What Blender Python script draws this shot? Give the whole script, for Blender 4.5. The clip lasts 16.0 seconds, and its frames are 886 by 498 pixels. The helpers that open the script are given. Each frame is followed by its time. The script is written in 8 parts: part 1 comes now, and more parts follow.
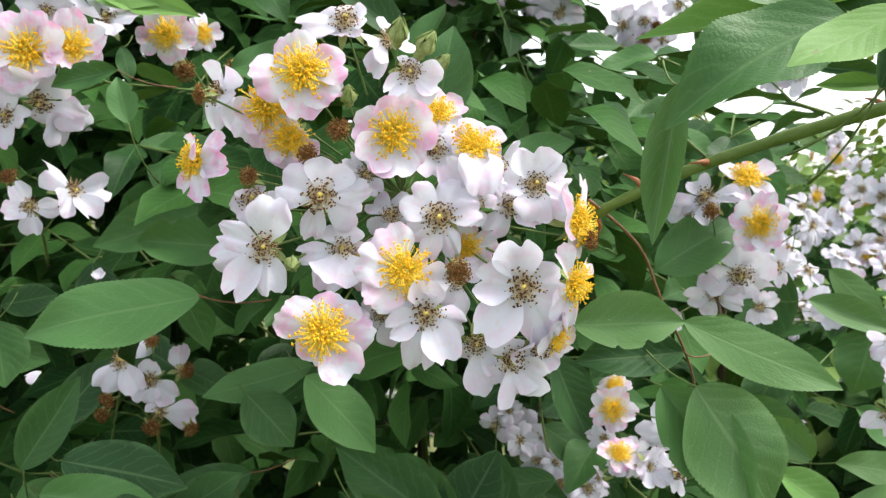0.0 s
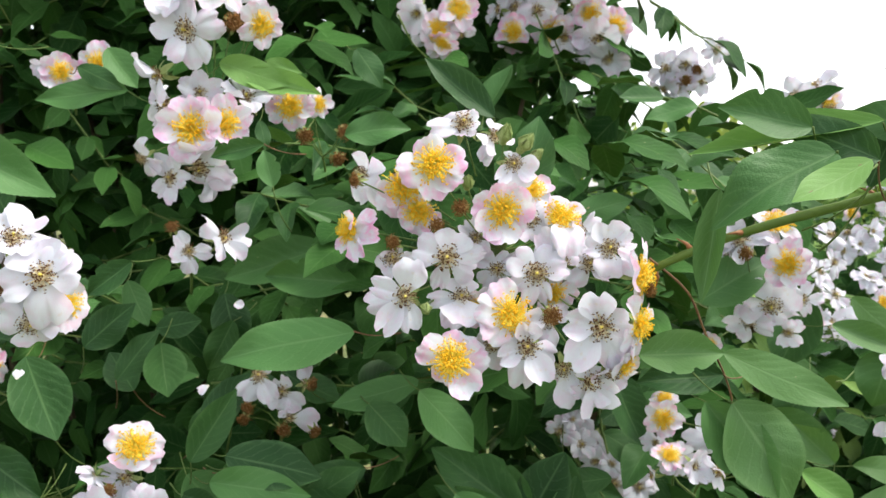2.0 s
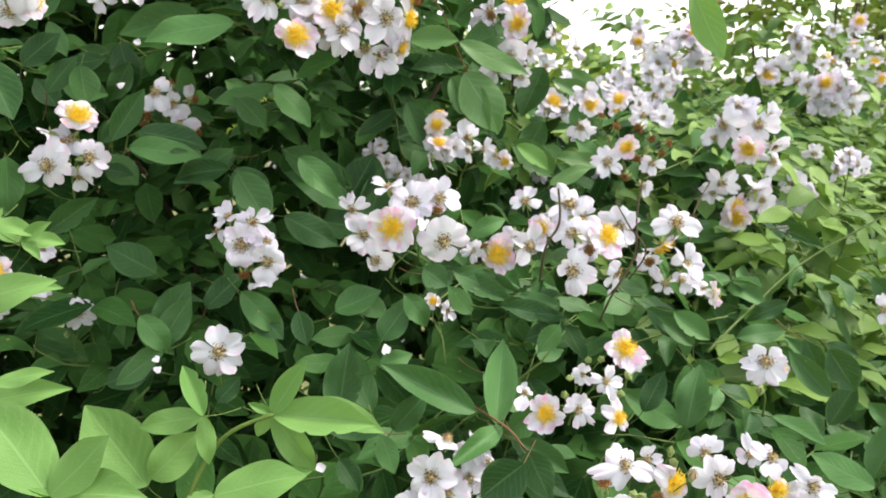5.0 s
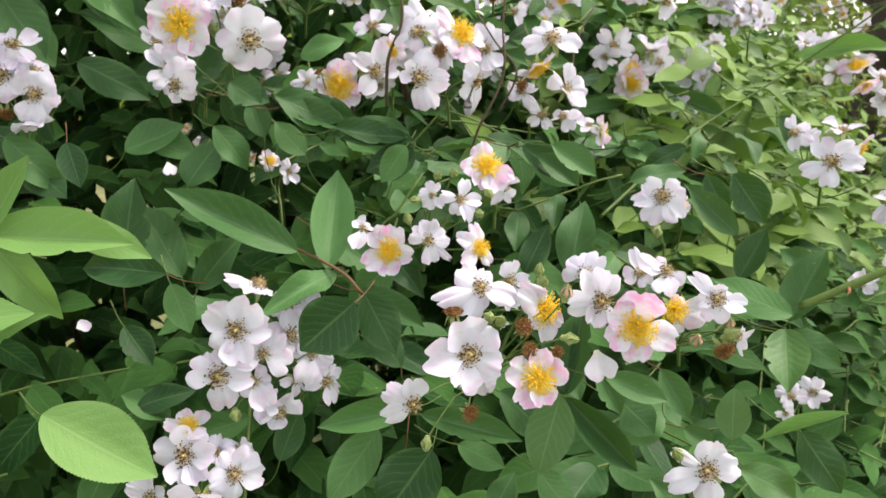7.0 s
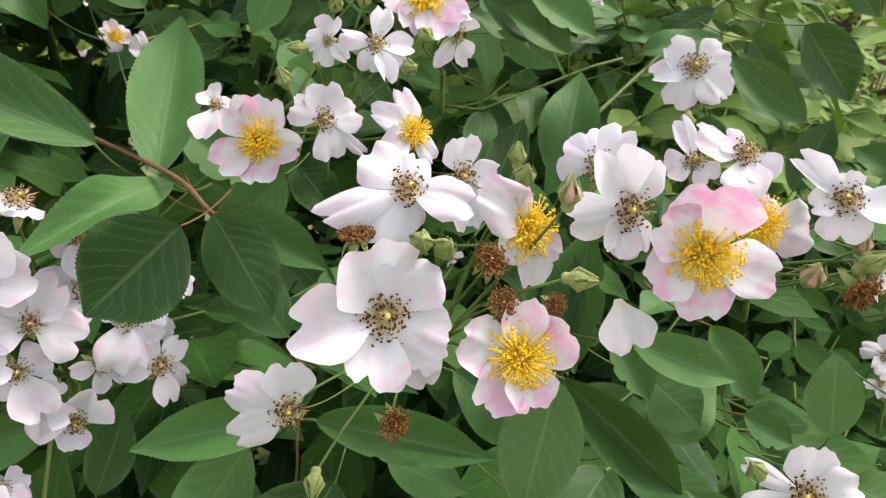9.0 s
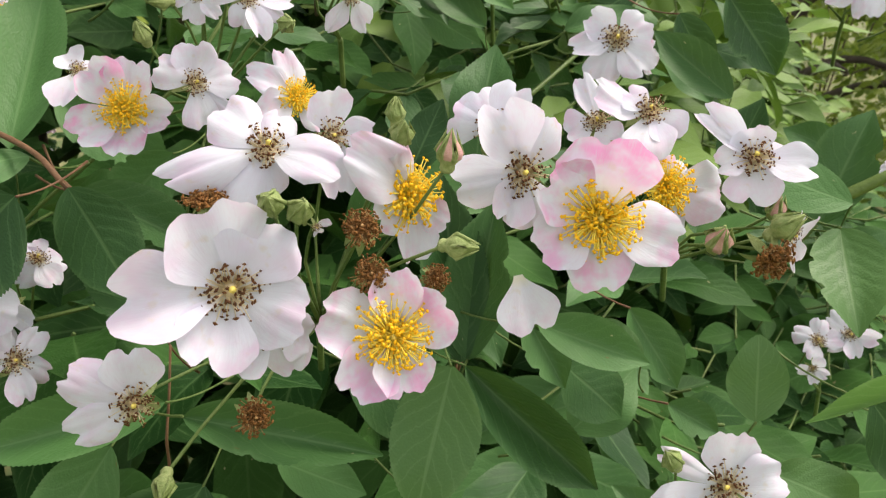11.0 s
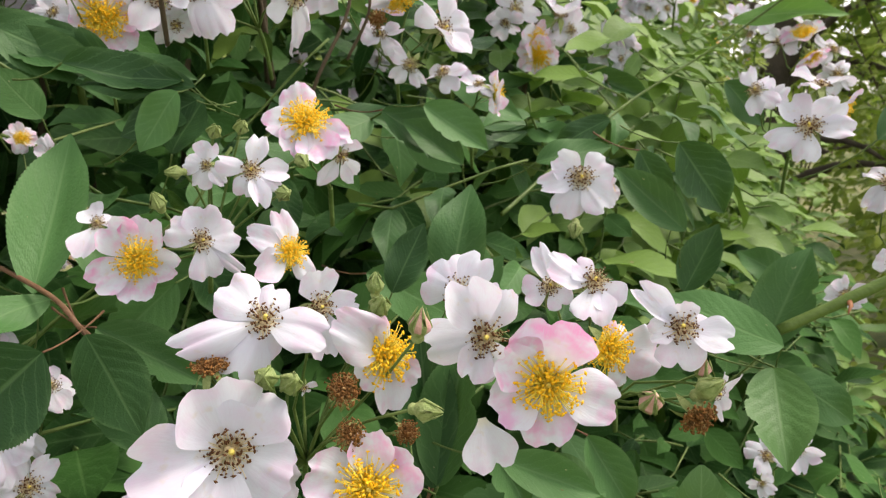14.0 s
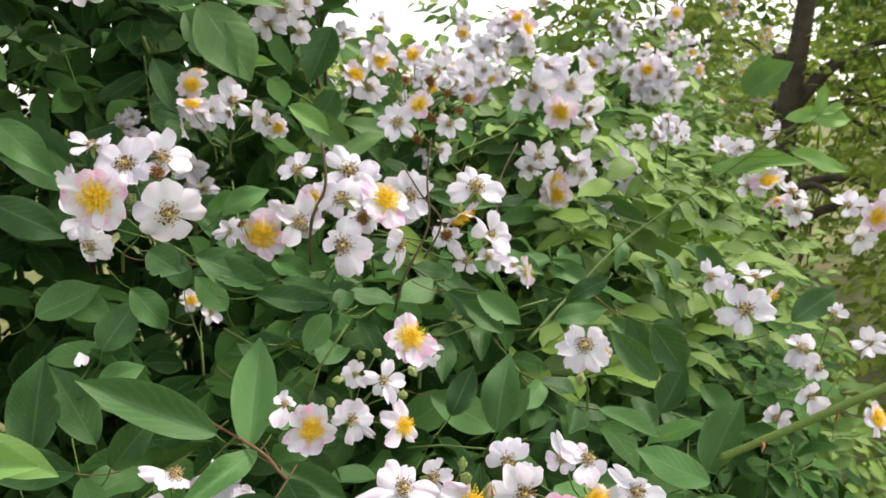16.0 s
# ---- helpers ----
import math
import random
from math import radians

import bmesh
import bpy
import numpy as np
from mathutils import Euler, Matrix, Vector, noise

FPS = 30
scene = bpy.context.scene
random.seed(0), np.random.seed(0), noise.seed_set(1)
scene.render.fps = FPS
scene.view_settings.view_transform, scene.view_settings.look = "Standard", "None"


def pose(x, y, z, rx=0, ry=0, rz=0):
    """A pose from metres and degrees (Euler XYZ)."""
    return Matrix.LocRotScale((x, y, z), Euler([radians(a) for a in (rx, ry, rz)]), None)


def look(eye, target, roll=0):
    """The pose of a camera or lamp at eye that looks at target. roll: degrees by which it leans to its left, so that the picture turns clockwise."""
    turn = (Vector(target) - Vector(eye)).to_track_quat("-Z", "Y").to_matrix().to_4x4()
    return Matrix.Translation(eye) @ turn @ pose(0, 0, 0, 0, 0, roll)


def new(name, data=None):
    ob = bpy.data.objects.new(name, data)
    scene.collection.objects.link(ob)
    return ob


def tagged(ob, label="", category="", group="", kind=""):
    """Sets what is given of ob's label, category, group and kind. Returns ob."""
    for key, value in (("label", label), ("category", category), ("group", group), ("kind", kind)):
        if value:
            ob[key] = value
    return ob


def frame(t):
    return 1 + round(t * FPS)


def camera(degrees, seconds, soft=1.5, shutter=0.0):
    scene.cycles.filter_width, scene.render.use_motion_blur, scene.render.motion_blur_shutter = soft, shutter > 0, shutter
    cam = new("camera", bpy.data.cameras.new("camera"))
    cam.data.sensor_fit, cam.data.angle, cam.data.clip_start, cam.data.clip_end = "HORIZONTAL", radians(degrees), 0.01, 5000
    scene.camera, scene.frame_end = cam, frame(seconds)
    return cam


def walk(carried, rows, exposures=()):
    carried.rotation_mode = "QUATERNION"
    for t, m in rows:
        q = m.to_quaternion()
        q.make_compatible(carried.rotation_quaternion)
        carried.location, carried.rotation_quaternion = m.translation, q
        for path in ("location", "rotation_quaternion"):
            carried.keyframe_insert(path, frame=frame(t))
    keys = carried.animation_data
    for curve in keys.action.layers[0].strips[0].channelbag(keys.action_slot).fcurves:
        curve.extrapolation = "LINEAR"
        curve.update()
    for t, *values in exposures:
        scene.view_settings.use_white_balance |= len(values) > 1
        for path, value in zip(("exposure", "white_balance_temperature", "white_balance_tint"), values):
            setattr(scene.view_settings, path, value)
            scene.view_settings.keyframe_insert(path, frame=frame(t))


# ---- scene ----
cam = camera(58.20, 16.0, 1.2)
cam.data.dof.use_dof, cam.data.dof.focus_distance, cam.data.dof.aperture_fstop = True, 0.18, 58.0
EXPOSURES = ((0, 1.33, 6550, 13), (2, 1.31, 6650, 10), (3.2, 1.35, 6900, 6), (5.2, 1.47, 6850, 12), (7.5, 1.32, 6950, 17),
             (10.5, 1.14, 7100, 16), (13.0, 1.08, 7100, 17), (14.5, 1.09, 7100, 16), (16, 1.20, 7100, 15))
PATH = [
    (0, (-0.0011, -0.0003, 1.4131), (0.0195, 1.9932, 1.2538), -0.56),
    (0.5, (-0.0044, -0.0163, 1.4200), (0.0026, 1.9795, 1.2919), -0.75),
    (1, (-0.0097, -0.0333, 1.4258), (-0.0046, 1.9633, 1.3098), -0.55),
    (1.5, (-0.0110, -0.0503, 1.4337), (-0.0209, 1.9459, 1.3117), -0.65),
    (2, (-0.0275, -0.0800, 1.4376), (-0.0908, 1.9137, 1.2921), -0.73),
    (2.5, (-0.0495, -0.1306, 1.4463), (-0.1902, 1.8567, 1.2705), -0.61),
    (3, (-0.0680, -0.2002, 1.4398), (-0.2210, 1.7839, 1.2392), -0.31),
    (3.5, (-0.0795, -0.2546, 1.4044), (-0.1667, 1.7309, 1.1801), 0.17),
    (4, (-0.0693, -0.2754, 1.3631), (-0.0460, 1.7061, 1.0928), 0.64),
    (4.5, (-0.0530, -0.2995, 1.3418), (0.1503, 1.6620, 1.0084), 0.89),
    (5, (-0.0335, -0.3188, 1.3304), (0.3099, 1.6153, 0.9544), 0.35),
    (5.2, (-0.0237, -0.3199, 1.3163), (0.3547, 1.6080, 0.9418), -0.16),
    (7.3, (0.0433, -0.2182, 1.2017), (0.5859, 1.6571, 0.7673), -1.10),
    (7.5, (0.0475, -0.2013, 1.1928), (0.5998, 1.6670, 0.7402), -1.10),
    (8, (0.0614, -0.1514, 1.1761), (0.6189, 1.7015, 0.6703), -1.51),
    (8.2, (0.0707, -0.1356, 1.1722), (0.6328, 1.7118, 0.6514), -1.61),
    (10.3, (0.1075, -0.0851, 1.1493), (0.7557, 1.7277, 0.6074), -2.33),
    (10.5, (0.1105, -0.0852, 1.1473), (0.7700, 1.7252, 0.6110), -2.23),
    (11, (0.1174, -0.0873, 1.1482), (0.7977, 1.7186, 0.6229), -2.23),
    (11.5, (0.1234, -0.0884, 1.1472), (0.8239, 1.7119, 0.6294), -2.24),
    (12, (0.1234, -0.0884, 1.1462), (0.8336, 1.7116, 0.6406), -2.14),
    (12.5, (0.1264, -0.0905, 1.1481), (0.8382, 1.7149, 0.6644), -2.03),
    (13, (0.1233, -0.0985, 1.1581), (0.8454, 1.7135, 0.7165), -1.93),
    (13.5, (0.1193, -0.1035, 1.1670), (0.8384, 1.7194, 0.7673), -1.73),
    (14, (0.1143, -0.1095, 1.1770), (0.8376, 1.7185, 0.8094), -1.23),
    (14.5, (0.1042, -0.1215, 1.1980), (0.8318, 1.7099, 0.8565), -1.02),
    (15, (0.0890, -0.1444, 1.2219), (0.8060, 1.6928, 0.8894), -1.02),
    (15.5, (0.0705, -0.1813, 1.2537), (0.7755, 1.6597, 0.9165), -0.72),
    (16, (0.0468, -0.2301, 1.2845), (0.7368, 1.6170, 0.9494), -0.62),
]
walk(cam, [(t, look(eye, target, roll)) for t, eye, target, roll in PATH], EXPOSURES)

# ---- daylight: a bright overcast sky with a soft, veiled sun ----
SUN_FROM = Vector((0.56, -0.03, 0.86)).normalized()
world = bpy.data.worlds.new("overcast_sky")
world.use_nodes = True
scene.world = world
wn, wl = world.node_tree.nodes, world.node_tree.links
sky = wn.new("ShaderNodeTexSky")
sky.sky_type, sky.sun_disc = "NISHITA", False
sky.sun_elevation = math.asin(SUN_FROM.z)
sky.sun_rotation = math.atan2(SUN_FROM.x, SUN_FROM.y)
sky.dust_density, sky.air_density = 1.2, 1.0
veil = wn.new("ShaderNodeHueSaturation")
veil.inputs["Saturation"].default_value = 0.22
wl.new(sky.outputs["Color"], veil.inputs["Color"])
wl.new(veil.outputs["Color"], wn["Background"].inputs["Color"])
wn["Background"].inputs["Strength"].default_value = 0.152
sun = new("sun", bpy.data.lights.new("sun", "SUN"))
sun.data.energy, sun.data.angle, sun.data.color = 1.45, radians(18), (1.0, 0.95, 0.86)
sun.matrix_world = look(SUN_FROM * 10, (0, 0, 0))

rnd = random.Random(7)


# ---- materials ----
def material(name):
    m = bpy.data.materials.new(name)
    m.use_nodes = True
    nt = m.node_tree
    return m, nt.nodes, nt.links, nt.nodes["Principled BSDF"]


def node(nodes, kind, **values):
    n = nodes.new(kind)
    for key, value in values.items():
        n.inputs[key.replace("_", " ")].default_value = value
    return n


def maths(nodes, links, op, a, b=None, clamp=False):
    n = nodes.new("ShaderNodeMath")
    n.operation, n.use_clamp = op, clamp
    for i, v in enumerate((a, b)):
        if v is None:
            continue
        if isinstance(v, (int, float)):
            n.inputs[i].default_value = v
        else:
            links.new(v, n.inputs[i])
    return n.outputs[0]


def mixed(nodes, links, factor, a, b):
    n = nodes.new("ShaderNodeMix")
    n.data_type = "RGBA"
    for i, v in ((0, factor), (6, a), (7, b)):
        if isinstance(v, (int, float)):
            n.inputs[i].default_value = v
        elif isinstance(v, tuple):
            n.inputs[i].default_value = (*v, 1)
        else:
            links.new(v, n.inputs[i])
    return n.outputs[2]


def span(nodes, links, value, low, high):
    n = nodes.new("ShaderNodeMapRange")
    n.interpolation_type = "SMOOTHSTEP"
    links.new(value, n.inputs["Value"])
    n.inputs["From Min"].default_value, n.inputs["From Max"].default_value = low, high
    return n.outputs["Result"]


def thin(nodes, links, bsdf, colour, share):
    """Lets light through a thin sheet such as a leaf or a petal."""
    glow = nodes.new("ShaderNodeBsdfTranslucent")
    mix = nodes.new("ShaderNodeMixShader")
    mix.inputs[0].default_value = share
    if isinstance(colour, tuple):
        glow.inputs["Color"].default_value = (*colour, 1)
    else:
        links.new(colour, glow.inputs["Color"])
    links.new(bsdf.outputs[0], mix.inputs[1])
    links.new(glow.outputs[0], mix.inputs[2])
    links.new(mix.outputs[0], nodes["Material Output"].inputs["Surface"])


def petal_material(name, pink, edge, low, high):
    """White to pink petal: the blush grows towards the rim, fine veins run along it."""
    m, n, l, b = material(name)
    uv = n.new("ShaderNodeUVMap")
    sep = n.new("ShaderNodeSeparateXYZ")
    l.new(uv.outputs[0], sep.inputs[0])
    info = n.new("ShaderNodeObjectInfo")
    coord = n.new("ShaderNodeTexCoord")
    cloud = node(n, "ShaderNodeTexNoise", Scale=2.2, Detail=3.0, Roughness=0.6)
    cloud.noise_dimensions = "4D"
    l.new(coord.outputs["Object"], cloud.inputs["Vector"])
    l.new(maths(n, l, "MULTIPLY", info.outputs["Random"], 40.0), cloud.inputs["W"])
    rim = span(n, l, sep.outputs["Y"], low, high)
    blush = maths(n, l, "MULTIPLY", rim, span(n, l, cloud.outputs[0], 0.38, 0.70))
    amount = maths(n, l, "MULTIPLY_ADD", info.outputs["Random"], edge * 0.4)
    amount.node.inputs[2].default_value = edge * 0.75
    blush = maths(n, l, "MULTIPLY", blush, amount, True)
    col = mixed(n, l, blush, (0.80, 0.825, 0.91), pink)
    base = maths(n, l, "SUBTRACT", 1.0, span(n, l, sep.outputs["Y"], 0.05, 0.30))
    col = mixed(n, l, maths(n, l, "MULTIPLY", base, 0.55), col, (0.84, 0.80, 0.52))
    veins = node(n, "ShaderNodeTexNoise", Scale=1.0, Detail=4.0, Roughness=0.65)
    stretch = n.new("ShaderNodeMapping")
    stretch.inputs["Scale"].default_value = (48, 4.5, 1)
    l.new(uv.outputs[0], stretch.inputs["Vector"])
    l.new(stretch.outputs[0], veins.inputs["Vector"])
    age = node(n, "ShaderNodeTexNoise", Scale=5.0, Detail=4.0)
    l.new(coord.outputs["Object"], age.inputs["Vector"])
    col = mixed(n, l, maths(n, l, "MULTIPLY", span(n, l, age.outputs[0], 0.60, 0.74), 0.35), col, (0.72, 0.62, 0.50))
    col = mixed(n, l, maths(n, l, "MULTIPLY", span(n, l, veins.outputs[0], 0.48, 0.68), 0.38), col, (0.76, 0.70, 0.80))
    crease = node(n, "ShaderNodeTexNoise", Scale=1.0, Detail=2.0, Roughness=0.5)
    crease.noise_dimensions = "4D"
    broad = n.new("ShaderNodeMapping")
    broad.inputs["Scale"].default_value = (7, 2.2, 1)
    l.new(uv.outputs[0], broad.inputs["Vector"])
    l.new(broad.outputs[0], crease.inputs["Vector"])
    l.new(maths(n, l, "MULTIPLY", info.outputs["Random"], 70.0), crease.inputs["W"])
    relief = maths(n, l, "ADD", maths(n, l, "MULTIPLY", veins.outputs[0], 0.22), crease.outputs[0])
    bump = node(n, "ShaderNodeBump", Strength=0.17, Distance=0.0020)
    l.new(relief, bump.inputs["Height"])
    l.new(bump.outputs[0], b.inputs["Normal"])
    l.new(col, b.inputs["Base Color"])
    b.inputs["Roughness"].default_value = 0.55
    b.inputs["Specular IOR Level"].default_value = 0.25
    thin(n, l, b, col, 0.36)
    return m


PETAL_PINK = petal_material("petal_pink", (0.87, 0.40, 0.69), 1.0, 0.22, 0.82)
PETAL_BLUSH = petal_material("petal_blush", (0.84, 0.48, 0.68), 0.85, 0.2, 0.9)
PETAL_WHITE = petal_material("petal_white", (0.82, 0.55, 0.76), 0.60, 0.12, 0.92)


def leaf_material(name, dark, light, pale, through_share, per_island=False, gloss=0.22):
    """A rose leaflet: waxy green with a pale midrib, sunken side veins, blotches and a few chewed specks."""
    m, n, l, b = material(name)
    uv = n.new("ShaderNodeUVMap")
    sep = n.new("ShaderNodeSeparateXYZ")
    l.new(uv.outputs[0], sep.inputs[0])
    across = maths(n, l, "ABSOLUTE", maths(n, l, "SUBTRACT", sep.outputs["X"], 0.5))
    if per_island:
        vary = n.new("ShaderNodeNewGeometry").outputs["Random Per Island"]
    else:
        vary = n.new("ShaderNodeObjectInfo").outputs["Random"]
    coord = n.new("ShaderNodeTexCoord")
    blot = node(n, "ShaderNodeTexNoise", Scale=3.0, Detail=4.0, Roughness=0.65)
    blot.noise_dimensions = "4D"
    l.new(uv.outputs[0], blot.inputs["Vector"])
    l.new(maths(n, l, "MULTIPLY", vary, 60.0), blot.inputs["W"])
    tone = maths(n, l, "ADD", maths(n, l, "MULTIPLY", vary, 0.75), maths(n, l, "MULTIPLY", blot.outputs[0], 0.35))
    col = mixed(n, l, span(n, l, tone, 0.05, 1.05), dark, light)
    rib = maths(n, l, "SUBTRACT", 1.0, span(n, l, across, 0.008, 0.035))
    side = maths(n, l, "MULTIPLY", maths(n, l, "SUBTRACT", sep.outputs["Y"], maths(n, l, "MULTIPLY", across, 0.62)), 47.0)
    wobble = maths(n, l, "MULTIPLY", blot.outputs[0], 11.0)
    side = maths(n, l, "ADD", side, wobble)
    wave = maths(n, l, "SINE", side)
    quilt = maths(n, l, "ABSOLUTE", maths(n, l, "SINE", maths(n, l, "MULTIPLY", side, 0.5)))
    vein = span(n, l, wave, 0.86, 1.0)
    lines = maths(n, l, "MAXIMUM", maths(n, l, "MULTIPLY", rib, 0.30), maths(n, l, "MULTIPLY", vein, 0.13))
    col = mixed(n, l, lines, col, pale)
    speck = node(n, "ShaderNodeTexNoise", Scale=11.0, Detail=2.0)
    speck.noise_dimensions = "4D"
    l.new(uv.outputs[0], speck.inputs["Vector"])
    l.new(maths(n, l, "MULTIPLY", vary, 90.0), speck.inputs["W"])
    spots = maths(n, l, "MULTIPLY", span(n, l, speck.outputs[0], 0.735, 0.765), span(n, l, vary, 0.35, 0.45))
    col = mixed(n, l, maths(n, l, "MULTIPLY", spots, 0.75), col, (0.50, 0.47, 0.26))
    scar = node(n, "ShaderNodeTexVoronoi", Scale=3.1)
    scar.voronoi_dimensions = "4D"
    l.new(uv.outputs[0], scar.inputs["Vector"])
    l.new(maths(n, l, "MULTIPLY", vary, 33.0), scar.inputs["W"])
    near = maths(n, l, "ADD", scar.outputs["Distance"], maths(n, l, "MULTIPLY", blot.outputs[0], 0.10))
    worn = span(n, l, vary, 0.52, 0.60)
    rim = maths(n, l, "MULTIPLY", maths(n, l, "SUBTRACT", 1.0, span(n, l, near, 0.135, 0.150)), worn)
    core = maths(n, l, "MULTIPLY", maths(n, l, "SUBTRACT", 1.0, span(n, l, near, 0.112, 0.126)), worn)
    col = mixed(n, l, maths(n, l, "MULTIPLY", rim, 0.7), col, (0.13, 0.10, 0.03))
    col = mixed(n, l, maths(n, l, "MULTIPLY", core, 0.8), col, (0.36, 0.32, 0.17))
    margin = maths(n, l, "MULTIPLY", span(n, l, across, 0.36, 0.52), span(n, l, blot.outputs[0], 0.40, 0.62))
    col = mixed(n, l, maths(n, l, "MULTIPLY", margin, 0.30), col, pale)
    fine = node(n, "ShaderNodeTexNoise", Scale=45.0, Detail=3.0)
    l.new(uv.outputs[0], fine.inputs["Vector"])
    net = node(n, "ShaderNodeTexVoronoi", Scale=1.0)
    net.feature = "DISTANCE_TO_EDGE"
    cells = n.new("ShaderNodeMapping")
    cells.inputs["Scale"].default_value = (15, 30, 1)
    l.new(uv.outputs[0], cells.inputs["Vector"])
    l.new(cells.outputs[0], net.inputs["Vector"])
    puffed = span(n, l, net.outputs["Distance"], 0.0, 0.28)
    height = maths(n, l, "ADD", maths(n, l, "MULTIPLY", quilt, 0.15), maths(n, l, "MULTIPLY", fine.outputs[0], 0.25))
    height = maths(n, l, "ADD", height, maths(n, l, "MULTIPLY", puffed, 0.05))
    height = maths(n, l, "SUBTRACT", height, rib)
    bump = node(n, "ShaderNodeBump", Strength=0.13, Distance=0.015)
    l.new(height, bump.inputs["Height"])
    l.new(bump.outputs[0], b.inputs["Normal"])
    l.new(col, b.inputs["Base Color"])
    l.new(maths(n, l, "MULTIPLY_ADD", blot.outputs[0], 0.25), b.inputs["Roughness"])
    b.inputs["Roughness"].links[0].from_node.inputs[2].default_value = 0.36
    b.inputs["Specular IOR Level"].default_value = gloss
    glow = mixed(n, l, 0.55, col, (0.16, 0.30, 0.03))
    thin(n, l, b, glow, through_share)
    return m


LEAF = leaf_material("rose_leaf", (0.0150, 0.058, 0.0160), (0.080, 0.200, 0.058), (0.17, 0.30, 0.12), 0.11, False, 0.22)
LEAF_PALE = leaf_material("pale_rose_leaf", (0.064, 0.162, 0.044), (0.115, 0.245, 0.070), (0.22, 0.37, 0.15), 0.22, False, 0.36)
# Darker copy of the rose leaf: shade among the leaves put into its colour.
LEAF_SHADED = leaf_material("shaded_rose_leaf", (0.009, 0.038, 0.009), (0.054, 0.146, 0.033), (0.12, 0.23, 0.08), 0.05, True, 0.06)
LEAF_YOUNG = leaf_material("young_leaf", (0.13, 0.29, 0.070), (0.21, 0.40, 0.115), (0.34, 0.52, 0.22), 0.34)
# Brighter, yellower copy of the rose leaf: sunlight put into its colour.
LEAF_SUNLIT = leaf_material("sunlit_rose_leaf", (0.046, 0.118, 0.022), (0.205, 0.345, 0.070), (0.18, 0.30, 0.10), 0.22, True)
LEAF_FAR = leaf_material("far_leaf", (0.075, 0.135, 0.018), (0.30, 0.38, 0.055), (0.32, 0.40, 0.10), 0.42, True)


def plain_material(name, one, two, scale, rough, bump_by=0.3, sheen=0.3, lets_through=0.0):
    m, n, l, b = material(name)
    coord = n.new("ShaderNodeTexCoord")
    noise_a = node(n, "ShaderNodeTexNoise", Scale=scale, Detail=5.0, Roughness=0.65)
    noise_b = node(n, "ShaderNodeTexNoise", Scale=scale * 0.12, Detail=2.0)
    l.new(coord.outputs["Object"], noise_a.inputs["Vector"])
    l.new(coord.outputs["Object"], noise_b.inputs["Vector"])
    both = maths(n, l, "ADD", maths(n, l, "MULTIPLY", noise_a.outputs[0], 0.55), maths(n, l, "MULTIPLY", noise_b.outputs[0], 0.45))
    col = mixed(n, l, span(n, l, both, 0.34, 0.66), one, two)
    l.new(col, b.inputs["Base Color"])
    if lets_through:
        thin(n, l, b, col, lets_through)
    bump = node(n, "ShaderNodeBump", Strength=bump_by, Distance=0.01)
    l.new(noise_a.outputs[0], bump.inputs["Height"])
    l.new(bump.outputs[0], b.inputs["Normal"])
    b.inputs["Roughness"].default_value = rough
    b.inputs["Specular IOR Level"].default_value = sheen
    return m


POLLEN = plain_material("pollen_yellow", (0.98, 0.54, 0.014), (0.99, 0.63, 0.03), 30.0, 0.8, 0.1, 0.3)
FILAMENT_FRESH = plain_material("filament_yellow", (0.96, 0.74, 0.07), (0.98, 0.82, 0.18), 20.0, 0.6, 0.1, 0.3)
FILAMENT_OLD = plain_material("filament_cream", (0.74, 0.60, 0.34), (0.84, 0.74, 0.52), 20.0, 0.6)
FILAMENT_DRY = plain_material("filament_dried", (0.34, 0.18, 0.06), (0.50, 0.32, 0.14), 20.0, 0.7)
ANTHER_OLD = plain_material("anther_brown", (0.075, 0.026, 0.008), (0.19, 0.075, 0.02), 25.0, 0.8)
ANTHER_DRY = plain_material("anther_dried", (0.13, 0.052, 0.012), (0.28, 0.125, 0.032), 25.0, 0.85)
STYLE = plain_material("style_green_yellow", (0.78, 0.62, 0.10), (0.86, 0.72, 0.20), 20.0, 0.6)
SEPAL = plain_material("sepal_green", (0.17, 0.25, 0.065), (0.34, 0.40, 0.16), 4.0, 0.6)
BUD_TIP = plain_material("bud_pink_tip", (0.48, 0.30, 0.20), (0.66, 0.36, 0.36), 3.0, 0.6)
STALK = plain_material("stalk_green", (0.075, 0.14, 0.03), (0.15, 0.21, 0.06), 60.0, 0.55)
CANE = plain_material("cane_green", (0.07, 0.125, 0.022), (0.12, 0.19, 0.04), 40.0, 0.45)
CANE_RED = plain_material("cane_reddish", (0.13, 0.065, 0.035), (0.22, 0.12, 0.06), 70.0, 0.55)
CANE_OLD = plain_material("cane_brown", (0.06, 0.045, 0.028), (0.12, 0.09, 0.055), 50.0, 0.75)
THORN = plain_material("thorn_red", (0.24, 0.08, 0.04), (0.34, 0.15, 0.07), 90.0, 0.5)
BARK = plain_material("bark", (0.055, 0.045, 0.035), (0.14, 0.115, 0.09), 9.0, 0.9, 0.8)
SOIL = plain_material("ground_soil_grass", (0.06, 0.10, 0.025), (0.20, 0.19, 0.08), 9.0, 0.95, 0.6)


OPEN = []  # blooms and outer leaves: place and free radius in front of them


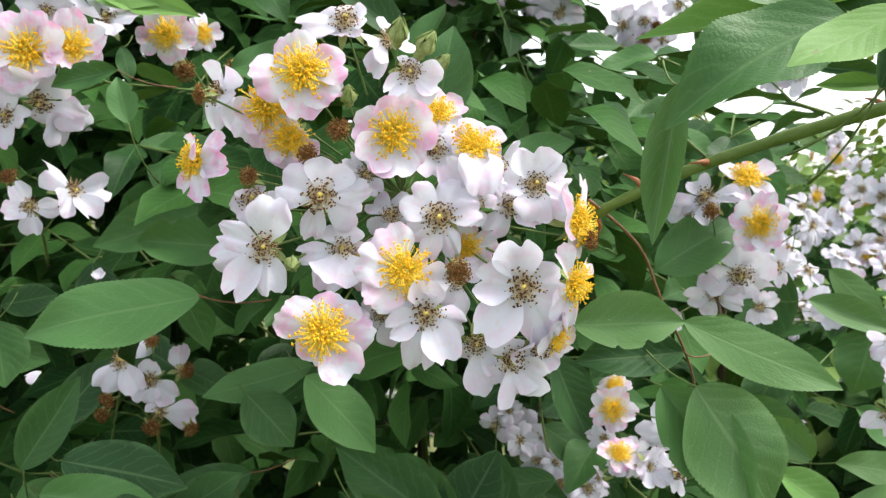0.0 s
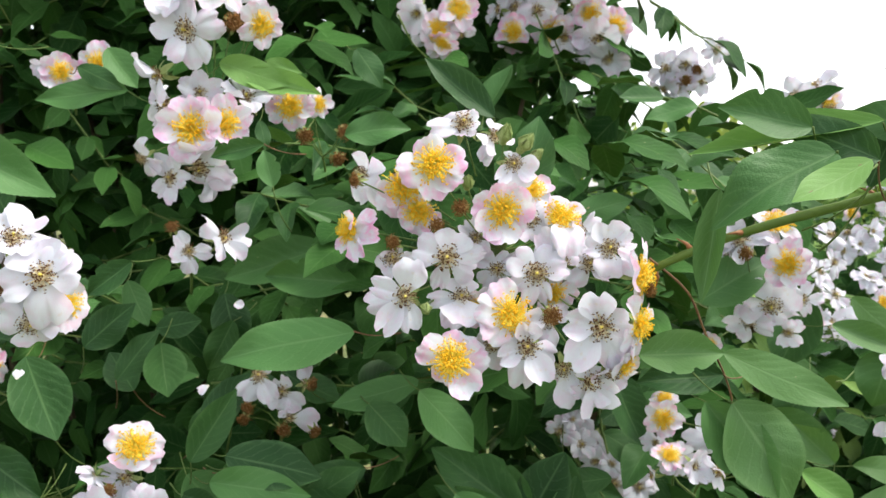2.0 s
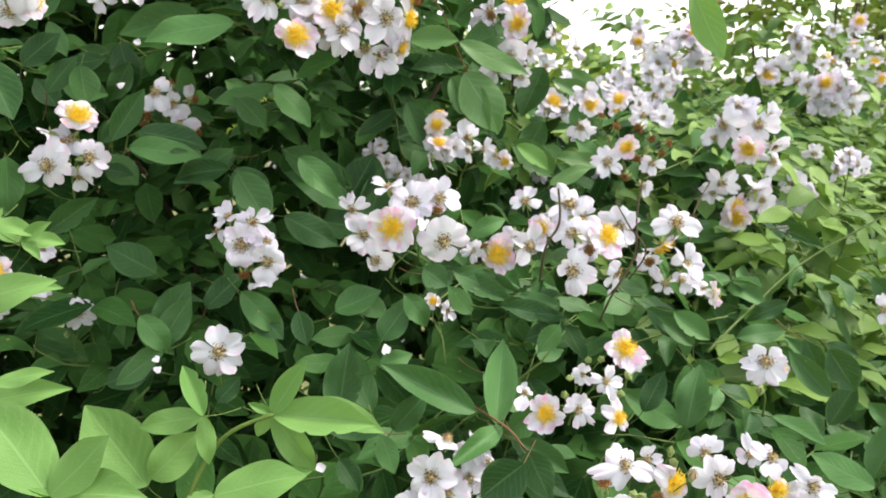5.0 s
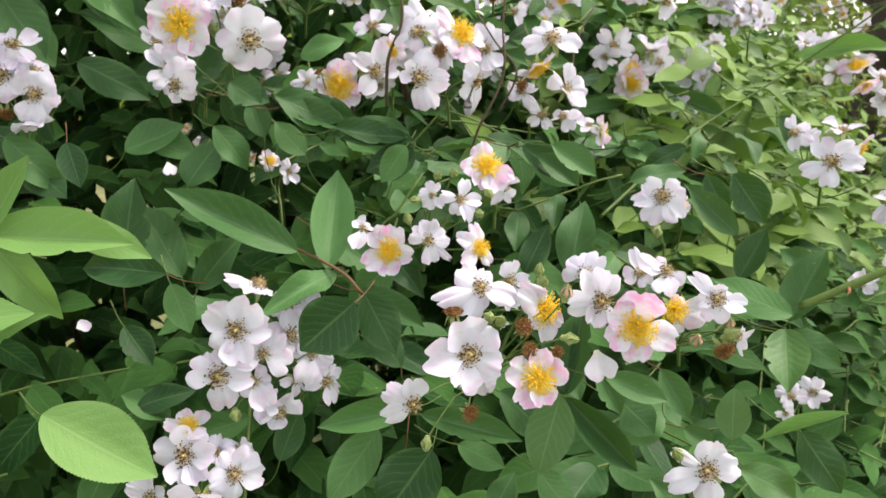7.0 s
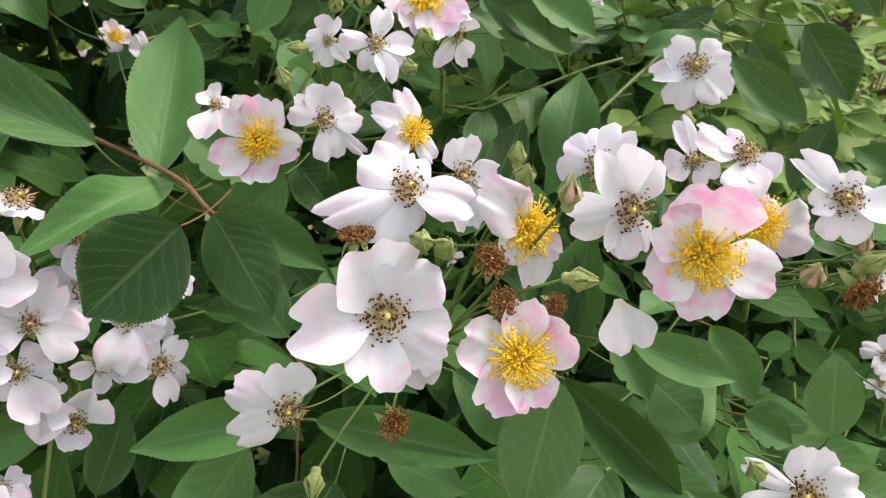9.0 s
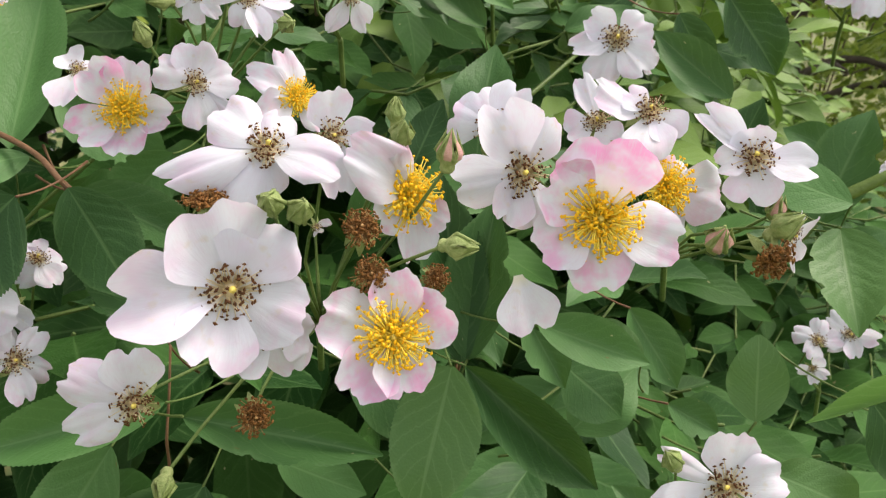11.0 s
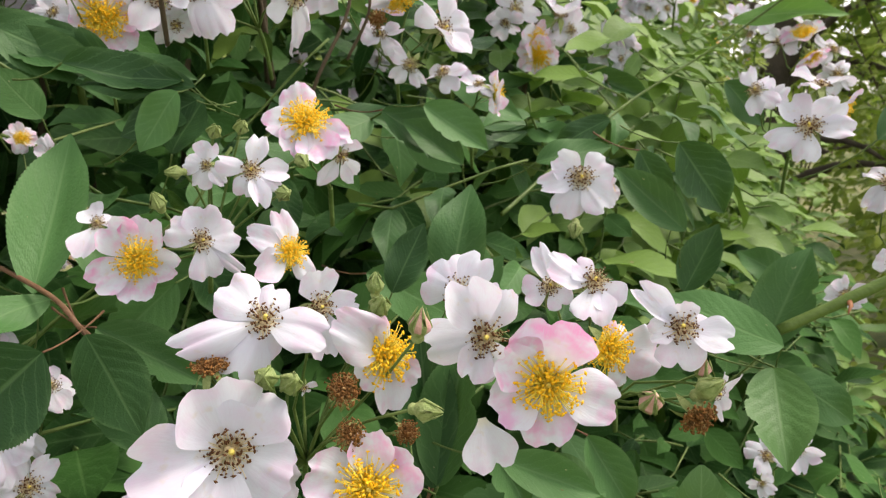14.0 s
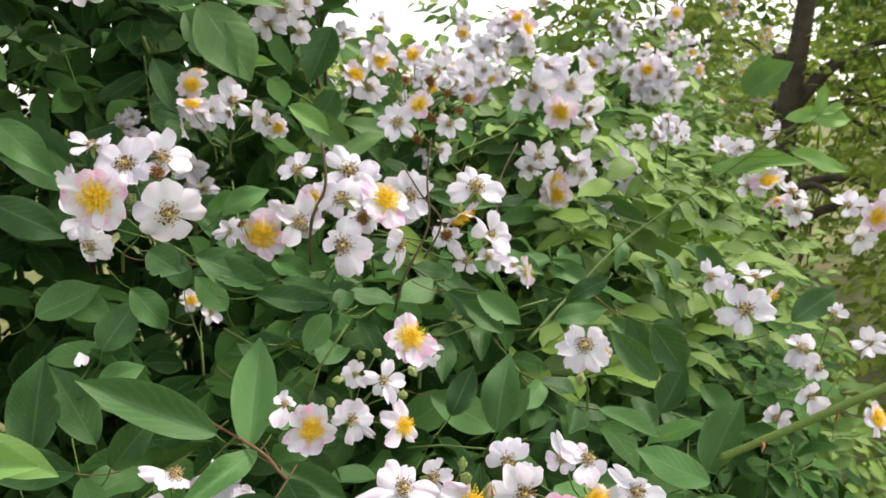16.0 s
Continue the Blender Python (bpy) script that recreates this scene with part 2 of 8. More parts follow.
# ---- mesh helpers ----
def mesh_of(name, verts, faces, materials, uvs=None, slots=None, smooth=True):
    me = bpy.data.meshes.new(name)
    me.from_pydata([tuple(v) for v in verts], [], faces)
    for m in materials:
        me.materials.append(m)
    if uvs is not None:
        layer = me.uv_layers.new(name="UVMap")
        order = np.empty(len(me.loops), dtype=np.int32)
        me.loops.foreach_get("vertex_index", order)
        layer.data.foreach_set("uv", np.asarray(uvs, dtype=np.float32)[order].ravel())
    if slots is not None:
        me.polygons.foreach_set("material_index", np.asarray(slots, dtype=np.int32))
    if smooth:
        me.polygons.foreach_set("use_smooth", np.ones(len(me.polygons), dtype=bool))
    me.update()
    return me


def part(name, me, parent, m=None, label=""):
    ob = new(name, me)
    ob.parent = parent
    if m is not None:
        ob.matrix_basis = m
    return tagged(ob, label) if label else ob


def facing(d, spin=0.0):
    """A turn that brings local +Z to the direction d."""
    return Vector(d).to_track_quat("Z", "Y").to_matrix().to_4x4() @ Matrix.Rotation(spin, 4, "Z")


def grid_faces(rows, cols, at=0):
    return [(at + i * cols + j, at + i * cols + j + 1, at + (i + 1) * cols + j + 1, at + (i + 1) * cols + j)
            for i in range(rows - 1) for j in range(cols - 1)]


def tube(verts, faces, points, radii, sides=6):
    """Adds a tapered, round tube along the points."""
    points = [Vector(p) for p in points]
    start, up = len(verts), Vector((0.13, 0.21, 0.97))
    for i, p in enumerate(points):
        d = (points[min(i + 1, len(points) - 1)] - points[max(i - 1, 0)]).normalized()
        s = d.cross(up)
        s = s.normalized() if s.length > 1e-4 else d.orthogonal().normalized()
        w = s.cross(d)
        for k in range(sides):
            a = 2 * math.pi * k / sides
            verts.append(p + (s * math.cos(a) + w * math.sin(a)) * radii[i])
    for i in range(len(points) - 1):
        for k in range(sides):
            a, b = start + i * sides + k, start + i * sides + (k + 1) % sides
            faces.append((a, b, b + sides, a + sides))
    faces.append(tuple(start + (len(points) - 1) * sides + k for k in range(sides)))
    faces.append(tuple(start + k for k in reversed(range(sides))))


def bend(a, b, sag, steps=6):
    """Points on a curve from a to b that bows by the vector sag."""
    a, b, sag = Vector(a), Vector(b), Vector(sag)
    return [a.lerp(b, i / steps) + sag * (4 * (i / steps) * (1 - i / steps)) for i in range(steps + 1)]


# ---- petals, stamens, sepals, buds (built at a flower radius of 1) ----
PETAL_ROWS, PETAL_COLS = 13, 21


def petal_mesh(seed, mat, cup, curl, notched):
    """A petal of length 1 along +X and breadth 1: a narrow claw, a broad blade and a notched, crinkled rim."""
    r = random.Random(seed)
    notch, shoulder, claw = r.uniform(*notched), r.uniform(0.26, 0.44), r.uniform(0.12, 0.20)
    skew, tilt, phase = r.uniform(-0.09, 0.09), r.uniform(-0.10, 0.10), r.uniform(0, 6.28)
    ripple, crimp, fold, roll = r.uniform(0.03, 0.10), r.uniform(0.008, 0.026), r.uniform(-0.06, 0.26), r.uniform(-0.20, 0.22)
    gash, torn = r.uniform(-0.7, 0.7), r.choice((0.0, 0.0, 0.07))
    verts, uvs = [], []
    for i in range(PETAL_ROWS):
        u = i / (PETAL_ROWS - 1)
        half = 0.5 * (claw + (1 - claw) * math.sin(0.5 * math.pi * min(1.0, u / 0.90)) ** 1.6)
        for j in range(PETAL_COLS):
            v = 2 * j / (PETAL_COLS - 1) - 1
            reach = 1 - notch * math.exp(-abs((v - 2 * skew) / 0.20) ** 1.5) - shoulder * (0.30 * v * v + 0.70 * abs(v) ** 4) - tilt * v * 0.5
            reach -= torn * math.exp(-abs((v - gash) / 0.09) ** 1.5)
            rim = u ** 4
            reach += (crimp * math.sin(7 * v + phase) + 0.9 * crimp * math.sin(17 * v + 2.3 * phase)) * rim
            x, y = 0.03 + 0.97 * u * reach, v * half + skew * u * 0.6
            z = 0.34 * cup * u ** 1.7 + (0.20 * cup + roll) * v * v * u - 0.26 * curl * u ** 5
            z += ripple * u * u * math.sin(3.6 * v + phase) + fold * (abs(v - skew) ** 1.4) * u * 0.5
            z += 0.8 * crimp * u ** 2.5 * math.sin(11 * v + 3 * phase) + 0.040 * u * math.sin(5 * u + phase + 1.2 * v)
            verts.append((x, y, z))
            uvs.append((v * 0.5 + 0.5, u))
    return mesh_of("petal", verts, grid_faces(PETAL_ROWS, PETAL_COLS), [mat], uvs)


PETALS = {}
for kind, mat, cups, notched in (("p", PETAL_PINK, (0.0, 0.25, 0.50), (0.05, 0.16)), ("q", PETAL_BLUSH, (-0.1, 0.25, 0.55), (0.05, 0.18)), ("w", PETAL_WHITE, (-0.55, -0.1, 0.35, 0.70), (0.07, 0.25))):
    PETALS[kind] = [petal_mesh(31 * s + 5, mat, cups[s % len(cups)], rnd.uniform(-0.5, 1.1), notched) for s in range(16)]


def corolla_mesh(kind, seed):
    """Five petals in one mesh, for the far blooms."""
    r = random.Random(seed)
    verts, uvs, faces = [], [], []
    for k in range(5):
        me = r.choice(PETALS[kind])
        turn = Matrix.Rotation(2 * math.pi * k / 5 + r.uniform(-0.1, 0.1), 4, "Z") @ Matrix.Rotation(r.uniform(-0.4, 0.3), 4, "Y") @ Matrix.Diagonal((1, r.uniform(0.7, 0.9), 1, 1))
        faces += grid_faces(PETAL_ROWS, PETAL_COLS, len(verts))
        verts += [turn @ v.co + Vector((0, 0, 0.004 * k)) for v in me.vertices]
        uvs += [(j / (PETAL_COLS - 1), i / (PETAL_ROWS - 1)) for i in range(PETAL_ROWS) for j in range(PETAL_COLS)]
    return mesh_of("corolla", verts, faces, [PETALS[kind][0].materials[0]], uvs)


COROLLAS = {kind: [corolla_mesh(kind, s) for s in range(3)] for kind in PETALS}


def stamen_mesh(seed, count, length, spread, filament, anther, blob, thick, droop, short, centre, wide):
    """A boss of fine filaments, each with its anther, round the styles."""
    r = random.Random(seed)
    verts, faces, slots = [], [], []
    for k in range(count):
        a = 2.399963 * k + r.uniform(-0.25, 0.25)
        lean = radians(spread) * math.sqrt((k + 0.5) / count) * r.uniform(0.85, 1.1)
        ln = length * r.uniform(short, 1.08)
        side = Vector((math.cos(a), math.sin(a), 0))
        root = side * (0.03 + 0.09 * k / count)
        tip = root + side * math.sin(lean) * ln + Vector((0, 0, math.cos(lean) * ln * 0.8 - droop * r.random() * ln))
        tip += Vector((r.uniform(-1, 1), r.uniform(-1, 1), r.uniform(-1, 1))) * 0.03 * (1 + 2 * droop)
        mid = root.lerp(tip, 0.5) + Vector((0, 0, 0.10 * ln)) + side * 0.02 + Vector((r.uniform(-1, 1), r.uniform(-1, 1), 0)) * 0.015
        n0 = len(faces)
        tube(verts, faces, (root, mid, tip), (thick * 1.2, thick, thick * 0.8), 3)
        slots += [0] * (len(faces) - n0)
        d = (tip - mid).normalized()
        s = d.orthogonal().normalized()
        w = s.cross(d)
        g = Matrix.Rotation(r.uniform(0, 3), 3, d)
        s, w = g @ s, g @ w
        q, n0 = len(verts), len(faces)
        size = blob * r.uniform(0.75, 1.25)
        verts += [tip + d * size * 0.8, tip - d * size * 0.5, tip + s * size * 1.3, tip - s * size * 1.3, tip + w * size * 0.7, tip - w * size * 0.7]
        for i, j in ((2, 4), (4, 3), (3, 5), (5, 2)):
            faces += [(q, q + i, q + j), (q + 1, q + j, q + i)]
        slots += [1] * (len(faces) - n0)
    n0 = len(faces)
    tube(verts, faces, ((0, 0, -0.03), (0, 0, 0.03), (0, 0, 0.06), (0, 0, 0.07)), (wide * length, 0.75 * wide * length, 0.38 * wide * length, 0.03), 14)
    slots += [0] * (len(faces) - n0)
    n0 = len(faces)
    tube(verts, faces, ((0, 0, 0.03), (0, 0, 0.12), (0, 0, 0.16), (0.01, 0, 0.19)), (0.035, 0.030, 0.042, 0.02), 8)
    slots += [2] * (len(faces) - n0)
    return mesh_of("stamen_boss", verts, faces, [filament, anther, centre], None, slots)


STAMENS = {
    "fresh": [stamen_mesh(s, 240, 0.50, 82, FILAMENT_FRESH, POLLEN, 0.036, 0.0100, 0.0, 0.34, STYLE, 0.66) for s in (1, 2, 3)],
    "old": [stamen_mesh(s, 105, 0.26, 82, FILAMENT_OLD, ANTHER_OLD, 0.027, 0.0065, 0.0, 0.45, STYLE, 0.40) for s in (4, 5, 6)],
    "dry": [stamen_mesh(s, 220, 0.34, 68, FILAMENT_DRY, ANTHER_DRY, 0.044, 0.010, 0.35, 0.45, FILAMENT_DRY, 0.60) for s in (7, 8)],
}


def calyx_mesh(seed, reflex, scale=1.0):
    """The hip below the flower and five pointed sepals."""
    r = random.Random(seed)
    verts, faces = [], []
    tube(verts, faces, ((0, 0, -0.30), (0, 0, -0.26), (0, 0, -0.16), (0, 0, -0.07), (0, 0, -0.015)), (0.03, 0.08, 0.115, 0.10, 0.085), 8)
    for k in range(5):
        a, bow = 2 * math.pi * (k + 0.5) / 5, reflex + r.uniform(-0.15, 0.15)
        c, s = math.cos(a), math.sin(a)
        at = len(verts)
        for i in range(5):
            u = i / 4
            w = 0.10 * scale * (math.sin(math.pi * (0.18 + 0.80 * u)) ** 0.8) + 0.004
            x, z = 0.07 + 0.46 * scale * u * (1 - 0.3 * abs(bow) * u), -0.09 - 0.12 * u - 0.34 * bow * u * u
            for v in (-1, 0, 1):
                y = v * w
                verts.append(Vector((x * c - y * s, x * s + y * c, z + 0.02 * v * v)))
        faces += grid_faces(5, 3, at)
    return mesh_of("calyx", verts, faces, [SEPAL])


CALYX = [calyx_mesh(s, b) for s, b in ((1, 0.5), (2, 1.0), (3, 0.75))]
CALYX_SPENT = [calyx_mesh(s, b, 0.9) for s, b in ((4, 0.9), (5, 1.2))]


def bud_mesh(seed, pink):
    """A closed, pointed bud wrapped in its sepals."""
    r = random.Random(seed)
    verts, faces, slots, sides = [], [], [], 10
    outline = ((-0.95, 0.10), (-0.90, 0.26), (-0.72, 0.36), (-0.52, 0.33), (-0.42, 0.38), (-0.18, 0.58), (0.10, 0.62), (0.38, 0.48), (0.72, 0.24), (1.12, 0.05))
    for z, w in outline:
        for k in range(sides):
            a = 2 * math.pi * k / sides
            ridge = 1 + 0.07 * math.cos(5 * a + z)
            verts.append((w * ridge * math.cos(a), w * ridge * math.sin(a), z))
    for i in range(len(outline) - 1):
        for k in range(sides):
            a, b = i * sides + k, i * sides + (k + 1) % sides
            faces.append((a, b, b + sides, a + sides))
            slots.append(1 if pink and i >= 5 and k % 2 else 0)
    faces.append(tuple((len(outline) - 1) * sides + k for k in range(sides)))
    slots.append(0)
    for k in range(5):
        a = 2 * math.pi * k / 5 + 0.3
        d = Vector((math.cos(a), math.sin(a), 0))
        n0 = len(faces)
        flare = r.uniform(-0.05, 0.16)
        tube(verts, faces, (d * 0.30 + Vector((0, 0, -0.42)), d * 0.64 + Vector((0, 0, 0.05)), d * 0.38 + Vector((0, 0, 0.66)), d * (0.08 + flare) + Vector((0, 0, 1.15))), (0.05, 0.13, 0.08, 0.015), 4)
        slots += [0] * (len(faces) - n0)
    return mesh_of("bud", verts, faces, [SEPAL, BUD_TIP], None, slots)


BUDS = [bud_mesh(1, False), bud_mesh(2, True), bud_mesh(3, False)]


# ---- flower trusses ----
class Truss:
    def __init__(self, label, x, y, z, far=False):
        self.top = tagged(new("rose_cluster"), label, "flower cluster", "rose clusters on the bush")
        self.top.location = (x, y, z)
        self.base, self.ends, self.far = Vector((x, y, z)), [], far

    def place(self, x, y, z, az, el, size, spun=True):
        """The pose of a bloom: az turns it towards +x from facing -y, el tips it up."""
        a, e = radians(az), radians(el)
        d = Vector((math.sin(a) * math.cos(e), -math.cos(a) * math.cos(e), math.sin(e)))
        m = Matrix.Translation(Vector((x, y, z)) - self.base) @ facing(d, rnd.uniform(0, 6.28) if spun else 0.0) @ Matrix.Scale(size / 2, 4)
        return d, m

    def bloom(self, kind, x, y, z, az, el, size, petals=5):
        """petals: how many, or the turn, length, breadth and lift of each. kind: p pink with yellow stamens, q blush with yellow stamens, w white with brown stamens."""
        scattered = isinstance(petals, int)
        worn = scattered and y > 0.2
        if worn:
            az, el, size = az + rnd.uniform(-28, 28), el + rnd.uniform(-22, 22), size * rnd.uniform(0.92, 1.06) * (1.14 if x > 0.1 else 1.0)
        d, m = self.place(x, y, z, az, el, size, scattered)
        root = part("flower", rnd.choice(CALYX), self.top, m)
        young = kind in "pq"
        if self.far:
            part("corolla", COROLLAS[kind][rnd.randrange(3)], root)
            petals = ()
        elif scattered:
            full = petals == 5
            loose, opened, gone = (6, rnd.uniform(-4, 14), rnd.randrange(5)) if young else (12, rnd.uniform(-22, 30), rnd.randrange(5))
            if full and kind == "w" and rnd.random() < 0.35:
                petals = 4
            wide = (0.80, 1.0) if young else (0.66, 0.94)
            broad = rnd.uniform(*wide)
            petals = [(72 * (k + gone) + rnd.uniform(-loose, loose), rnd.uniform(0.88, 1.06), broad * rnd.uniform(0.9, 1.1), opened + rnd.uniform(-loose, loose)) for k in range(petals)]
        for k, (turn_by, long, broad, lift) in enumerate(petals):
            lean = rnd.uniform(-0.22, 0.22) * (1.0 if scattered else 0.6)
            turn = Matrix.Rotation(radians(turn_by), 4, "Z") @ Matrix.Rotation(-radians(lift), 4, "Y") @ Matrix.Rotation(lean, 4, "X")
            part("petal", rnd.choice(PETALS[kind]), root, Matrix.Translation((0, 0, 0.012 * (k % 3))) @ turn @ Matrix.Diagonal((long, broad, math.sqrt(long * broad), 1)))
        part("stamen_boss", rnd.choice(STAMENS["fresh" if young else "old"]), root, Matrix.Translation((0, 0, 0.02)))
        self.ends.append((Vector((x, y, z)) - d * size * 0.14, d, 0.0004))

    def spent(self, x, y, z, az, el, size):
        d, m = self.place(x, y, z, az, el, size * 2.6)
        root = part("spent_flower", rnd.choice(CALYX_SPENT), self.top, m, "withered flower without petals")
        part("stamen_boss", rnd.choice(STAMENS["dry"]), root)
        self.ends.append((Vector((x, y, z)) - d * size * 0.3, d, 0.0004))

    def bud(self, x, y, z, az, el, size, pink=0):
        d, m = self.place(x, y, z, az, el, size * 1.35)
        part("bud", BUDS[1 if pink else rnd.choice((0, 2))], self.top, m, "closed green bud")
        self.ends.append((Vector((x, y, z)) - d * size * 0.40, d, 0.0004))

    def stalks(self, thick=0.0009):
        """The branched stalk that carries the blooms: a stem and one thin stalk to each bloom."""
        if not self.ends:
            return
        mean = sum((e[0] for e in self.ends), Vector()) / len(self.ends)
        fork = self.base.lerp(mean, 0.45)
        verts, faces = [], []
        tube(verts, faces, [q - self.base for q in bend(self.base, fork, (0, 0, 0.003))], [thick] * 7, 6)
        part("stem", mesh_of("stem", verts, faces, [STALK]), self.top)
        if self.far:
            return
        for p, d, w in self.ends:
            mid = fork.lerp(p, 0.55) - d * 0.004 + Vector((0, 0.007, -0.002))
            pts = [fork, fork.lerp(mid, 0.5), mid, mid.lerp(p, 0.6) - d * 0.001, p]
            verts, faces = [], []
            tube(verts, faces, [q - self.base for q in pts], [w * 1.4, w * 1.2, w * 1.1, w, w], 5)
            part("flower_stalk", mesh_of("flower_stalk", verts, faces, [STALK]), self.top)


def fallen_petal(x, y, z, az, el, size, turn_by=None):
    """A loose petal that lies on a leaf."""
    a, e = radians(az), radians(el)
    d = Vector((math.sin(a) * math.cos(e), -math.cos(a) * math.cos(e), math.sin(e)))
    ob = tagged(new("fallen_petal", rnd.choice(PETALS["w"])), "fallen white rose petal lying on a leaf", "petal", "fallen petals")
    ob.matrix_basis = Matrix.Translation((x, y, z)) @ facing(d, rnd.uniform(0, 6.28) if turn_by is None else radians(turn_by)) @ Matrix.Scale(size, 4)
    OPEN.append((Vector((x, y, z)), size * 0.6))


# ---- leaves ----
def leaf_grid(seed, rows, cols, width, fold, arch, wave, teeth, bitten=False, point=0.42):
    """A leaflet of length 1 along +Y, upper side +Z, with a toothed rim."""
    r = random.Random(seed)
    phase = r.uniform(0, 6)
    peak = r.uniform(0.95, 1.15)
    verts, uvs = [], []
    for i in range(rows):
        u = i / (rows - 1)
        half = width * (math.sin(math.pi * u ** 0.94) ** 0.70 if 0 < u < 1 else 0.0)
        half = half * (1.05 - 0.12 * u ** peak - point * (max(0.0, u - 0.74) / 0.26) ** 1.3) + 0.010 * (1 - u)
        for j in range(cols):
            v = 2 * j / (cols - 1) - 1
            rim = 1.0
            if teeth and abs(v) == 1 and 0 < i < rows - 1:
                rim = 1 + (teeth if i % 2 else -teeth)
            if bitten and (v > 0.5) == (seed % 2 == 0) and abs(v) > 0.5:
                rim *= 1 - 0.26 * math.exp(-((u - 0.62) / 0.035) ** 2) - 0.16 * math.exp(-((u - 0.36) / 0.022) ** 2)
            x = v * half * rim
            y = u + (0.006 if teeth and abs(v) == 1 and i % 2 else 0)
            z = fold * abs(x) - arch * (u - 0.1) ** 2 + wave * math.sin(7 * u + phase) * abs(v) * half * 2 + 0.02 * math.sin(5 * u + phase * 2)
            verts.append((x, y, z))
            uvs.append((v * 0.5 + 0.5, u))
    return verts, uvs, grid_faces(rows, cols)


def leaf_mesh(seed, mat, width=0.25, fold=0.25, arch=0.2, wave=0.08, point=0.42):
    verts, uvs, faces = leaf_grid(seed, 71, 7, width, fold, arch, wave, 0.017, seed % 4 == 0, point)
    return mesh_of("leaf", verts, faces, [mat], uvs)


LEAVES = {k: [leaf_mesh(11 * s + 3, m, 0.25, 0.10 + 0.17 * (s % 4), 0.02 + 0.16 * (s % 3), 0.05 + 0.06 * (s % 3)) for s in range(8)]
          for k, m in (("old", LEAF), ("young", LEAF_YOUNG), ("pale", LEAF_PALE))}
LEAVES["round"] = [leaf_mesh(7, LEAF_PALE, 0.25, 0.10, 0.06, 0.05, -0.10)]
LEAVES["bent"] = [leaf_mesh(5, LEAF, 0.25, 0.90, 0.12, 0.05)]


def leaf_pose(base, tip, normal, ratio):
    """Pose and size of a leaflet from its base to its tip; ratio: breadth to length."""
    base, tip, n = Vector(base), Vector(tip), Vector(normal)
    y = tip - base
    ln = y.length
    y = y / ln
    x = y.cross(n).normalized()
    z = x.cross(y)
    m = Matrix((x, y, z)).transposed().to_4x4()
    return Matrix.Translation(base) @ m @ Matrix.Diagonal((ln * ratio * 2.0, ln, ln, 1))


# ---- ground ----
def ground_sheet():
    bm = bmesh.new()
    bmesh.ops.create_grid(bm, x_segments=160, y_segments=160, size=400)
    for v in bm.verts:
        v.co.z = 0.06 * noise.noise(v.co * 0.35) if v.co.length < 40 else 0
    me = bpy.data.meshes.new("ground")
    bm.to_mesh(me)
    bm.free()
    me.materials.append(SOIL)
    return tagged(new("ground", me), "dry grassy soil under the rose bushes", "ground", "", "structure")


ground_sheet()


# ---- masses of foliage ----
def leaf_mass(name, poses, parent, mat, rows=8, cols=3, label=""):
    """Many small leaves joined into one mesh."""
    verts, uvs, faces = [], [], []
    forms = [leaf_grid(s, rows, cols, 0.25, 0.3, 0.05 + 0.12 * s, 0.1, 0.0) for s in range(4)]
    forms = [(np.array(v), np.array(t), np.array(f)) for v, t, f in forms]
    at = 0
    for i, m in enumerate(poses):
        v, t, f = forms[i % 4]
        m = np.array(m)
        verts.append(v @ m[:3, :3].T + m[:3, 3])
        uvs.append(t)
        faces.append(f + at)
        at += len(v)
    verts, uvs, faces = np.concatenate(verts), np.concatenate(uvs), np.concatenate(faces)
    me = mesh_of(name, verts, faces.tolist(), [mat], uvs)
    return tagged(part(name, me, parent), label, "", "", "stuff")


def front(x, z):
    """How far back (y) the outer leaves of the bush stand at a place across and a height."""
    steep = min(1.0, max(0.0, (0.02 - x) / 0.3))
    lean = (0.72 - 0.42 * steep) * (min(z, 1.7) - 1.35) - 0.35 * steep * max(0.0, z - 1.62)
    hollow = 0.21 * math.exp(-((x - 0.03) / 0.13) ** 2 - ((z - 1.17) / 0.07) ** 2) + 0.13 * math.exp(-((x + 0.06) / 0.12) ** 2 - ((z - 1.28) / 0.06) ** 2)
    return 0.385 + hollow + lean - 0.25 * x + 1.25 * max(0.0, x - 0.25) + 0.05 * math.sin(9 * x + 5 * z)


def crest(x):
    """The height of the bush's upper edge."""
    fall = min(1.0, max(0.0, (x - 0.06) / 0.13))
    end = min(1.0, max(0.0, (-0.75 - x) / 0.6))
    low = min(1.0, max(0.0, (x - 0.24) / 0.10))
    return 2.25 - 0.80 * fall * fall * (3 - 2 * fall) - 0.13 * low - 1.3 * end * end + 0.02 * math.sin(14 * x) + 0.03 * math.sin(37 * x)


def is_open(p, slack=0.0):
    """True where something growing at p would stand before a bloom."""
    d = np.array(p) - OPEN_AT
    ahead = -d[:, 1]
    hit = (ahead > -0.012) & (np.abs(d[:, 0] + 0.25 * ahead) < OPEN_R + 0.18 * ahead + slack) & (np.abs(d[:, 2] - 0.12 * ahead) < OPEN_R + 0.10 * ahead + slack)
    return bool(hit.any())


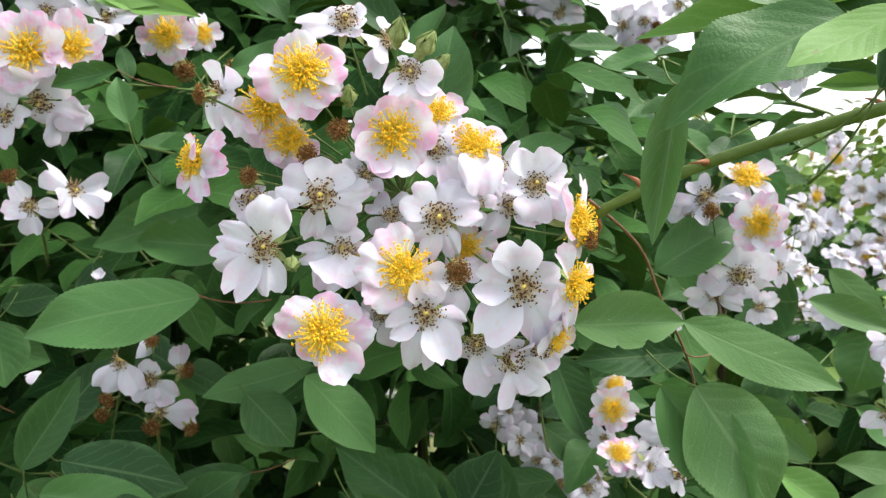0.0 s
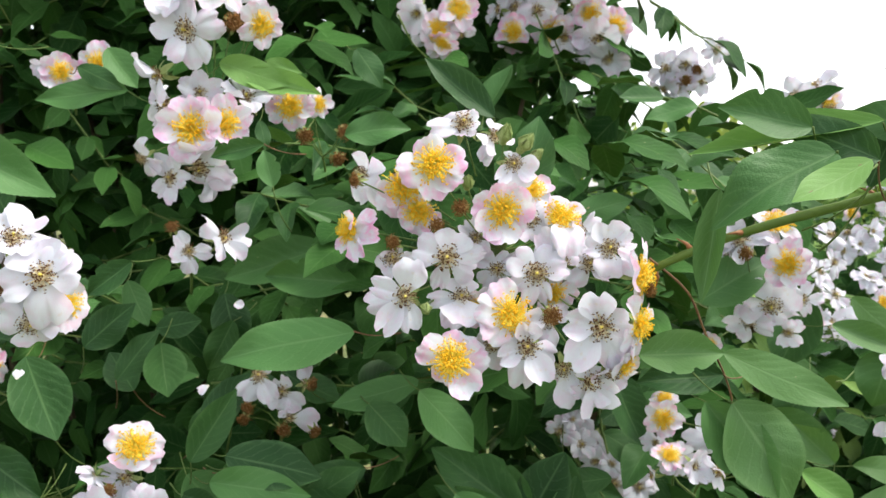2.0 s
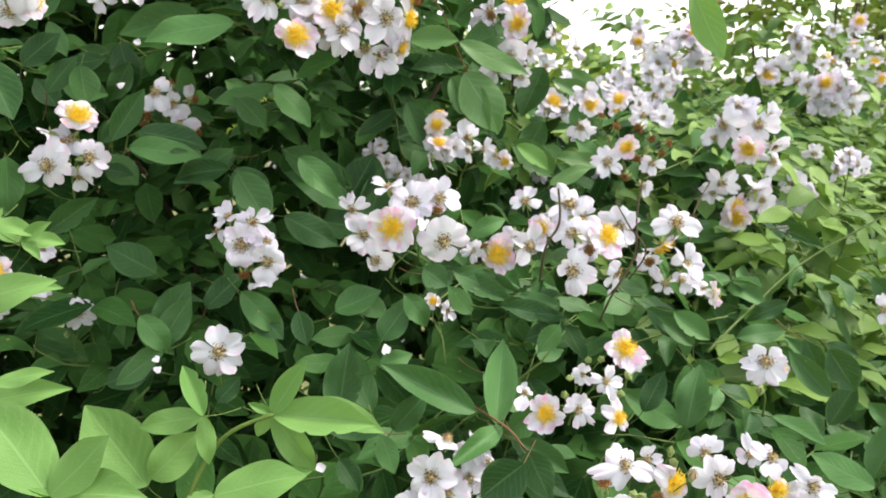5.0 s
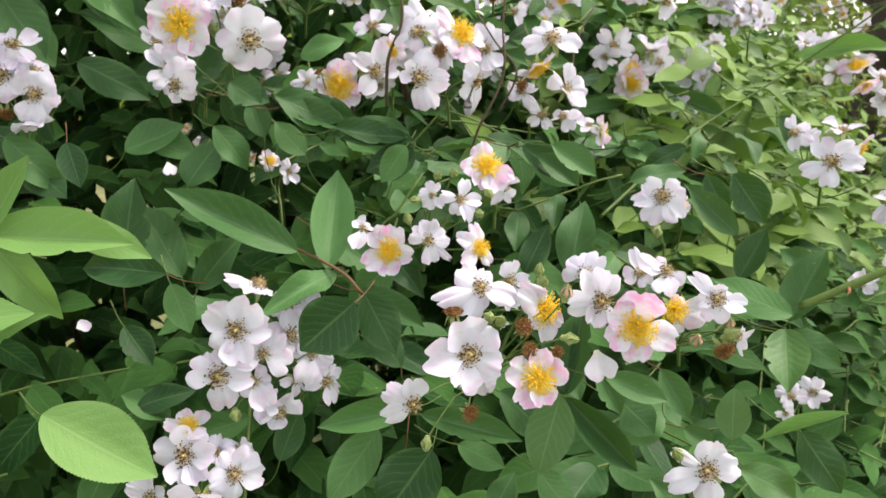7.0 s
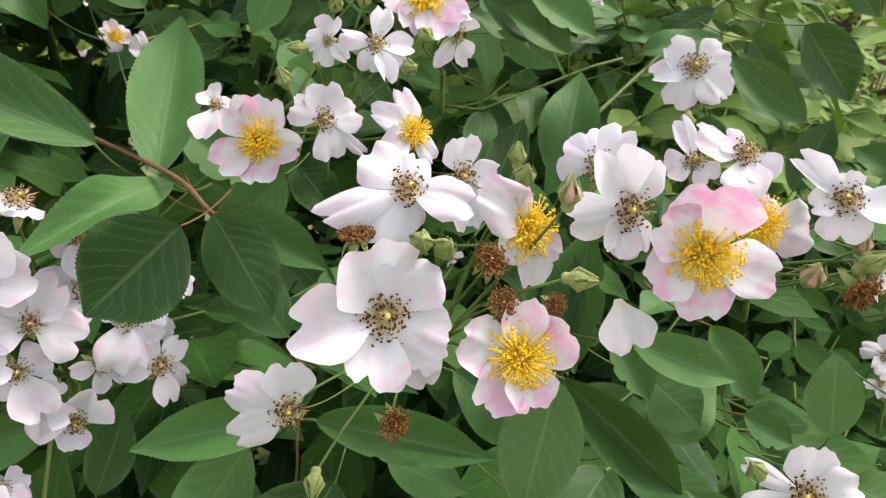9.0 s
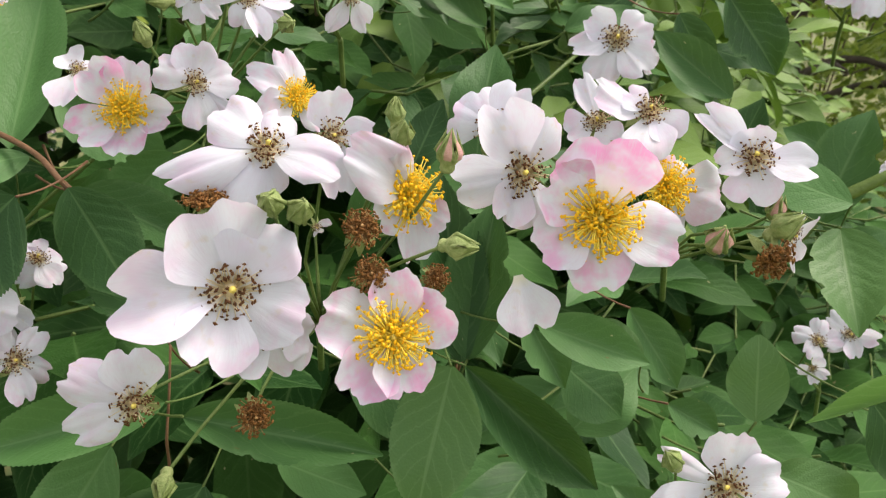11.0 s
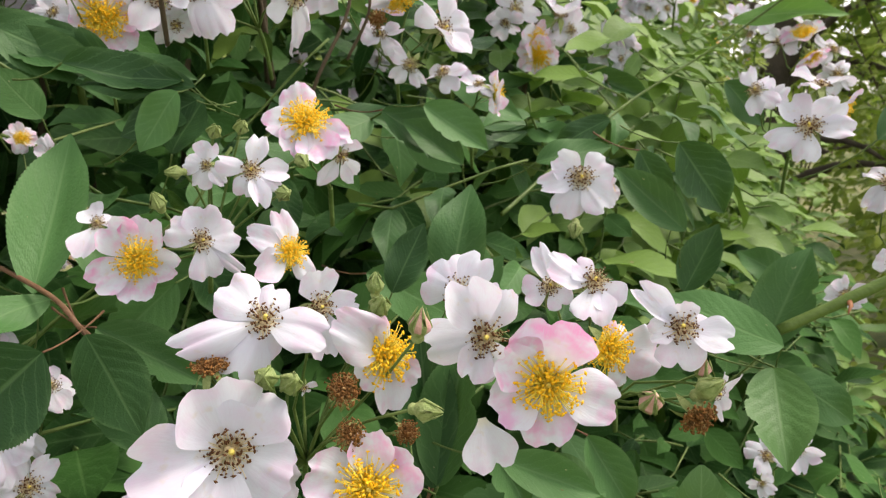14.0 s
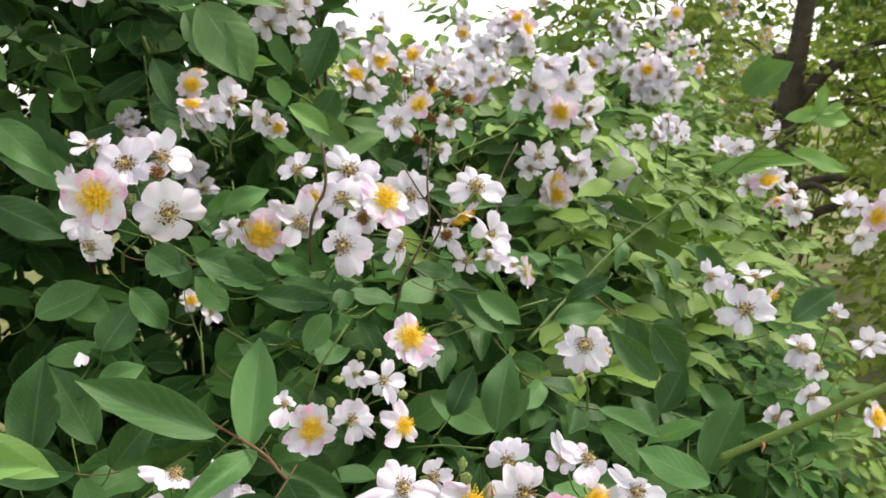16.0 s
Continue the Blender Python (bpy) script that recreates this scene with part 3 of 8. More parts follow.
def spray(at, out, count, size, r, loose=0.0):
    """The leaflet poses of one feathered leaf that grows from at along out."""
    out = Vector(out).normalized()
    side = out.cross(Vector((0, 0, 1)))
    side = side.normalized() if side.length > 0.1 else Vector((1, 0, 0))
    up = side.cross(out).normalized()
    poses, stem = [], []
    pairs = count // 2
    length = size * (0.75 * pairs + 0.2)
    for k in range(pairs):
        p = at + out * length * (k + 0.6) / (pairs + 0.2) - Vector((0, 0, 0.25 * size * k / pairs))
        for s in (-1, 1):
            d = (side * s + out * r.uniform(0.35, 0.8) + up * r.uniform(-0.35 - 0.9 * loose, 0.15)).normalized()
            n = (up * (1 - 0.7 * loose) + side * s * r.uniform(-0.5, 0.3) + Vector((r.uniform(-0.3, 0.3) * (1 + 2 * loose), -0.35 - loose * r.random(), r.uniform(-0.1, 0.4)))).normalized()
            poses.append(leaf_pose(p, p + d * size * r.uniform(0.75, 1.05), n, r.uniform(0.42, 0.56)))
        stem.append(p)
    p = at + out * length
    poses.append(leaf_pose(p, p + (out + up * r.uniform(-0.5, 0.0)).normalized() * size * r.uniform(0.95, 1.2), (up + Vector((0, -0.3, 0.1))).normalized(), r.uniform(0.40, 0.54)))
    return poses, [at, *stem, p]


# ---- single leaves, canes ----
garden = {}
stub_v, stub_f = [], []
tube(stub_v, stub_f, bend((0, 0, 0), (0, 1, 0), (0, 0, -0.06)), [0.013, 0.010, 0.010, 0.010, 0.010, 0.012, 0.015], 5)
PETIOLE = mesh_of("petiole", stub_v, stub_f, [CANE_RED])
PETIOLE_GREEN = mesh_of("petiole", stub_v, stub_f, [STALK])


def leaf(kind, base, tip, normal, ratio):
    """One leaf in the outer layer of the bush, or of the creeper."""
    who = "creeper" if kind == "creeper" else "rose_leaves"
    if who not in garden:
        garden[who] = new("creeper" if who == "creeper" else "rose_foliage")
        if who == "creeper":
            tagged(garden[who], "bright green climbing creeper with palmate leaves", "creeper")
        else:
            tagged(garden[who], "outer dark green toothed rose leaves on thin shoots", "foliage")
        garden[who].location = base
    top = garden[who]
    m = leaf_pose(base, tip, normal, ratio)
    part("leaf", rnd.choice(LEAVES["young" if kind == "creeper" else kind]), top, Matrix.Translation(-top.location) @ m)
    b, along = Vector(base), (Vector(base) - Vector(tip)).normalized()
    end = b + along * 0.018 + Vector((0, 0.024, -0.008))
    part("petiole", PETIOLE if rnd.random() < 0.2 and kind == "old" else PETIOLE_GREEN, top, Matrix.Translation(-top.location) @ leaf_pose(base, end, (0.1, -0.5, 0.9), 0.5))
    OPEN.append(((Vector(base) + Vector(tip)) / 2, (Vector(tip) - Vector(base)).length * 0.33))


def cane(mat, label, points, thick, thin_end):
    pts = [Vector(p) for p in points]
    fine = []
    for i in range(len(pts) - 1):
        a, b = pts[max(i - 1, 0)], pts[min(i + 2, len(pts) - 1)]
        for s in range(6):
            u = s / 6
            p, q = pts[i], pts[i + 1]
            fine.append(0.5 * (2 * p + (q - a) * u + (2 * a - 5 * p + 4 * q - b) * u * u + (3 * p - a - 3 * q + b) * u ** 3))
    fine.append(pts[-1])
    top = tagged(new("rose_cane"), label, "cane", "canes and shoots")
    top.location = pts[0]
    verts, faces = [], []
    n = len(fine)
    radii = [thick + (thin_end - thick) * i / (n - 1) for i in range(n)]
    tube(verts, faces, [p - pts[0] for p in fine], [w * (1 + 0.06 * math.sin(i * 1.7)) for i, w in enumerate(radii)], 10)
    part("stem", mesh_of("stem", verts, faces, [{"CANE": CANE, "CANE_RED": CANE_RED, "CANE_OLD": CANE_OLD}[mat]]), top)
    if thick > 0.0016:
        for i in range(4, n - 2, 5):
            d = (fine[i + 1] - fine[i]).normalized()
            side = Matrix.Rotation(rnd.uniform(0, 6.28), 3, d) @ d.orthogonal().normalized()
            verts, faces = [], []
            p = fine[i] - pts[0] + side * radii[i] * 0.8
            tube(verts, faces, [p, p + side * 0.0026 - d * 0.0006, p + side * 0.0062 - d * 0.0036], [0.0013, 0.0008, 0.0001], 6)
            part("thorn", mesh_of("thorn", verts, faces, [THORN]), top, None, "hooked red thorn")
    for p in fine:
        OPEN.append((p, 0.012))


# ---- the rose clusters ----
t = Truss("large dense cluster of pale pink and white roses on a cane", -0.012, 0.289, 1.410)
t.bloom("p", -0.0412, 0.2490, 1.4486, 12, 7, 0.0323, ((108, 0.76, 0.88, 8), (12, 0.88, 0.82, 10), (313, 0.86, 0.84, 0), (263, 0.95, 0.86, 0), (196, 1.02, 0.99, 5)))
t.bloom("w", -0.0288, 0.2611, 1.4661, 1, 30, 0.0308, ((110, 0.45, 1.12, 10), (200, 1.07, 0.73, 0), (359, 0.45, 0.71, 5), (271, 0.47, 0.71, -10)))
t.bloom("w", -0.0161, 0.2649, 1.4606, 48, 17, 0.0245, ((210, 1.15, 1, 0), (66, 0.64, 0.97, 5), (0, 0.96, 0.78, 0), (245, 1.1, 0.81, -10)))
t.bloom("w", -0.0087, 0.2522, 1.4487, 14, -5, 0.0257, ((282, 0.94, 1.07, 0), (344, 0.83, 0.91, 0), (223, 0.9, 0.58, 5), (70, 0.36, 0.63, 10)))
t.bloom("p", -0.0132, 0.2490, 1.4294, 7, 2, 0.0298, ((165, 0.9, 0.92, 8), (217, 0.95, 0.97, 0), (266, 0.98, 1.04, 0), (301, 0.87, 0.89, 0), (15, 0.87, 1.08, 0), (95, 0.8, 0.92, 5)))
t.bloom("w", -0.0008, 0.2609, 1.4244, -6, 19, 0.0277, ((65, 0.97, 1.38, 5), (22, 1.05, 1.12, 0), (279, 0.77, 0.96, 0), (210, 0.61, 0.85, 0)))
t.bloom("q", 0.0120, 0.2589, 1.4250, 20, 29, 0.0297, ((62, 0.69, 1.13, 10), (358, 0.64, 1.03, 0), (258, 1.37, 1.03, 20), (148, 0.53, 0.89, 0)))
t.bloom("p", -0.0777, 0.2580, 1.4217, -45, 4, 0.0247, ((17, 1.51, 0.88, 0), (354, 1.7, 0.85, -5), (312, 1.43, 0.85, 0), (249, 0.92, 0.68, 10), (37, 0.98, 0.68, 20)))
t.bloom("w", -0.0737, 0.2734, 1.4449, -40, 11, 0.0299, ((57, 0.72, 1.02, 10), (240, 0.89, 0.92, 0), (355, 1.12, 0.92, 0), (304, 1, 0.82, 0)))
t.bloom("q", -0.0552, 0.2634, 1.4397, -6, -7, 0.0312, ((235, 0.98, 0.99, 0), (290, 1.01, 0.99, 0), (205, 0.68, 0.88, 0), (88, 0.43, 0.71, 10)))
t.bloom("p", -0.0485, 0.2647, 1.4293, 3, -20, 0.0269, ((254, 0.8, 1.11, 0), (309, 0.81, 0.89, 0), (202, 0.7, 0.86, 0), (52, 0.43, 0.83, 0)))
t.bloom("w", -0.0364, 0.2477, 1.4098, 5, 17, 0.0352, ((150, 0.81, 0.92, 12), (68, 0.71, 0.94, 10), (10, 0.91, 0.52, 0), (334, 0.81, 0.74, -8), (250, 0.87, 0.48, -35)))
t.bloom("w", -0.0596, 0.2575, 1.4089, 2, 30, 0.0275, ((217, 0.56, 0.93, 0), (107, 0.31, 0.74, 10), (358, 0.74, 0.69, 0)))
t.bloom("w", -0.0534, 0.2446, 1.3947, 2, 5, 0.0313, ((73, 1.04, 0.96, 12), (158, 1.03, 0.65, 5), (189, 1.16, 0.76, 0), (234, 1.23, 0.71, -5), (283, 0.99, 0.69, -5)))
t.bloom("w", -0.0304, 0.2547, 1.3930, -1, 20, 0.0284, ((192, 1.08, 0.61, 0), (274, 1.26, 1.33, 20), (90, 0.56, 1.07, 15), (246, 1.13, 0.82, 10)))
t.bloom("q", -0.0108, 0.2425, 1.3869, 20, 10, 0.0320, ((105, 0.95, 0.93, 10), (168, 1.02, 0.91, 5), (222, 1, 0.85, 0), (269, 0.99, 0.78, 0), (2, 0.58, 0.67, 0)))
t.bloom("p", -0.0350, 0.2368, 1.3691, 8, 13, 0.0322, ((148, 0.95, 0.89, 5), (64, 0.81, 1, 0), (8, 0.97, 0.93, 0), (300, 1.02, 0.91, 0), (238, 0.62, 0.74, -5)))
t.bloom("w", -0.0180, 0.2528, 1.3730, -6, -15, 0.0257, ((347, 1.07, 0.93, 0), (297, 0.94, 0.99, 0), (192, 0.49, 0.87, 0)))
t.bloom("w", -0.0039, 0.2405, 1.3743, -0, 7, 0.0322, ((257, 1.16, 0.77, 0), (297, 1.05, 0.77, 0), (336, 0.84, 0.64, 0), (203, 0.84, 0.62, 0), (91, 0.71, 0.71, 15)))
t.bloom("w", 0.0056, 0.2464, 1.3842, 17, 5, 0.0245, ((180, 1.11, 0.92, 5), (266, 1.04, 0.81, 0), (217, 0.81, 0.95, 0), (25, 0.76, 0.72, 0)))
t.bloom("w", 0.0006, 0.2466, 1.4031, -3, 10, 0.0340, ((145, 0.8, 0.83, 12), (45, 0.76, 0.87, 12), (203, 0.74, 0.5, -5), (251, 0.84, 0.43, -8), (289, 0.8, 0.43, -5), (7, 0.78, 0.56, 0)))
t.bloom("w", 0.0113, 0.2538, 1.4065, 14, 4, 0.0239, ((124, 1.51, 1, 5), (29, 0.67, 0.66, 0), (275, 0.58, 0.66, 0)))
t.bloom("w", 0.0236, 0.2559, 1.4060, 2, 20, 0.0263, ((227, 0.86, 0.69, 0), (320, 0.86, 0.69, 0), (65, 0.69, 0.89, 5), (140, 0.65, 0.75, 0)))
t.bloom("w", 0.0307, 0.2504, 1.4129, 7, 20, 0.0300, ((98, 0.8, 1.14, 15), (171, 0.7, 0.71, 0), (261, 0.83, 1.02, -5), (20, 0.78, 0.59, 0)))
t.bloom("q", 0.0442, 0.2558, 1.4009, 50, 3, 0.0295, ((165, 1.51, 1.19, 10), (55, 1.24, 0.54, 0), (146, 1.36, 0.69, 10), (266, 0.83, 0.67, 0)))
t.bloom("w", 0.0258, 0.2405, 1.3820, -4, 7, 0.0372, ((103, 0.82, 0.82, 8), (171, 0.86, 0.74, 5), (235, 1.12, 0.78, -5), (292, 1.04, 0.82, 0), (18, 0.68, 0.71, 0)))
t.bloom("q", 0.0415, 0.2441, 1.3822, 49, -6, 0.0261, ((139, 1.56, 0.67, 5), (224, 1.05, 0.89, 0), (273, 1.15, 0.86, 0), (47, 0.79, 0.42, 0)))
t.bloom("q", 0.0377, 0.2513, 1.3647, 62, -24, 0.0212, ((181, 1.47, 1.13, 0), (315, 1.48, 0.88, 0), (144, 1.46, 0.88, 0)))
t.bloom("w", 0.0122, 0.2517, 1.3626, -4, -10, 0.0257, ((286, 1.34, 1.37, 0), (232, 0.68, 0.93, 0), (329, 0.91, 1.11, 0)))
t.bloom("w", 0.0230, 0.2472, 1.3584, 3, -20, 0.0297, ((289, 1.02, 1.17, 0), (334, 0.78, 0.94, 0), (250, 0.84, 0.79, 0), (109, 0.52, 0.75, 0)))
t.bloom("w", 0.0322, 0.2492, 1.3620, 5, -45, 0.0255)
t.bloom("w", -0.0151, 0.2635, 1.4034, -7, 19, 0.0247)
t.bloom("q", 0.0098, 0.2671, 1.3925, 4, 6, 0.0216)
t.bloom("w", -0.0242, 0.2702, 1.4166, -21, 10, 0.0206)
t.bloom("w", 0.0199, 0.2647, 1.4187, 32, 29, 0.0269)
t.bloom("q", -0.0000, 0.2676, 1.4369, 17, 22, 0.0226)
t.bloom("q", -0.0230, 0.2605, 1.3881, -5, -2, 0.0223)
t.spent(-0.0305, 0.2490, 1.4306, 5, 14, 0.0072)
t.spent(-0.0404, 0.2504, 1.4232, -0, 18, 0.0064)
t.spent(-0.0587, 0.2499, 1.4163, -17, 18, 0.0064)
t.spent(0.0059, 0.2367, 1.3875, 1, -0, 0.0074)
t.spent(0.0488, 0.2555, 1.3951, 40, 1, 0.0066)
t.spent(-0.0747, 0.2553, 1.4424, -42, -0, 0.0061)
t.bud(-0.0119, 0.2529, 1.4604, 15, 46, 0.0077)
t.bud(-0.0036, 0.2527, 1.4564, 49, 44, 0.0077)
t.bud(-0.0274, 0.2496, 1.4408, 7, 40, 0.0064)
t.bud(-0.0453, 0.2444, 1.3894, 11, -9, 0.0059)
t.bud(0.0013, 0.2585, 1.4520, 54, 35, 0.0057)
t.stalks()
t = Truss("cluster of pink and white roses among leaves in shade", -0.187, 0.420, 1.469)
t.bloom("w", -0.1894, 0.3694, 1.5507, 11, 2, 0.0466)
t.bloom("q", -0.1663, 0.3712, 1.5524, 23, 16, 0.0354)
t.bloom("w", -0.1815, 0.3628, 1.5276, -3, -7, 0.0425)
t.bloom("q", -0.1430, 0.3711, 1.5318, 56, 0, 0.0317)
t.spent(-0.1563, 0.3661, 1.5323, 35, 2, 0.0111)
t.bloom("w", -0.1988, 0.3644, 1.5044, -31, -6, 0.0354)
t.bloom("p", -0.1791, 0.3580, 1.4735, 14, -4, 0.0413)
t.bloom("p", -0.1624, 0.3646, 1.4762, 30, -9, 0.0354)
t.bloom("w", -0.2023, 0.3829, 1.4894, -23, -0, 0.0368)
t.bloom("w", -0.1560, 0.3867, 1.4928, 19, 27, 0.0387)
t.bloom("w", -0.1765, 0.3614, 1.4530, 19, -32, 0.0417)
t.bloom("w", -0.2118, 0.3693, 1.4584, -45, -26, 0.0285)
t.bloom("w", -0.1964, 0.3714, 1.4469, -12, -9, 0.0324)
t.bloom("w", -0.1728, 0.3729, 1.4440, 28, -24, 0.0286)
t.bloom("w", -0.1484, 0.3830, 1.5562, 29, 19, 0.0285)
t.bloom("w", -0.1830, 0.3851, 1.4969, 37, 22, 0.0310)
t.stalks()
t = Truss("small pair of pale pink roses with yellow stamens", -0.125, 0.469, 1.446)
t.bloom("p", -0.1363, 0.4130, 1.4909, 12, -11, 0.0316)
t.bloom("q", -0.1213, 0.4244, 1.4936, 60, 3, 0.0226)
t.spent(-0.1275, 0.4120, 1.4726, 26, -26, 0.0105)
t.spent(-0.1049, 0.4240, 1.4750, 30, -6, 0.0099)
t.spent(-0.1090, 0.4222, 1.4587, 17, -25, 0.0099)
t.stalks()
t = Truss("small pair of pink roses deep in the foliage", -0.325, 0.524, 1.499)
t.bloom("p", -0.3101, 0.4737, 1.5239, 9, -13, 0.0282)
t.bloom("p", -0.2842, 0.4761, 1.5295, 34, -0, 0.0300)
t.bloom("w", -0.3269, 0.4829, 1.5289, -21, -26, 0.0185)
t.stalks()
t = Truss("white roses close to the path with pink tinted edges", -0.348, 0.226, 1.445)
t.bloom("w", -0.3169, 0.1702, 1.4470, 30, 13, 0.0344)
t.bloom("w", -0.3295, 0.1835, 1.4809, 32, 4, 0.0312)
t.bloom("p", -0.3402, 0.1806, 1.4593, 14, -13, 0.0260)
t.bloom("p", -0.3001, 0.1977, 1.5116, 10, 5, 0.0270)
t.bloom("w", -0.2833, 0.2019, 1.4989, 35, 10, 0.0224, 4)
t.bloom("w", -0.3181, 0.2021, 1.4880, -10, -35, 0.0209, 4)
t.bloom("w", -0.3479, 0.1714, 1.4700, 40, -14, 0.0305)
t.bloom("w", -0.3163, 0.1949, 1.4875, 60, 27, 0.0213)
t.stalks()
t = Truss("bright white roses in an open loose cluster", -0.244, 0.292, 1.369)
t.bloom("w", -0.2535, 0.2527, 1.4289, 41, 38, 0.0302, ((200, 1.36, 0.94, 4), (283, 1.09, 1.57, -4), (338, 0.98, 0.94, 0)))
t.bloom("w", -0.2508, 0.2507, 1.4047, 9, -9, 0.0368, ((179, 0.95, 1.26, 6), (246, 1.14, 0.89, 0), (112, 0.65, 0.98, 8), (31, 0.66, 0.77, 0)))
t.bloom("w", -0.2412, 0.2586, 1.4169, 23, 49, 0.0245)
t.bloom("w", -0.2220, 0.2542, 1.4196, 34, 46, 0.0356, ((116, 0.79, 0.92, 12), (53, 0.83, 1.02, 12), (354, 1.06, 1.02, 0), (188, 0.89, 0.98, 0), (272, 0.68, 0.95, -5)))
t.bloom("w", -0.2075, 0.2497, 1.4035, 9, 24, 0.0394, ((193, 0.91, 0.91, 2), (112, 0.81, 1.19, 10), (10, 0.87, 1.05, 2), (271, 1.08, 0.97, -3), (50, 0.83, 0.71, 4)))
t.bloom("w", -0.2292, 0.2600, 1.4008, 21, -16, 0.0323)
t.bloom("q", -0.2043, 0.2609, 1.3907, 46, 9, 0.0261, ((7, 0.82, 1.19, 0), (271, 1.02, 0.97, 0), (79, 0.8, 0.88, 5)))
t.bloom("w", -0.2156, 0.2533, 1.3832, 25, -15, 0.0333, ((168, 0.81, 0.95, 0), (274, 0.67, 1.09, -5), (5, 0.69, 0.68, 0)))
t.spent(-0.2248, 0.2492, 1.4004, 9, 5, 0.0084)
t.spent(-0.2369, 0.2489, 1.4175, 25, 7, 0.0078)
t.bloom("w", -0.2330, 0.2633, 1.4175, 10, 27, 0.0278)
t.stalks()
t = Truss("faded pinkish roses in deep shade", -0.380, 0.492, 1.298)
t.bloom("w", -0.3655, 0.4411, 1.3476, 34, -2, 0.0402)
t.bloom("p", -0.3528, 0.4379, 1.3253, 35, -3, 0.0377)
t.bloom("w", -0.3729, 0.4388, 1.3301, -25, 19, 0.0352)
t.bloom("w", -0.3455, 0.4624, 1.3576, 49, 36, 0.0284)
t.bloom("w", -0.3694, 0.4468, 1.3145, -2, -60, 0.0255)
t.stalks()
t = Truss("faded pinkish roses in deep shade", -0.428, 0.391, 1.358)
t.bloom("p", -0.4009, 0.3374, 1.4001, 31, -2, 0.0363)
t.bloom("w", -0.3899, 0.3491, 1.4108, 44, 1, 0.0304)
t.bloom("w", -0.4244, 0.3459, 1.3956, 34, 1, 0.0347)
t.bloom("w", -0.4091, 0.3447, 1.3784, 40, -36, 0.0347)
t.bloom("w", -0.3969, 0.3557, 1.3825, 40, -36, 0.0265)
t.stalks()
t = Truss("white roses with a pink one, on a thin shoot", -0.209, 0.339, 1.251)
t.bloom("q", -0.1894, 0.2932, 1.3157, 18, 34, 0.0331, ((153, 0.98, 0.87, 2), (352, 0.82, 0.91, 0), (86, 0.8, 1.03, 8), (250, 0.71, 1.22, -4), (308, 0.87, 0.76, -4)))
t.bloom("w", -0.2091, 0.2915, 1.3024, -63, -22, 0.0242)
t.bloom("w", -0.1975, 0.2990, 1.2988, 4, 4, 0.0286)
t.bloom("w", -0.2096, 0.2835, 1.2809, -21, -2, 0.0392, ((144, 0.83, 0.95, 5), (61, 1.07, 1.05, 8), (12, 1.17, 0.98, 0), (287, 0.79, 1.02, 0), (202, 1.18, 0.79, 0)))
t.bloom("w", -0.1826, 0.2848, 1.2860, 25, 11, 0.0352, ((58, 0.78, 0.78, 8), (345, 0.82, 0.81, 0), (108, 0.78, 0.71, 5), (274, 0.84, 0.88, 0)))
t.spent(-0.2008, 0.2866, 1.2962, 15, 5, 0.0072)
t.bloom("w", -0.1932, 0.2954, 1.2726, 24, -39, 0.0245)
t.stalks()
t = Truss("wilting white roses with dried brown centres", -0.149, 0.417, 1.271)
t.bloom("w", -0.1494, 0.3714, 1.3324, 0, 20, 0.0320, ((49, 1.0, 0.97, 8), (236, 1.08, 0.9, 0), (299, 1.14, 0.83, 0)))
t.bloom("w", -0.1357, 0.3708, 1.3232, 0, 5, 0.0268, ((82, 0.78, 0.88, 5), (257, 0.9, 1.04, 0), (320, 1.15, 1.0, -4)))
t.bloom("w", -0.1230, 0.3748, 1.3264, 39, 18, 0.0215, ((91, 1.16, 1.1, 5), (36, 0.43, 0.9, 0)))
t.bloom("w", -0.1318, 0.3701, 1.3075, 5, 0, 0.0213, ((351, 1.63, 1.41, 0), (119, 0.66, 0.9, 0)))
t.spent(-0.1562, 0.3701, 1.3139, -4, -14, 0.0079)
t.spent(-0.1587, 0.3697, 1.3069, 0, -14, 0.0073)
t.spent(-0.1357, 0.3695, 1.3008, 17, -13, 0.0085)
t.spent(-0.1189, 0.3712, 1.3271, 48, 3, 0.0073)
t.spent(-0.1174, 0.3696, 1.2997, 39, -19, 0.0073)
t.spent(-0.1352, 0.3719, 1.3410, 19, 43, 0.0067)
t.stalks()
t = Truss("two white roses with drooping petals", -0.202, 0.413, 1.375)
t.bloom("w", -0.1866, 0.3666, 1.4051, 20, 34, 0.0298, 4)
t.bloom("w", -0.1671, 0.3672, 1.4124, 39, 10, 0.0334, 4)
t.spent(-0.1957, 0.3674, 1.4190, 11, 31, 0.0078)
t.stalks()
t = Truss("upright spike of white roses tinted pink", -0.078, 0.321, 1.178)
t.bloom("w", -0.0873, 0.2782, 1.2430, -11, 44, 0.0290)
t.bloom("w", -0.0782, 0.2685, 1.2230, 8, 16, 0.0412, ((120, 0.86, 0.84, 10), (55, 0.8, 1, 8), (184, 0.62, 0.88, 0), (255, 0.78, 0.96, -3), (333, 0.68, 0.92, 0)))
t.bloom("w", -0.0596, 0.2605, 1.2119, -7, 7, 0.0331, ((251, 1.01, 1.05, -3), (42, 0.75, 1.1, 4), (313, 0.77, 1, -3), (128, 0.84, 1, 5)))
t.bloom("w", -0.0701, 0.2720, 1.2391, 8, 35, 0.0312)
t.bloom("w", -0.0657, 0.2653, 1.1974, 8, -51, 0.0259)
t.bloom("w", -0.0964, 0.2839, 1.2317, -67, 34, 0.0251)
t.spent(-0.0775, 0.2683, 1.2015, 7, -38, 0.0083)
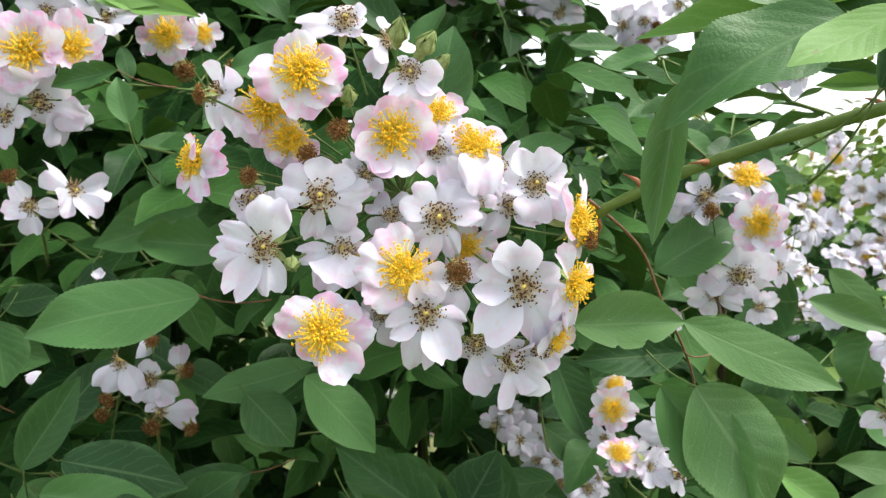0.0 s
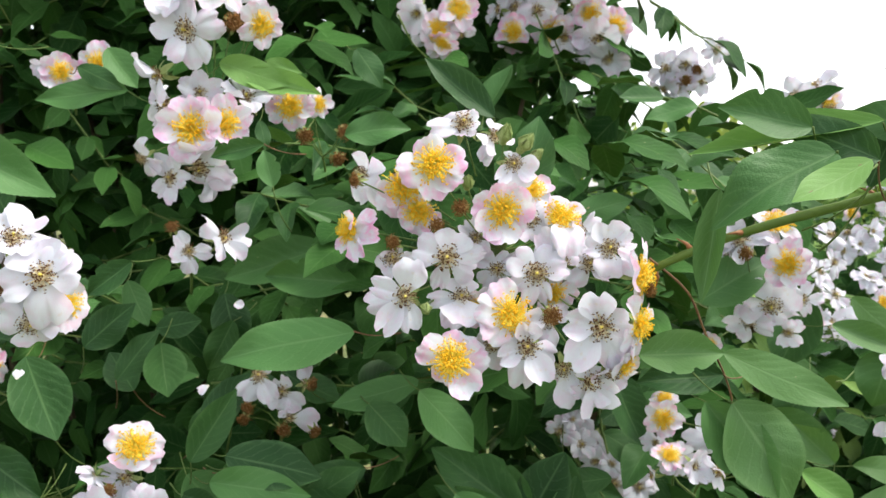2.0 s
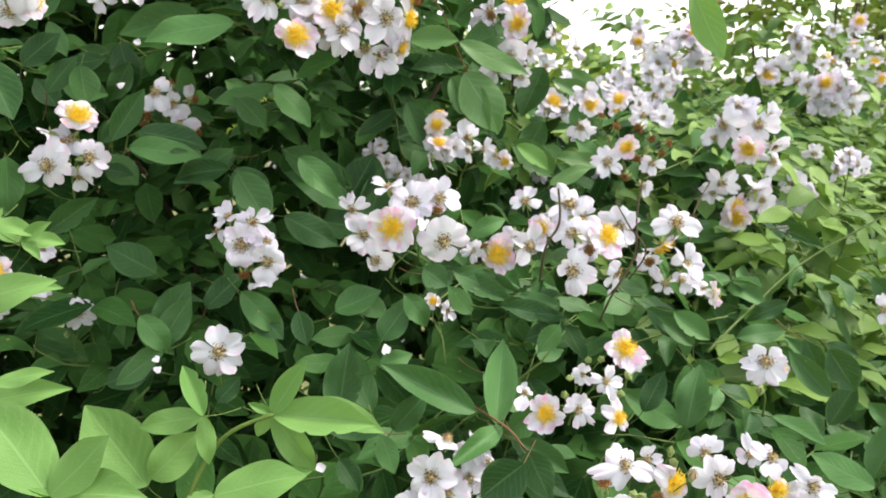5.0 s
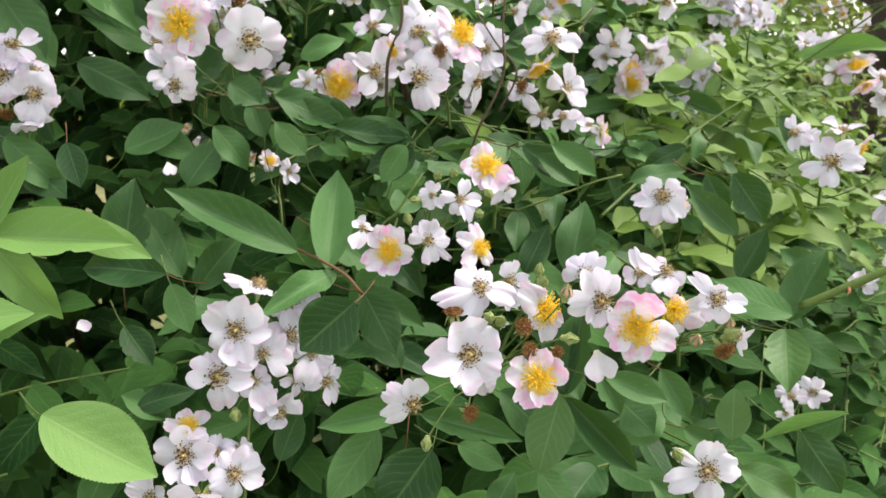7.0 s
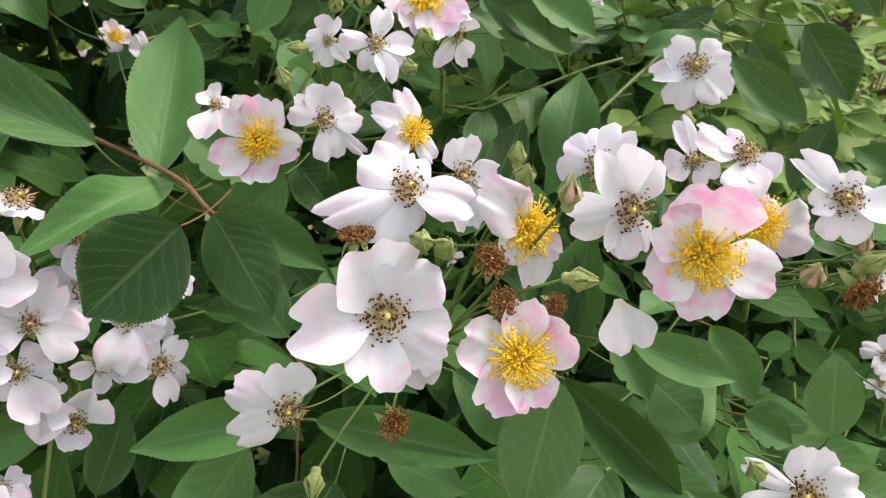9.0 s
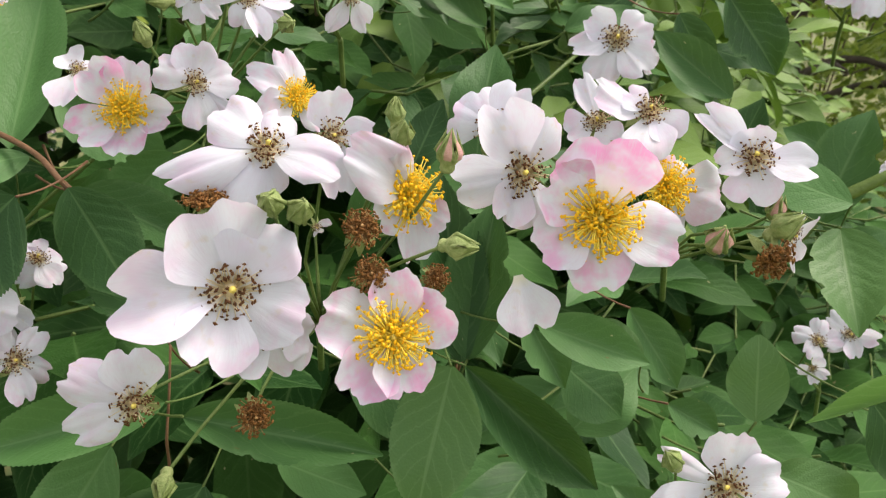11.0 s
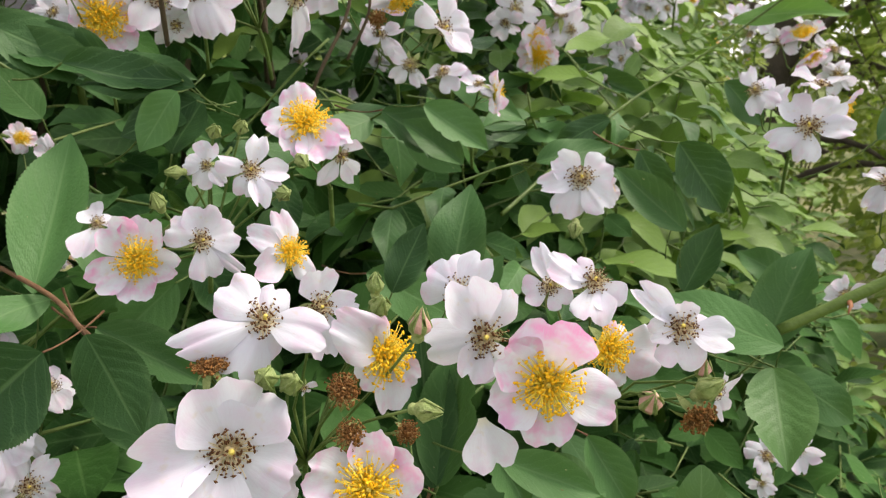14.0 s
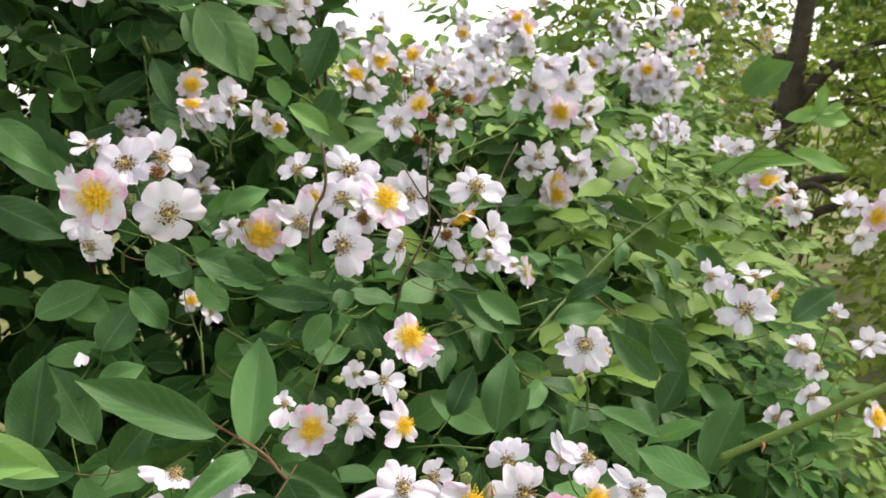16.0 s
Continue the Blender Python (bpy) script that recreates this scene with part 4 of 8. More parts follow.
t.bloom("w", -0.0611, 0.2735, 1.2247, 42, 22, 0.0252)
t.stalks()
t = Truss("cluster with one bright pink rose and white ones", 0.049, 0.248, 1.212)
t.bloom("p", 0.0243, 0.1966, 1.2458, -22, 4, 0.0340, ((95, 0.88, 0.96, 6), (30, 1.04, 1, 2), (307, 1.06, 1.13, 0), (263, 0.98, 1, 0), (172, 0.99, 1.17, 4)))
t.bloom("w", 0.0387, 0.2031, 1.2603, -28, 40, 0.0366, ((171, 0.95, 1.02, 4), (92, 0.96, 1.1, 12), (29, 0.97, 0.94, 5), (271, 0.88, 0.94, -4), (315, 0.98, 0.82, -4)))
t.bloom("w", 0.0561, 0.1986, 1.2636, -14, 37, 0.0305, ((89, 1.03, 1.07, 12), (0, 0.93, 1.22, 2), (247, 0.81, 0.98, -5)))
t.bloom("w", 0.0568, 0.1890, 1.2369, 4, -3, 0.0369, ((103, 0.95, 1.12, 8), (17, 0.98, 0.96, 4), (272, 0.86, 1.16, -2), (195, 0.89, 1, 0)))
t.bloom("w", 0.0233, 0.2120, 1.2708, -15, 59, 0.0264, 4)
t.bud(0.0393, 0.1997, 1.2438, 5, -16, 0.0075)
t.spent(0.0531, 0.1916, 1.2571, -10, 13, 0.0074)
t.stalks()
t = Truss("pale roses half hidden behind leaves", 0.079, 0.318, 1.185)
t.bloom("w", 0.0124, 0.2936, 1.2245, -3, -4, 0.0378)
t.bloom("w", 0.0050, 0.3089, 1.2427, -22, 7, 0.0271)
t.stalks()
t = Truss("white and pink roses with yellow stamens", 0.174, 0.230, 1.187)
t.bloom("w", 0.1426, 0.1775, 1.2165, -20, 8, 0.0351, ((158, 0.59, 0.73, 4), (66, 0.91, 0.84, 8), (351, 0.97, 0.75, 0), (289, 1.06, 0.77, -4), (267, 0.95, 0.54, -2)))
t.bloom("w", 0.1452, 0.1872, 1.2399, -46, 30, 0.0297, ((166, 1.24, 1.15, 6), (66, 0.89, 1.2, 6), (247, 0.71, 0.75, 0)))
t.bloom("p", 0.1678, 0.1831, 1.2393, 24, 20, 0.0304, ((147, 1.33, 0.78, 10), (283, 1.14, 1.12, -5), (347, 1.14, 0.73, 0), (213, 1.1, 0.98, 0)))
t.bloom("w", 0.1753, 0.1807, 1.2140, 37, -28, 0.0280, ((294, 1.7, 0.61, -5), (319, 1.7, 0.63, -5), (186, 0.99, 1.16, 0), (144, 1.18, 0.83, 10)))
t.bloom("w", 0.1600, 0.1917, 1.2337, 16, 31, 0.0264)
t.spent(0.1544, 0.1795, 1.2299, -21, 12, 0.0074)
t.stalks()
t = Truss("open cluster of pink and white roses with round green buds", 0.184, 0.178, 1.132)
t.bloom("p", 0.1693, 0.1468, 1.1712, -6, 28, 0.0282, ((106, 0.91, 0.91, 8), (183, 0.99, 0.83, 6), (239, 0.99, 0.8, -4), (284, 1.13, 1.02, -2), (328, 1.08, 0.74, -4)))
t.bloom("w", 0.1819, 0.1526, 1.1595, 25, -24, 0.0183, ((314, 1.7, 0.89, -5), (240, 1.44, 0.84, -5), (84, 0.79, 0.89, 0)))
t.bloom("w", 0.1827, 0.1474, 1.1675, 52, 4, 0.0119, 3)
t.stalks()
t = Truss("open cluster of pink and white roses with round green buds", 0.137, 0.158, 1.116)
t.bloom("w", 0.1366, 0.1346, 1.1595, -23, 21, 0.0126, ((82, 1.15, 1.31, 8), (169, 1.14, 1.14, 5), (240, 1.15, 1.14, 0), (312, 1.31, 0.74, 0)))
t.bloom("w", 0.1476, 0.1234, 1.1581, 0, 30, 0.0207, ((67, 1.07, 0.64, 15), (149, 1.02, 0.71, 5), (237, 0.72, 0.74, -5), (357, 1.1, 0.74, 0), (328, 0.99, 0.58, 0), (281, 1.18, 0.61, -5)))
t.bloom("p", 0.1156, 0.1423, 1.1317, -12, 14, 0.0260, ((123, 1.09, 1.01, 5), (69, 1.04, 1.07, 5), (345, 0.99, 0.81, 2), (272, 1, 0.98, 0), (203, 1.15, 0.9, 0)))
t.bloom("w", 0.1049, 0.1539, 1.1420, -10, 45, 0.0159, ((253, 1.7, 1.26, 5), (132, 0.74, 1.17, 0), (25, 0.68, 0.94, 0)))
t.bloom("w", 0.1331, 0.1310, 1.1378, 17, 20, 0.0219, ((87, 0.99, 1.14, 8), (4, 1.04, 1.05, 8), (281, 1.05, 1.11, 0), (148, 0.99, 0.95, 8), (318, 1.5, 0.42, 0)))
t.bloom("q", 0.1580, 0.1257, 1.1330, 19, 16, 0.0203, ((92, 1.36, 0.86, 4), (145, 1.49, 0.86, 6), (199, 1.41, 1.04, 0), (312, 1.16, 0.79, -6)))
t.bud(0.1393, 0.1332, 1.1693, 5, 29, 0.0050)
t.bud(0.1467, 0.1305, 1.1704, -0, 31, 0.0050)
t.bud(0.1280, 0.1334, 1.1582, -78, 2, 0.0046)
t.bud(0.1220, 0.1256, 1.1503, -30, 50, 0.0055)
t.bud(0.1557, 0.1190, 1.1516, 11, 6, 0.0053)
t.bud(0.1631, 0.1264, 1.1603, 13, -23, 0.0051)
t.stalks()
t = Truss("large pink and white roses with buds and withered blooms", 0.1555, 0.1099, 1.0624)
t.bloom("w", 0.1297, 0.0558, 1.1043, 2, 19, 0.0352, ((113, 0.95, 1.12, 10), (49, 0.85, 1, 10), (329, 0.82, 0.88, 2), (241, 0.89, 0.85, 2), (184, 1.24, 0.89, 6)))
t.bloom("p", 0.1583, 0.0507, 1.0920, -11, 19, 0.0278, ((81, 0.96, 0.75, 4), (19, 0.91, 0.91, 4), (275, 0.85, 0.88, 2), (224, 1.02, 0.91, 3), (160, 1.11, 0.97, 5)))
t.bloom("q", 0.1706, 0.0742, 1.1146, 18, 3, 0.0288, ((140, 1.41, 0.92, 16), (271, 1.07, 0.77, 0), (212, 0.74, 0.72, 0), (315, 0.81, 0.55, 0), (114, 0.88, 0.6, 20)))
t.bloom("w", 0.1414, 0.0745, 1.1267, 6, 42, 0.0301, ((183, 1.43, 0.63, 4), (126, 0.87, 0.91, 14), (52, 0.7, 0.59, 16), (321, 1.04, 0.85, 30), (228, 1, 0.89, -12), (258, 0.64, 0.68, -25)))
t.bloom("w", 0.1555, 0.0767, 1.1282, 2, 11, 0.0218, ((93, 0.92, 0.97, 10), (0, 0.9, 0.63, 0), (270, 1.22, 0.87, -5)))
t.bloom("w", 0.1099, 0.0744, 1.0778, -2, 10, 0.0271, ((82, 0.92, 0.92, 10), (146, 1.12, 0.75, 5), (200, 1.1, 0.71, 0)))
t.spent(0.1322, 0.0630, 1.0754, 2, 7, 0.0075)
t.spent(0.1281, 0.0722, 1.1180, -2, 80, 0.0082)
t.spent(0.1571, 0.0640, 1.1107, -8, 37, 0.0079)
t.spent(0.1555, 0.0533, 1.1044, -11, 23, 0.0066)
t.spent(0.1710, 0.0600, 1.0994, 2, 16, 0.0058)
t.bloom("w", 0.1379, 0.0656, 1.0917, -7, 0, 0.0216, ((222, 1.02, 0.8, 0), (285, 1.1, 1.01, 0), (337, 0.74, 0.95, 0)))
t.bud(0.1697, 0.0772, 1.1316, 6, 80, 0.0051)
t.bud(0.1690, 0.0715, 1.1278, -4, 43, 0.0061)
t.bud(0.1753, 0.0610, 1.1247, 21, 76, 0.0066, 1)
t.bud(0.1382, 0.0547, 1.1196, -14, 26, 0.0059)
t.bud(0.1432, 0.0545, 1.1177, 6, 30, 0.0058)
t.bud(0.1721, 0.0504, 1.1083, 51, 0, 0.0059)
t.bud(0.1135, 0.0664, 1.0628, -24, -36, 0.0055)
t.bloom("w", 0.1486, 0.0673, 1.1116, 8, -27, 0.0068, 2)
t.stalks()
t = Truss("large pink and white roses with buds and withered blooms", 0.2537, 0.0953, 1.0709)
t.bloom("p", 0.2027, 0.0487, 1.1104, -22, 13, 0.0317, ((80, 1.11, 1.28, 14), (140, 0.92, 0.93, 8), (203, 0.93, 0.86, 4), (266, 0.97, 0.9, 2), (339, 1.16, 0.86, 0)))
t.bloom("w", 0.1954, 0.0680, 1.1178, -14, 10, 0.0329, ((118, 1.1, 0.88, 14), (67, 0.86, 0.78, 12), (184, 0.97, 0.75, 4), (240, 0.75, 0.63, 0), (285, 0.79, 0.72, -4)))
t.bloom("w", 0.1944, 0.0827, 1.1262, -25, 25, 0.0264, ((154, 0.8, 0.96, 5), (102, 0.82, 0.98, 5), (48, 0.94, 0.8, 5)))
t.bloom("w", 0.2269, 0.0664, 1.1288, -24, 45, 0.0244, ((161, 1.13, 0.88, 5), (135, 0.68, 0.67, 10), (306, 0.78, 0.88, 0), (264, 1.12, 0.99, 0)))
t.bloom("w", 0.2191, 0.0759, 1.1262, -41, 45, 0.0200, ((116, 1.39, 0.61, 10), (202, 0.8, 0.99, 0), (312, 0.74, 0.8, 0)))
t.bloom("q", 0.2267, 0.0594, 1.1127, 6, 4, 0.0254, ((349, 1.35, 1.24, 5), (51, 0.58, 0.74, 10), (312, 1.15, 1.04, -5)))
t.bloom("w", 0.2400, 0.0468, 1.1196, -31, 36, 0.0272, ((140, 1.2, 0.57, 12), (101, 0.48, 0.75, 18), (340, 0.94, 0.78, 2), (267, 0.79, 0.92, -4), (353, 0.55, 0.66, 8), (189, 0.64, 0.55, 2)))
t.bloom("w", 0.2498, 0.0453, 1.1024, 20, -20, 0.0189, ((341, 1.7, 1.28, 0), (49, 0.55, 0.85, 0), (313, 1.7, 0.58, 0)))
t.spent(0.2391, 0.0389, 1.0996, -5, -23, 0.0093)
t.bud(0.2262, 0.0405, 1.1047, -20, 43, 0.0069, 1)
t.bud(0.2420, 0.0396, 1.1056, 37, 38, 0.0069)
t.bud(0.2475, 0.0478, 1.1078, -20, 55, 0.0055, 1)
t.stalks()
t = Truss("full cluster of white roses with brown centres", 0.051, 0.170, 1.043)
t.bloom("w", 0.0505, 0.1362, 1.1219, 36, 50, 0.0281, ((150, 1.19, 0.59, 6), (198, 0.99, 0.76, 0), (255, 0.69, 0.76, 0)))
t.bloom("w", 0.0387, 0.1247, 1.1038, -8, 13, 0.0365, ((137, 0.97, 0.87, 10), (58, 0.98, 1.02, 10), (2, 0.91, 0.87, 4), (275, 0.93, 0.9, 0), (217, 0.75, 0.69, 0)))
t.bloom("w", 0.0290, 0.1244, 1.0822, -8, 22, 0.0360, ((166, 0.83, 0.87, 8), (98, 0.72, 0.7, 10), (356, 0.93, 0.81, 0), (270, 0.89, 0.79, 0)))
t.bloom("w", 0.0645, 0.1404, 1.1090, 10, 10, 0.0263, ((155, 0.64, 1.09, 5), (24, 1.1, 1.18, 8)))
t.bloom("w", 0.0640, 0.1336, 1.0960, 9, 14, 0.0260)
t.bloom("w", 0.0502, 0.1267, 1.0901, -8, 19, 0.0225, ((105, 1.27, 1.29, 10), (46, 1.34, 1.15, 5), (335, 1.3, 1.29, 0), (198, 1.22, 1.12, 0)))
t.bloom("w", 0.0738, 0.1329, 1.0864, 9, 15, 0.0263, ((337, 0.79, 1, 0), (241, 1.27, 0.97, 0), (284, 1.14, 0.73, -5), (136, 0.64, 0.76, 5)))
t.bloom("w", 0.0689, 0.1442, 1.1029, 37, 44, 0.0219)
t.bloom("w", 0.0446, 0.1255, 1.0780, 14, 4, 0.0225, ((288, 1.38, 1.15, 0), (207, 0.77, 1.05, 0), (19, 0.76, 1.05, 0)))
t.bloom("w", 0.0561, 0.1304, 1.0584, -4, -8, 0.0245, ((159, 1.02, 1.11, 0), (47, 1.06, 1.17, 0), (254, 0.7, 0.84, 0)))
t.bud(0.0354, 0.1244, 1.0627, 5, -26, 0.0061)
t.bloom("w", 0.0478, 0.1304, 1.0664, 12, -7, 0.0218)
t.bloom("w", 0.0651, 0.1297, 1.0747, 32, -15, 0.0195)
t.bloom("w", 0.0689, 0.1440, 1.1117, 19, 61, 0.0266, 3)
t.stalks()
t = Truss("full cluster of white roses with brown centres", 0.013, 0.156, 0.990)
t.bloom("w", 0.0113, 0.1193, 1.0478, -8, 22, 0.0346, ((169, 0.87, 0.77, 6), (76, 0.8, 1.02, 8), (3, 0.9, 0.77, 4), (306, 0.9, 0.73, 0), (252, 0.81, 0.8, 0)))
t.bloom("w", -0.0052, 0.1235, 1.0275, -23, 20, 0.0281)
t.bloom("w", 0.0178, 0.1070, 1.0304, -18, 4, 0.0351)
t.bloom("w", 0.0327, 0.1114, 1.0389, 10, 20, 0.0289, ((56, 1, 0.93, 10), (343, 0.99, 0.96, 2), (241, 0.84, 1.11, 0), (188, 0.85, 0.82, 0), (103, 0.82, 0.66, 5)))
t.bloom("w", 0.0254, 0.1233, 1.0448, 43, 14, 0.0201)
t.bloom("q", 0.0129, 0.1276, 1.0575, 16, 69, 0.0223, 4)
t.bloom("w", 0.0355, 0.1247, 1.0447, 32, 43, 0.0168)
t.stalks()
t = Truss("single white rose with a bud on a low shoot", 0.261, 0.090, 0.983)
t.bloom("w", 0.2471, 0.0570, 1.0327, -38, 28, 0.0355, ((87, 0.85, 0.83, 10), (159, 1.05, 0.37, 8), (211, 1.21, 0.72, 0), (271, 0.91, 0.8, -4), (13, 0.82, 0.76, 2)))
t.bud(0.2341, 0.0622, 1.0404, -71, 53, 0.0064)
t.stalks()
t = Truss("single white rose with a deeply parted corolla", 0.312, 0.209, 1.089)
t.bloom("w", 0.2939, 0.1830, 1.1431, -25, 22, 0.0365, ((137, 0.82, 0.77, 8), (28, 0.76, 0.88, 6), (190, 1.05, 0.58, 2), (244, 1.01, 0.8, 0), (310, 1.02, 0.88, 0)))
t.bloom("q", 0.3089, 0.1853, 1.1355, 37, -0, 0.0149, 3)
t.bud(0.2915, 0.1837, 1.1218, -38, -45, 0.0072)
t.stalks()
t = Truss("white roses with a pink one in partial shade", 0.429, 0.207, 1.126)
t.bloom("w", 0.3925, 0.1568, 1.1619, -50, 33, 0.0374)
t.bloom("q", 0.4137, 0.1602, 1.1691, 33, -31, 0.0238)
t.bloom("w", 0.4059, 0.1648, 1.1794, 33, 84, 0.0288)
t.bloom("w", 0.3864, 0.1834, 1.1785, -58, 21, 0.0243, 4)
t.bloom("w", 0.3936, 0.1802, 1.1738, -44, 27, 0.0174, 3)
t.stalks()
t = Truss("white roses with a pink one in partial shade", 0.485, 0.181, 1.065)
t.bloom("w", 0.4242, 0.1414, 1.1372, -37, 41, 0.0296, 4)
t.bloom("w", 0.4281, 0.1303, 1.1281, -23, -6, 0.0209, 3)
t.bloom("w", 0.4501, 0.1565, 1.0973, -19, -10, 0.0259)
t.bloom("p", 0.4754, 0.1272, 1.0891, 17, 18, 0.0254)
t.bloom("w", 0.4355, 0.1692, 1.0790, -90, 35, 0.0226)
t.bloom("w", 0.4545, 0.1470, 1.1555, -37, 41, 0.0181, 3)
t.bloom("w", 0.5004, 0.1572, 1.1269, -66, 42, 0.0269)
t.stalks()
t = Truss("sunlit pair of pink roses among pale ones", 0.634, 0.397, 1.169)
t.bloom("p", 0.5882, 0.3551, 1.2189, -74, 48, 0.0276)
t.bloom("p", 0.5885, 0.3476, 1.2040, -1, -45, 0.0261)
t.bloom("w", 0.5786, 0.3678, 1.2145, -72, 38, 0.0314)
t.bloom("w", 0.6173, 0.3545, 1.2083, -2, 58, 0.0314)
t.bloom("w", 0.6276, 0.3582, 1.1899, -21, 10, 0.0270)
t.bloom("w", 0.6099, 0.3713, 1.2268, -86, 76, 0.0245)
t.stalks()
t = Truss("sunlit roses in the back of the bush", 0.700, 0.341, 1.146)
t.bloom("w", 0.6445, 0.3157, 1.1976, -35, 37, 0.0309)
t.bloom("p", 0.6702, 0.3043, 1.1873, -50, -4, 0.0309)
t.bloom("w", 0.6521, 0.3078, 1.1696, -35, -35, 0.0309)
t.bloom("w", 0.6880, 0.2999, 1.1998, -46, -1, 0.0360)
t.stalks()
t = Truss("tall cluster of white roses with a pink one below", 0.401, 0.414, 1.266)
t.bloom("p", 0.3709, 0.3560, 1.2860, -39, -17, 0.0318)
t.bloom("w", 0.3925, 0.3497, 1.2882, 23, -30, 0.0297)
t.bloom("w", 0.3558, 0.3755, 1.3064, -62, -21, 0.0354)
t.bloom("w", 0.3855, 0.3663, 1.3062, -62, 4, 0.0367)
t.bloom("w", 0.3960, 0.3562, 1.2731, 31, 7, 0.0267)
t.bloom("w", 0.3741, 0.3840, 1.3232, -37, 23, 0.0307)
t.bloom("w", 0.4004, 0.3738, 1.3136, 43, 23, 0.0263)
t.bloom("w", 0.3525, 0.3846, 1.2938, -48, 5, 0.0263)
t.bloom("w", 0.3822, 0.3810, 1.3207, -74, 78, 0.0263)
t.stalks()
t = Truss("branched cluster of fading roses with bare brown stalks", 0.252, 0.371, 1.263)
t.bloom("q", 0.2461, 0.3640, 1.3285, -55, 35, 0.0214)
t.bloom("q", 0.2216, 0.3708, 1.3245, 16, 11, 0.0252)
t.bloom("p", 0.2282, 0.2977, 1.2905, -25, 12, 0.0197)
t.bloom("w", 0.2125, 0.3001, 1.2784, 7, 2, 0.0265)
t.bloom("w", 0.2487, 0.3179, 1.3156, -13, 26, 0.0219, 4)
t.bloom("w", 0.2733, 0.3312, 1.3136, -39, 27, 0.0221)
t.bloom("w", 0.2183, 0.3742, 1.3359, -16, 24, 0.0229, 4)
t.bloom("w", 0.2384, 0.2883, 1.2601, -14, -30, 0.0187, 3)
t.bloom("w", 0.2507, 0.2987, 1.2776, -14, -10, 0.0208, 4)
t.spent(0.2332, 0.2888, 1.3068, -53, -27, 0.0086)
t.spent(0.2217, 0.2844, 1.2680, -48, -32, 0.0073)
t.spent(0.2200, 0.3037, 1.3075, 13, 39, 0.0075)
t.spent(0.2594, 0.2888, 1.2944, 27, 14, 0.0075)
t.spent(0.2468, 0.2935, 1.2982, 14, -30, 0.0075)
t.bloom("w", 0.2096, 0.3599, 1.3052, -28, -30, 0.0263)
t.spent(0.2538, 0.2889, 1.2862, 4, 34, 0.0068)
t.spent(0.2355, 0.2937, 1.2819, -21, -32, 0.0068)
t.bud(0.2143, 0.3035, 1.2977, -35, 23, 0.0061)
t.bud(0.2426, 0.2928, 1.2883, 59, 77, 0.0061)
t.spent(0.2200, 0.3374, 1.3152, 26, 70, 0.0072)
t.stalks()
t = Truss("faded roses in the shade of the leaves", 0.158, 0.318, 1.195)
t.bloom("w", 0.1682, 0.2622, 1.2498, 2, 3, 0.0367)
t.bloom("p", 0.1451, 0.2560, 1.2325, -25, 18, 0.0212)
t.bloom("w", 0.1392, 0.2829, 1.2499, -6, 32, 0.0267)
t.bloom("w", 0.1297, 0.2701, 1.2226, -20, -43, 0.0297)
t.bloom("w", 0.1757, 0.2576, 1.2393, 18, -10, 0.0314)
t.bloom("w", 0.1578, 0.2744, 1.2389, 16, -27, 0.0285)
t.bloom("w", 0.1406, 0.2753, 1.2130, 21, -43, 0.0214)
t.stalks()
t = Truss("roses with orange yellow stamens seen from the side", 0.246, 0.280, 1.174)
t.bloom("q", 0.2318, 0.2314, 1.2220, 54, -44, 0.0277)
t.bloom("w", 0.2420, 0.2312, 1.2387, -12, 23, 0.0329)
t.bloom("w", 0.2497, 0.2279, 1.2081, 8, 13, 0.0298)
t.bloom("w", 0.2352, 0.2300, 1.1929, -21, -36, 0.0210, 3)
t.bloom("w", 0.2037, 0.2486, 1.2334, -10, 15, 0.0315)
t.bloom("w", 0.2248, 0.2415, 1.2062, -22, 26, 0.0212)
t.spent(0.2183, 0.2231, 1.2111, -7, -12, 0.0075)
t.stalks()
t = Truss("large rose with faint pink petals facing out", 0.113, 0.299, 1.175)
t.bloom("p", 0.1113, 0.2601, 1.2136, -0, -3, 0.0367, ((135, 0.73, 0.95, 4), (75, 0.87, 1.03, 6), (17, 0.74, 0.89, 0), (291, 0.9, 0.97, 0), (218, 0.7, 0.89, 0)))
t.bloom("w", 0.0927, 0.2618, 1.2156, -0, 16, 0.0202)
t.bloom("w", 0.1324, 0.2485, 1.2210, 9, 21, 0.0301, 4)
t.spent(0.0989, 0.2483, 1.2213, -83, 57, 0.0059)
t.stalks()
t = Truss("small pink and white roses in shade", 0.109, 0.400, 1.249)
t.bloom("p", 0.0808, 0.3478, 1.2920, 7, 60, 0.0221)
t.bloom("w", 0.0925, 0.3431, 1.2880, 21, -8, 0.0247)
t.bloom("w", 0.1046, 0.3387, 1.2870, -28, -10, 0.0221)
t.bloom("w", 0.0745, 0.3577, 1.2771, -79, -4, 0.0194)
t.bloom("w", 0.1312, 0.3500, 1.2814, -24, -26, 0.0245)
t.bloom("q", 0.1375, 0.3469, 1.2766, 9, -7, 0.0158)
t.bloom("w", 0.1233, 0.3642, 1.2855, 13, 14, 0.0201)
t.stalks()
t = Truss("pale roses on a thin reddish shoot", 0.101, 0.419, 1.249)
t.bloom("q", 0.0832, 0.3702, 1.3062, -22, 20, 0.0264)
t.bloom("w", 0.0906, 0.3650, 1.2868, -21, -8, 0.0307)
t.bloom("w", 0.1101, 0.3692, 1.2957, 9, -12, 0.0285)
t.bloom("q", 0.0861, 0.3806, 1.3148, -21, 52, 0.0190)
t.bloom("w", 0.0809, 0.3795, 1.2900, -38, -9, 0.0190)
t.stalks()
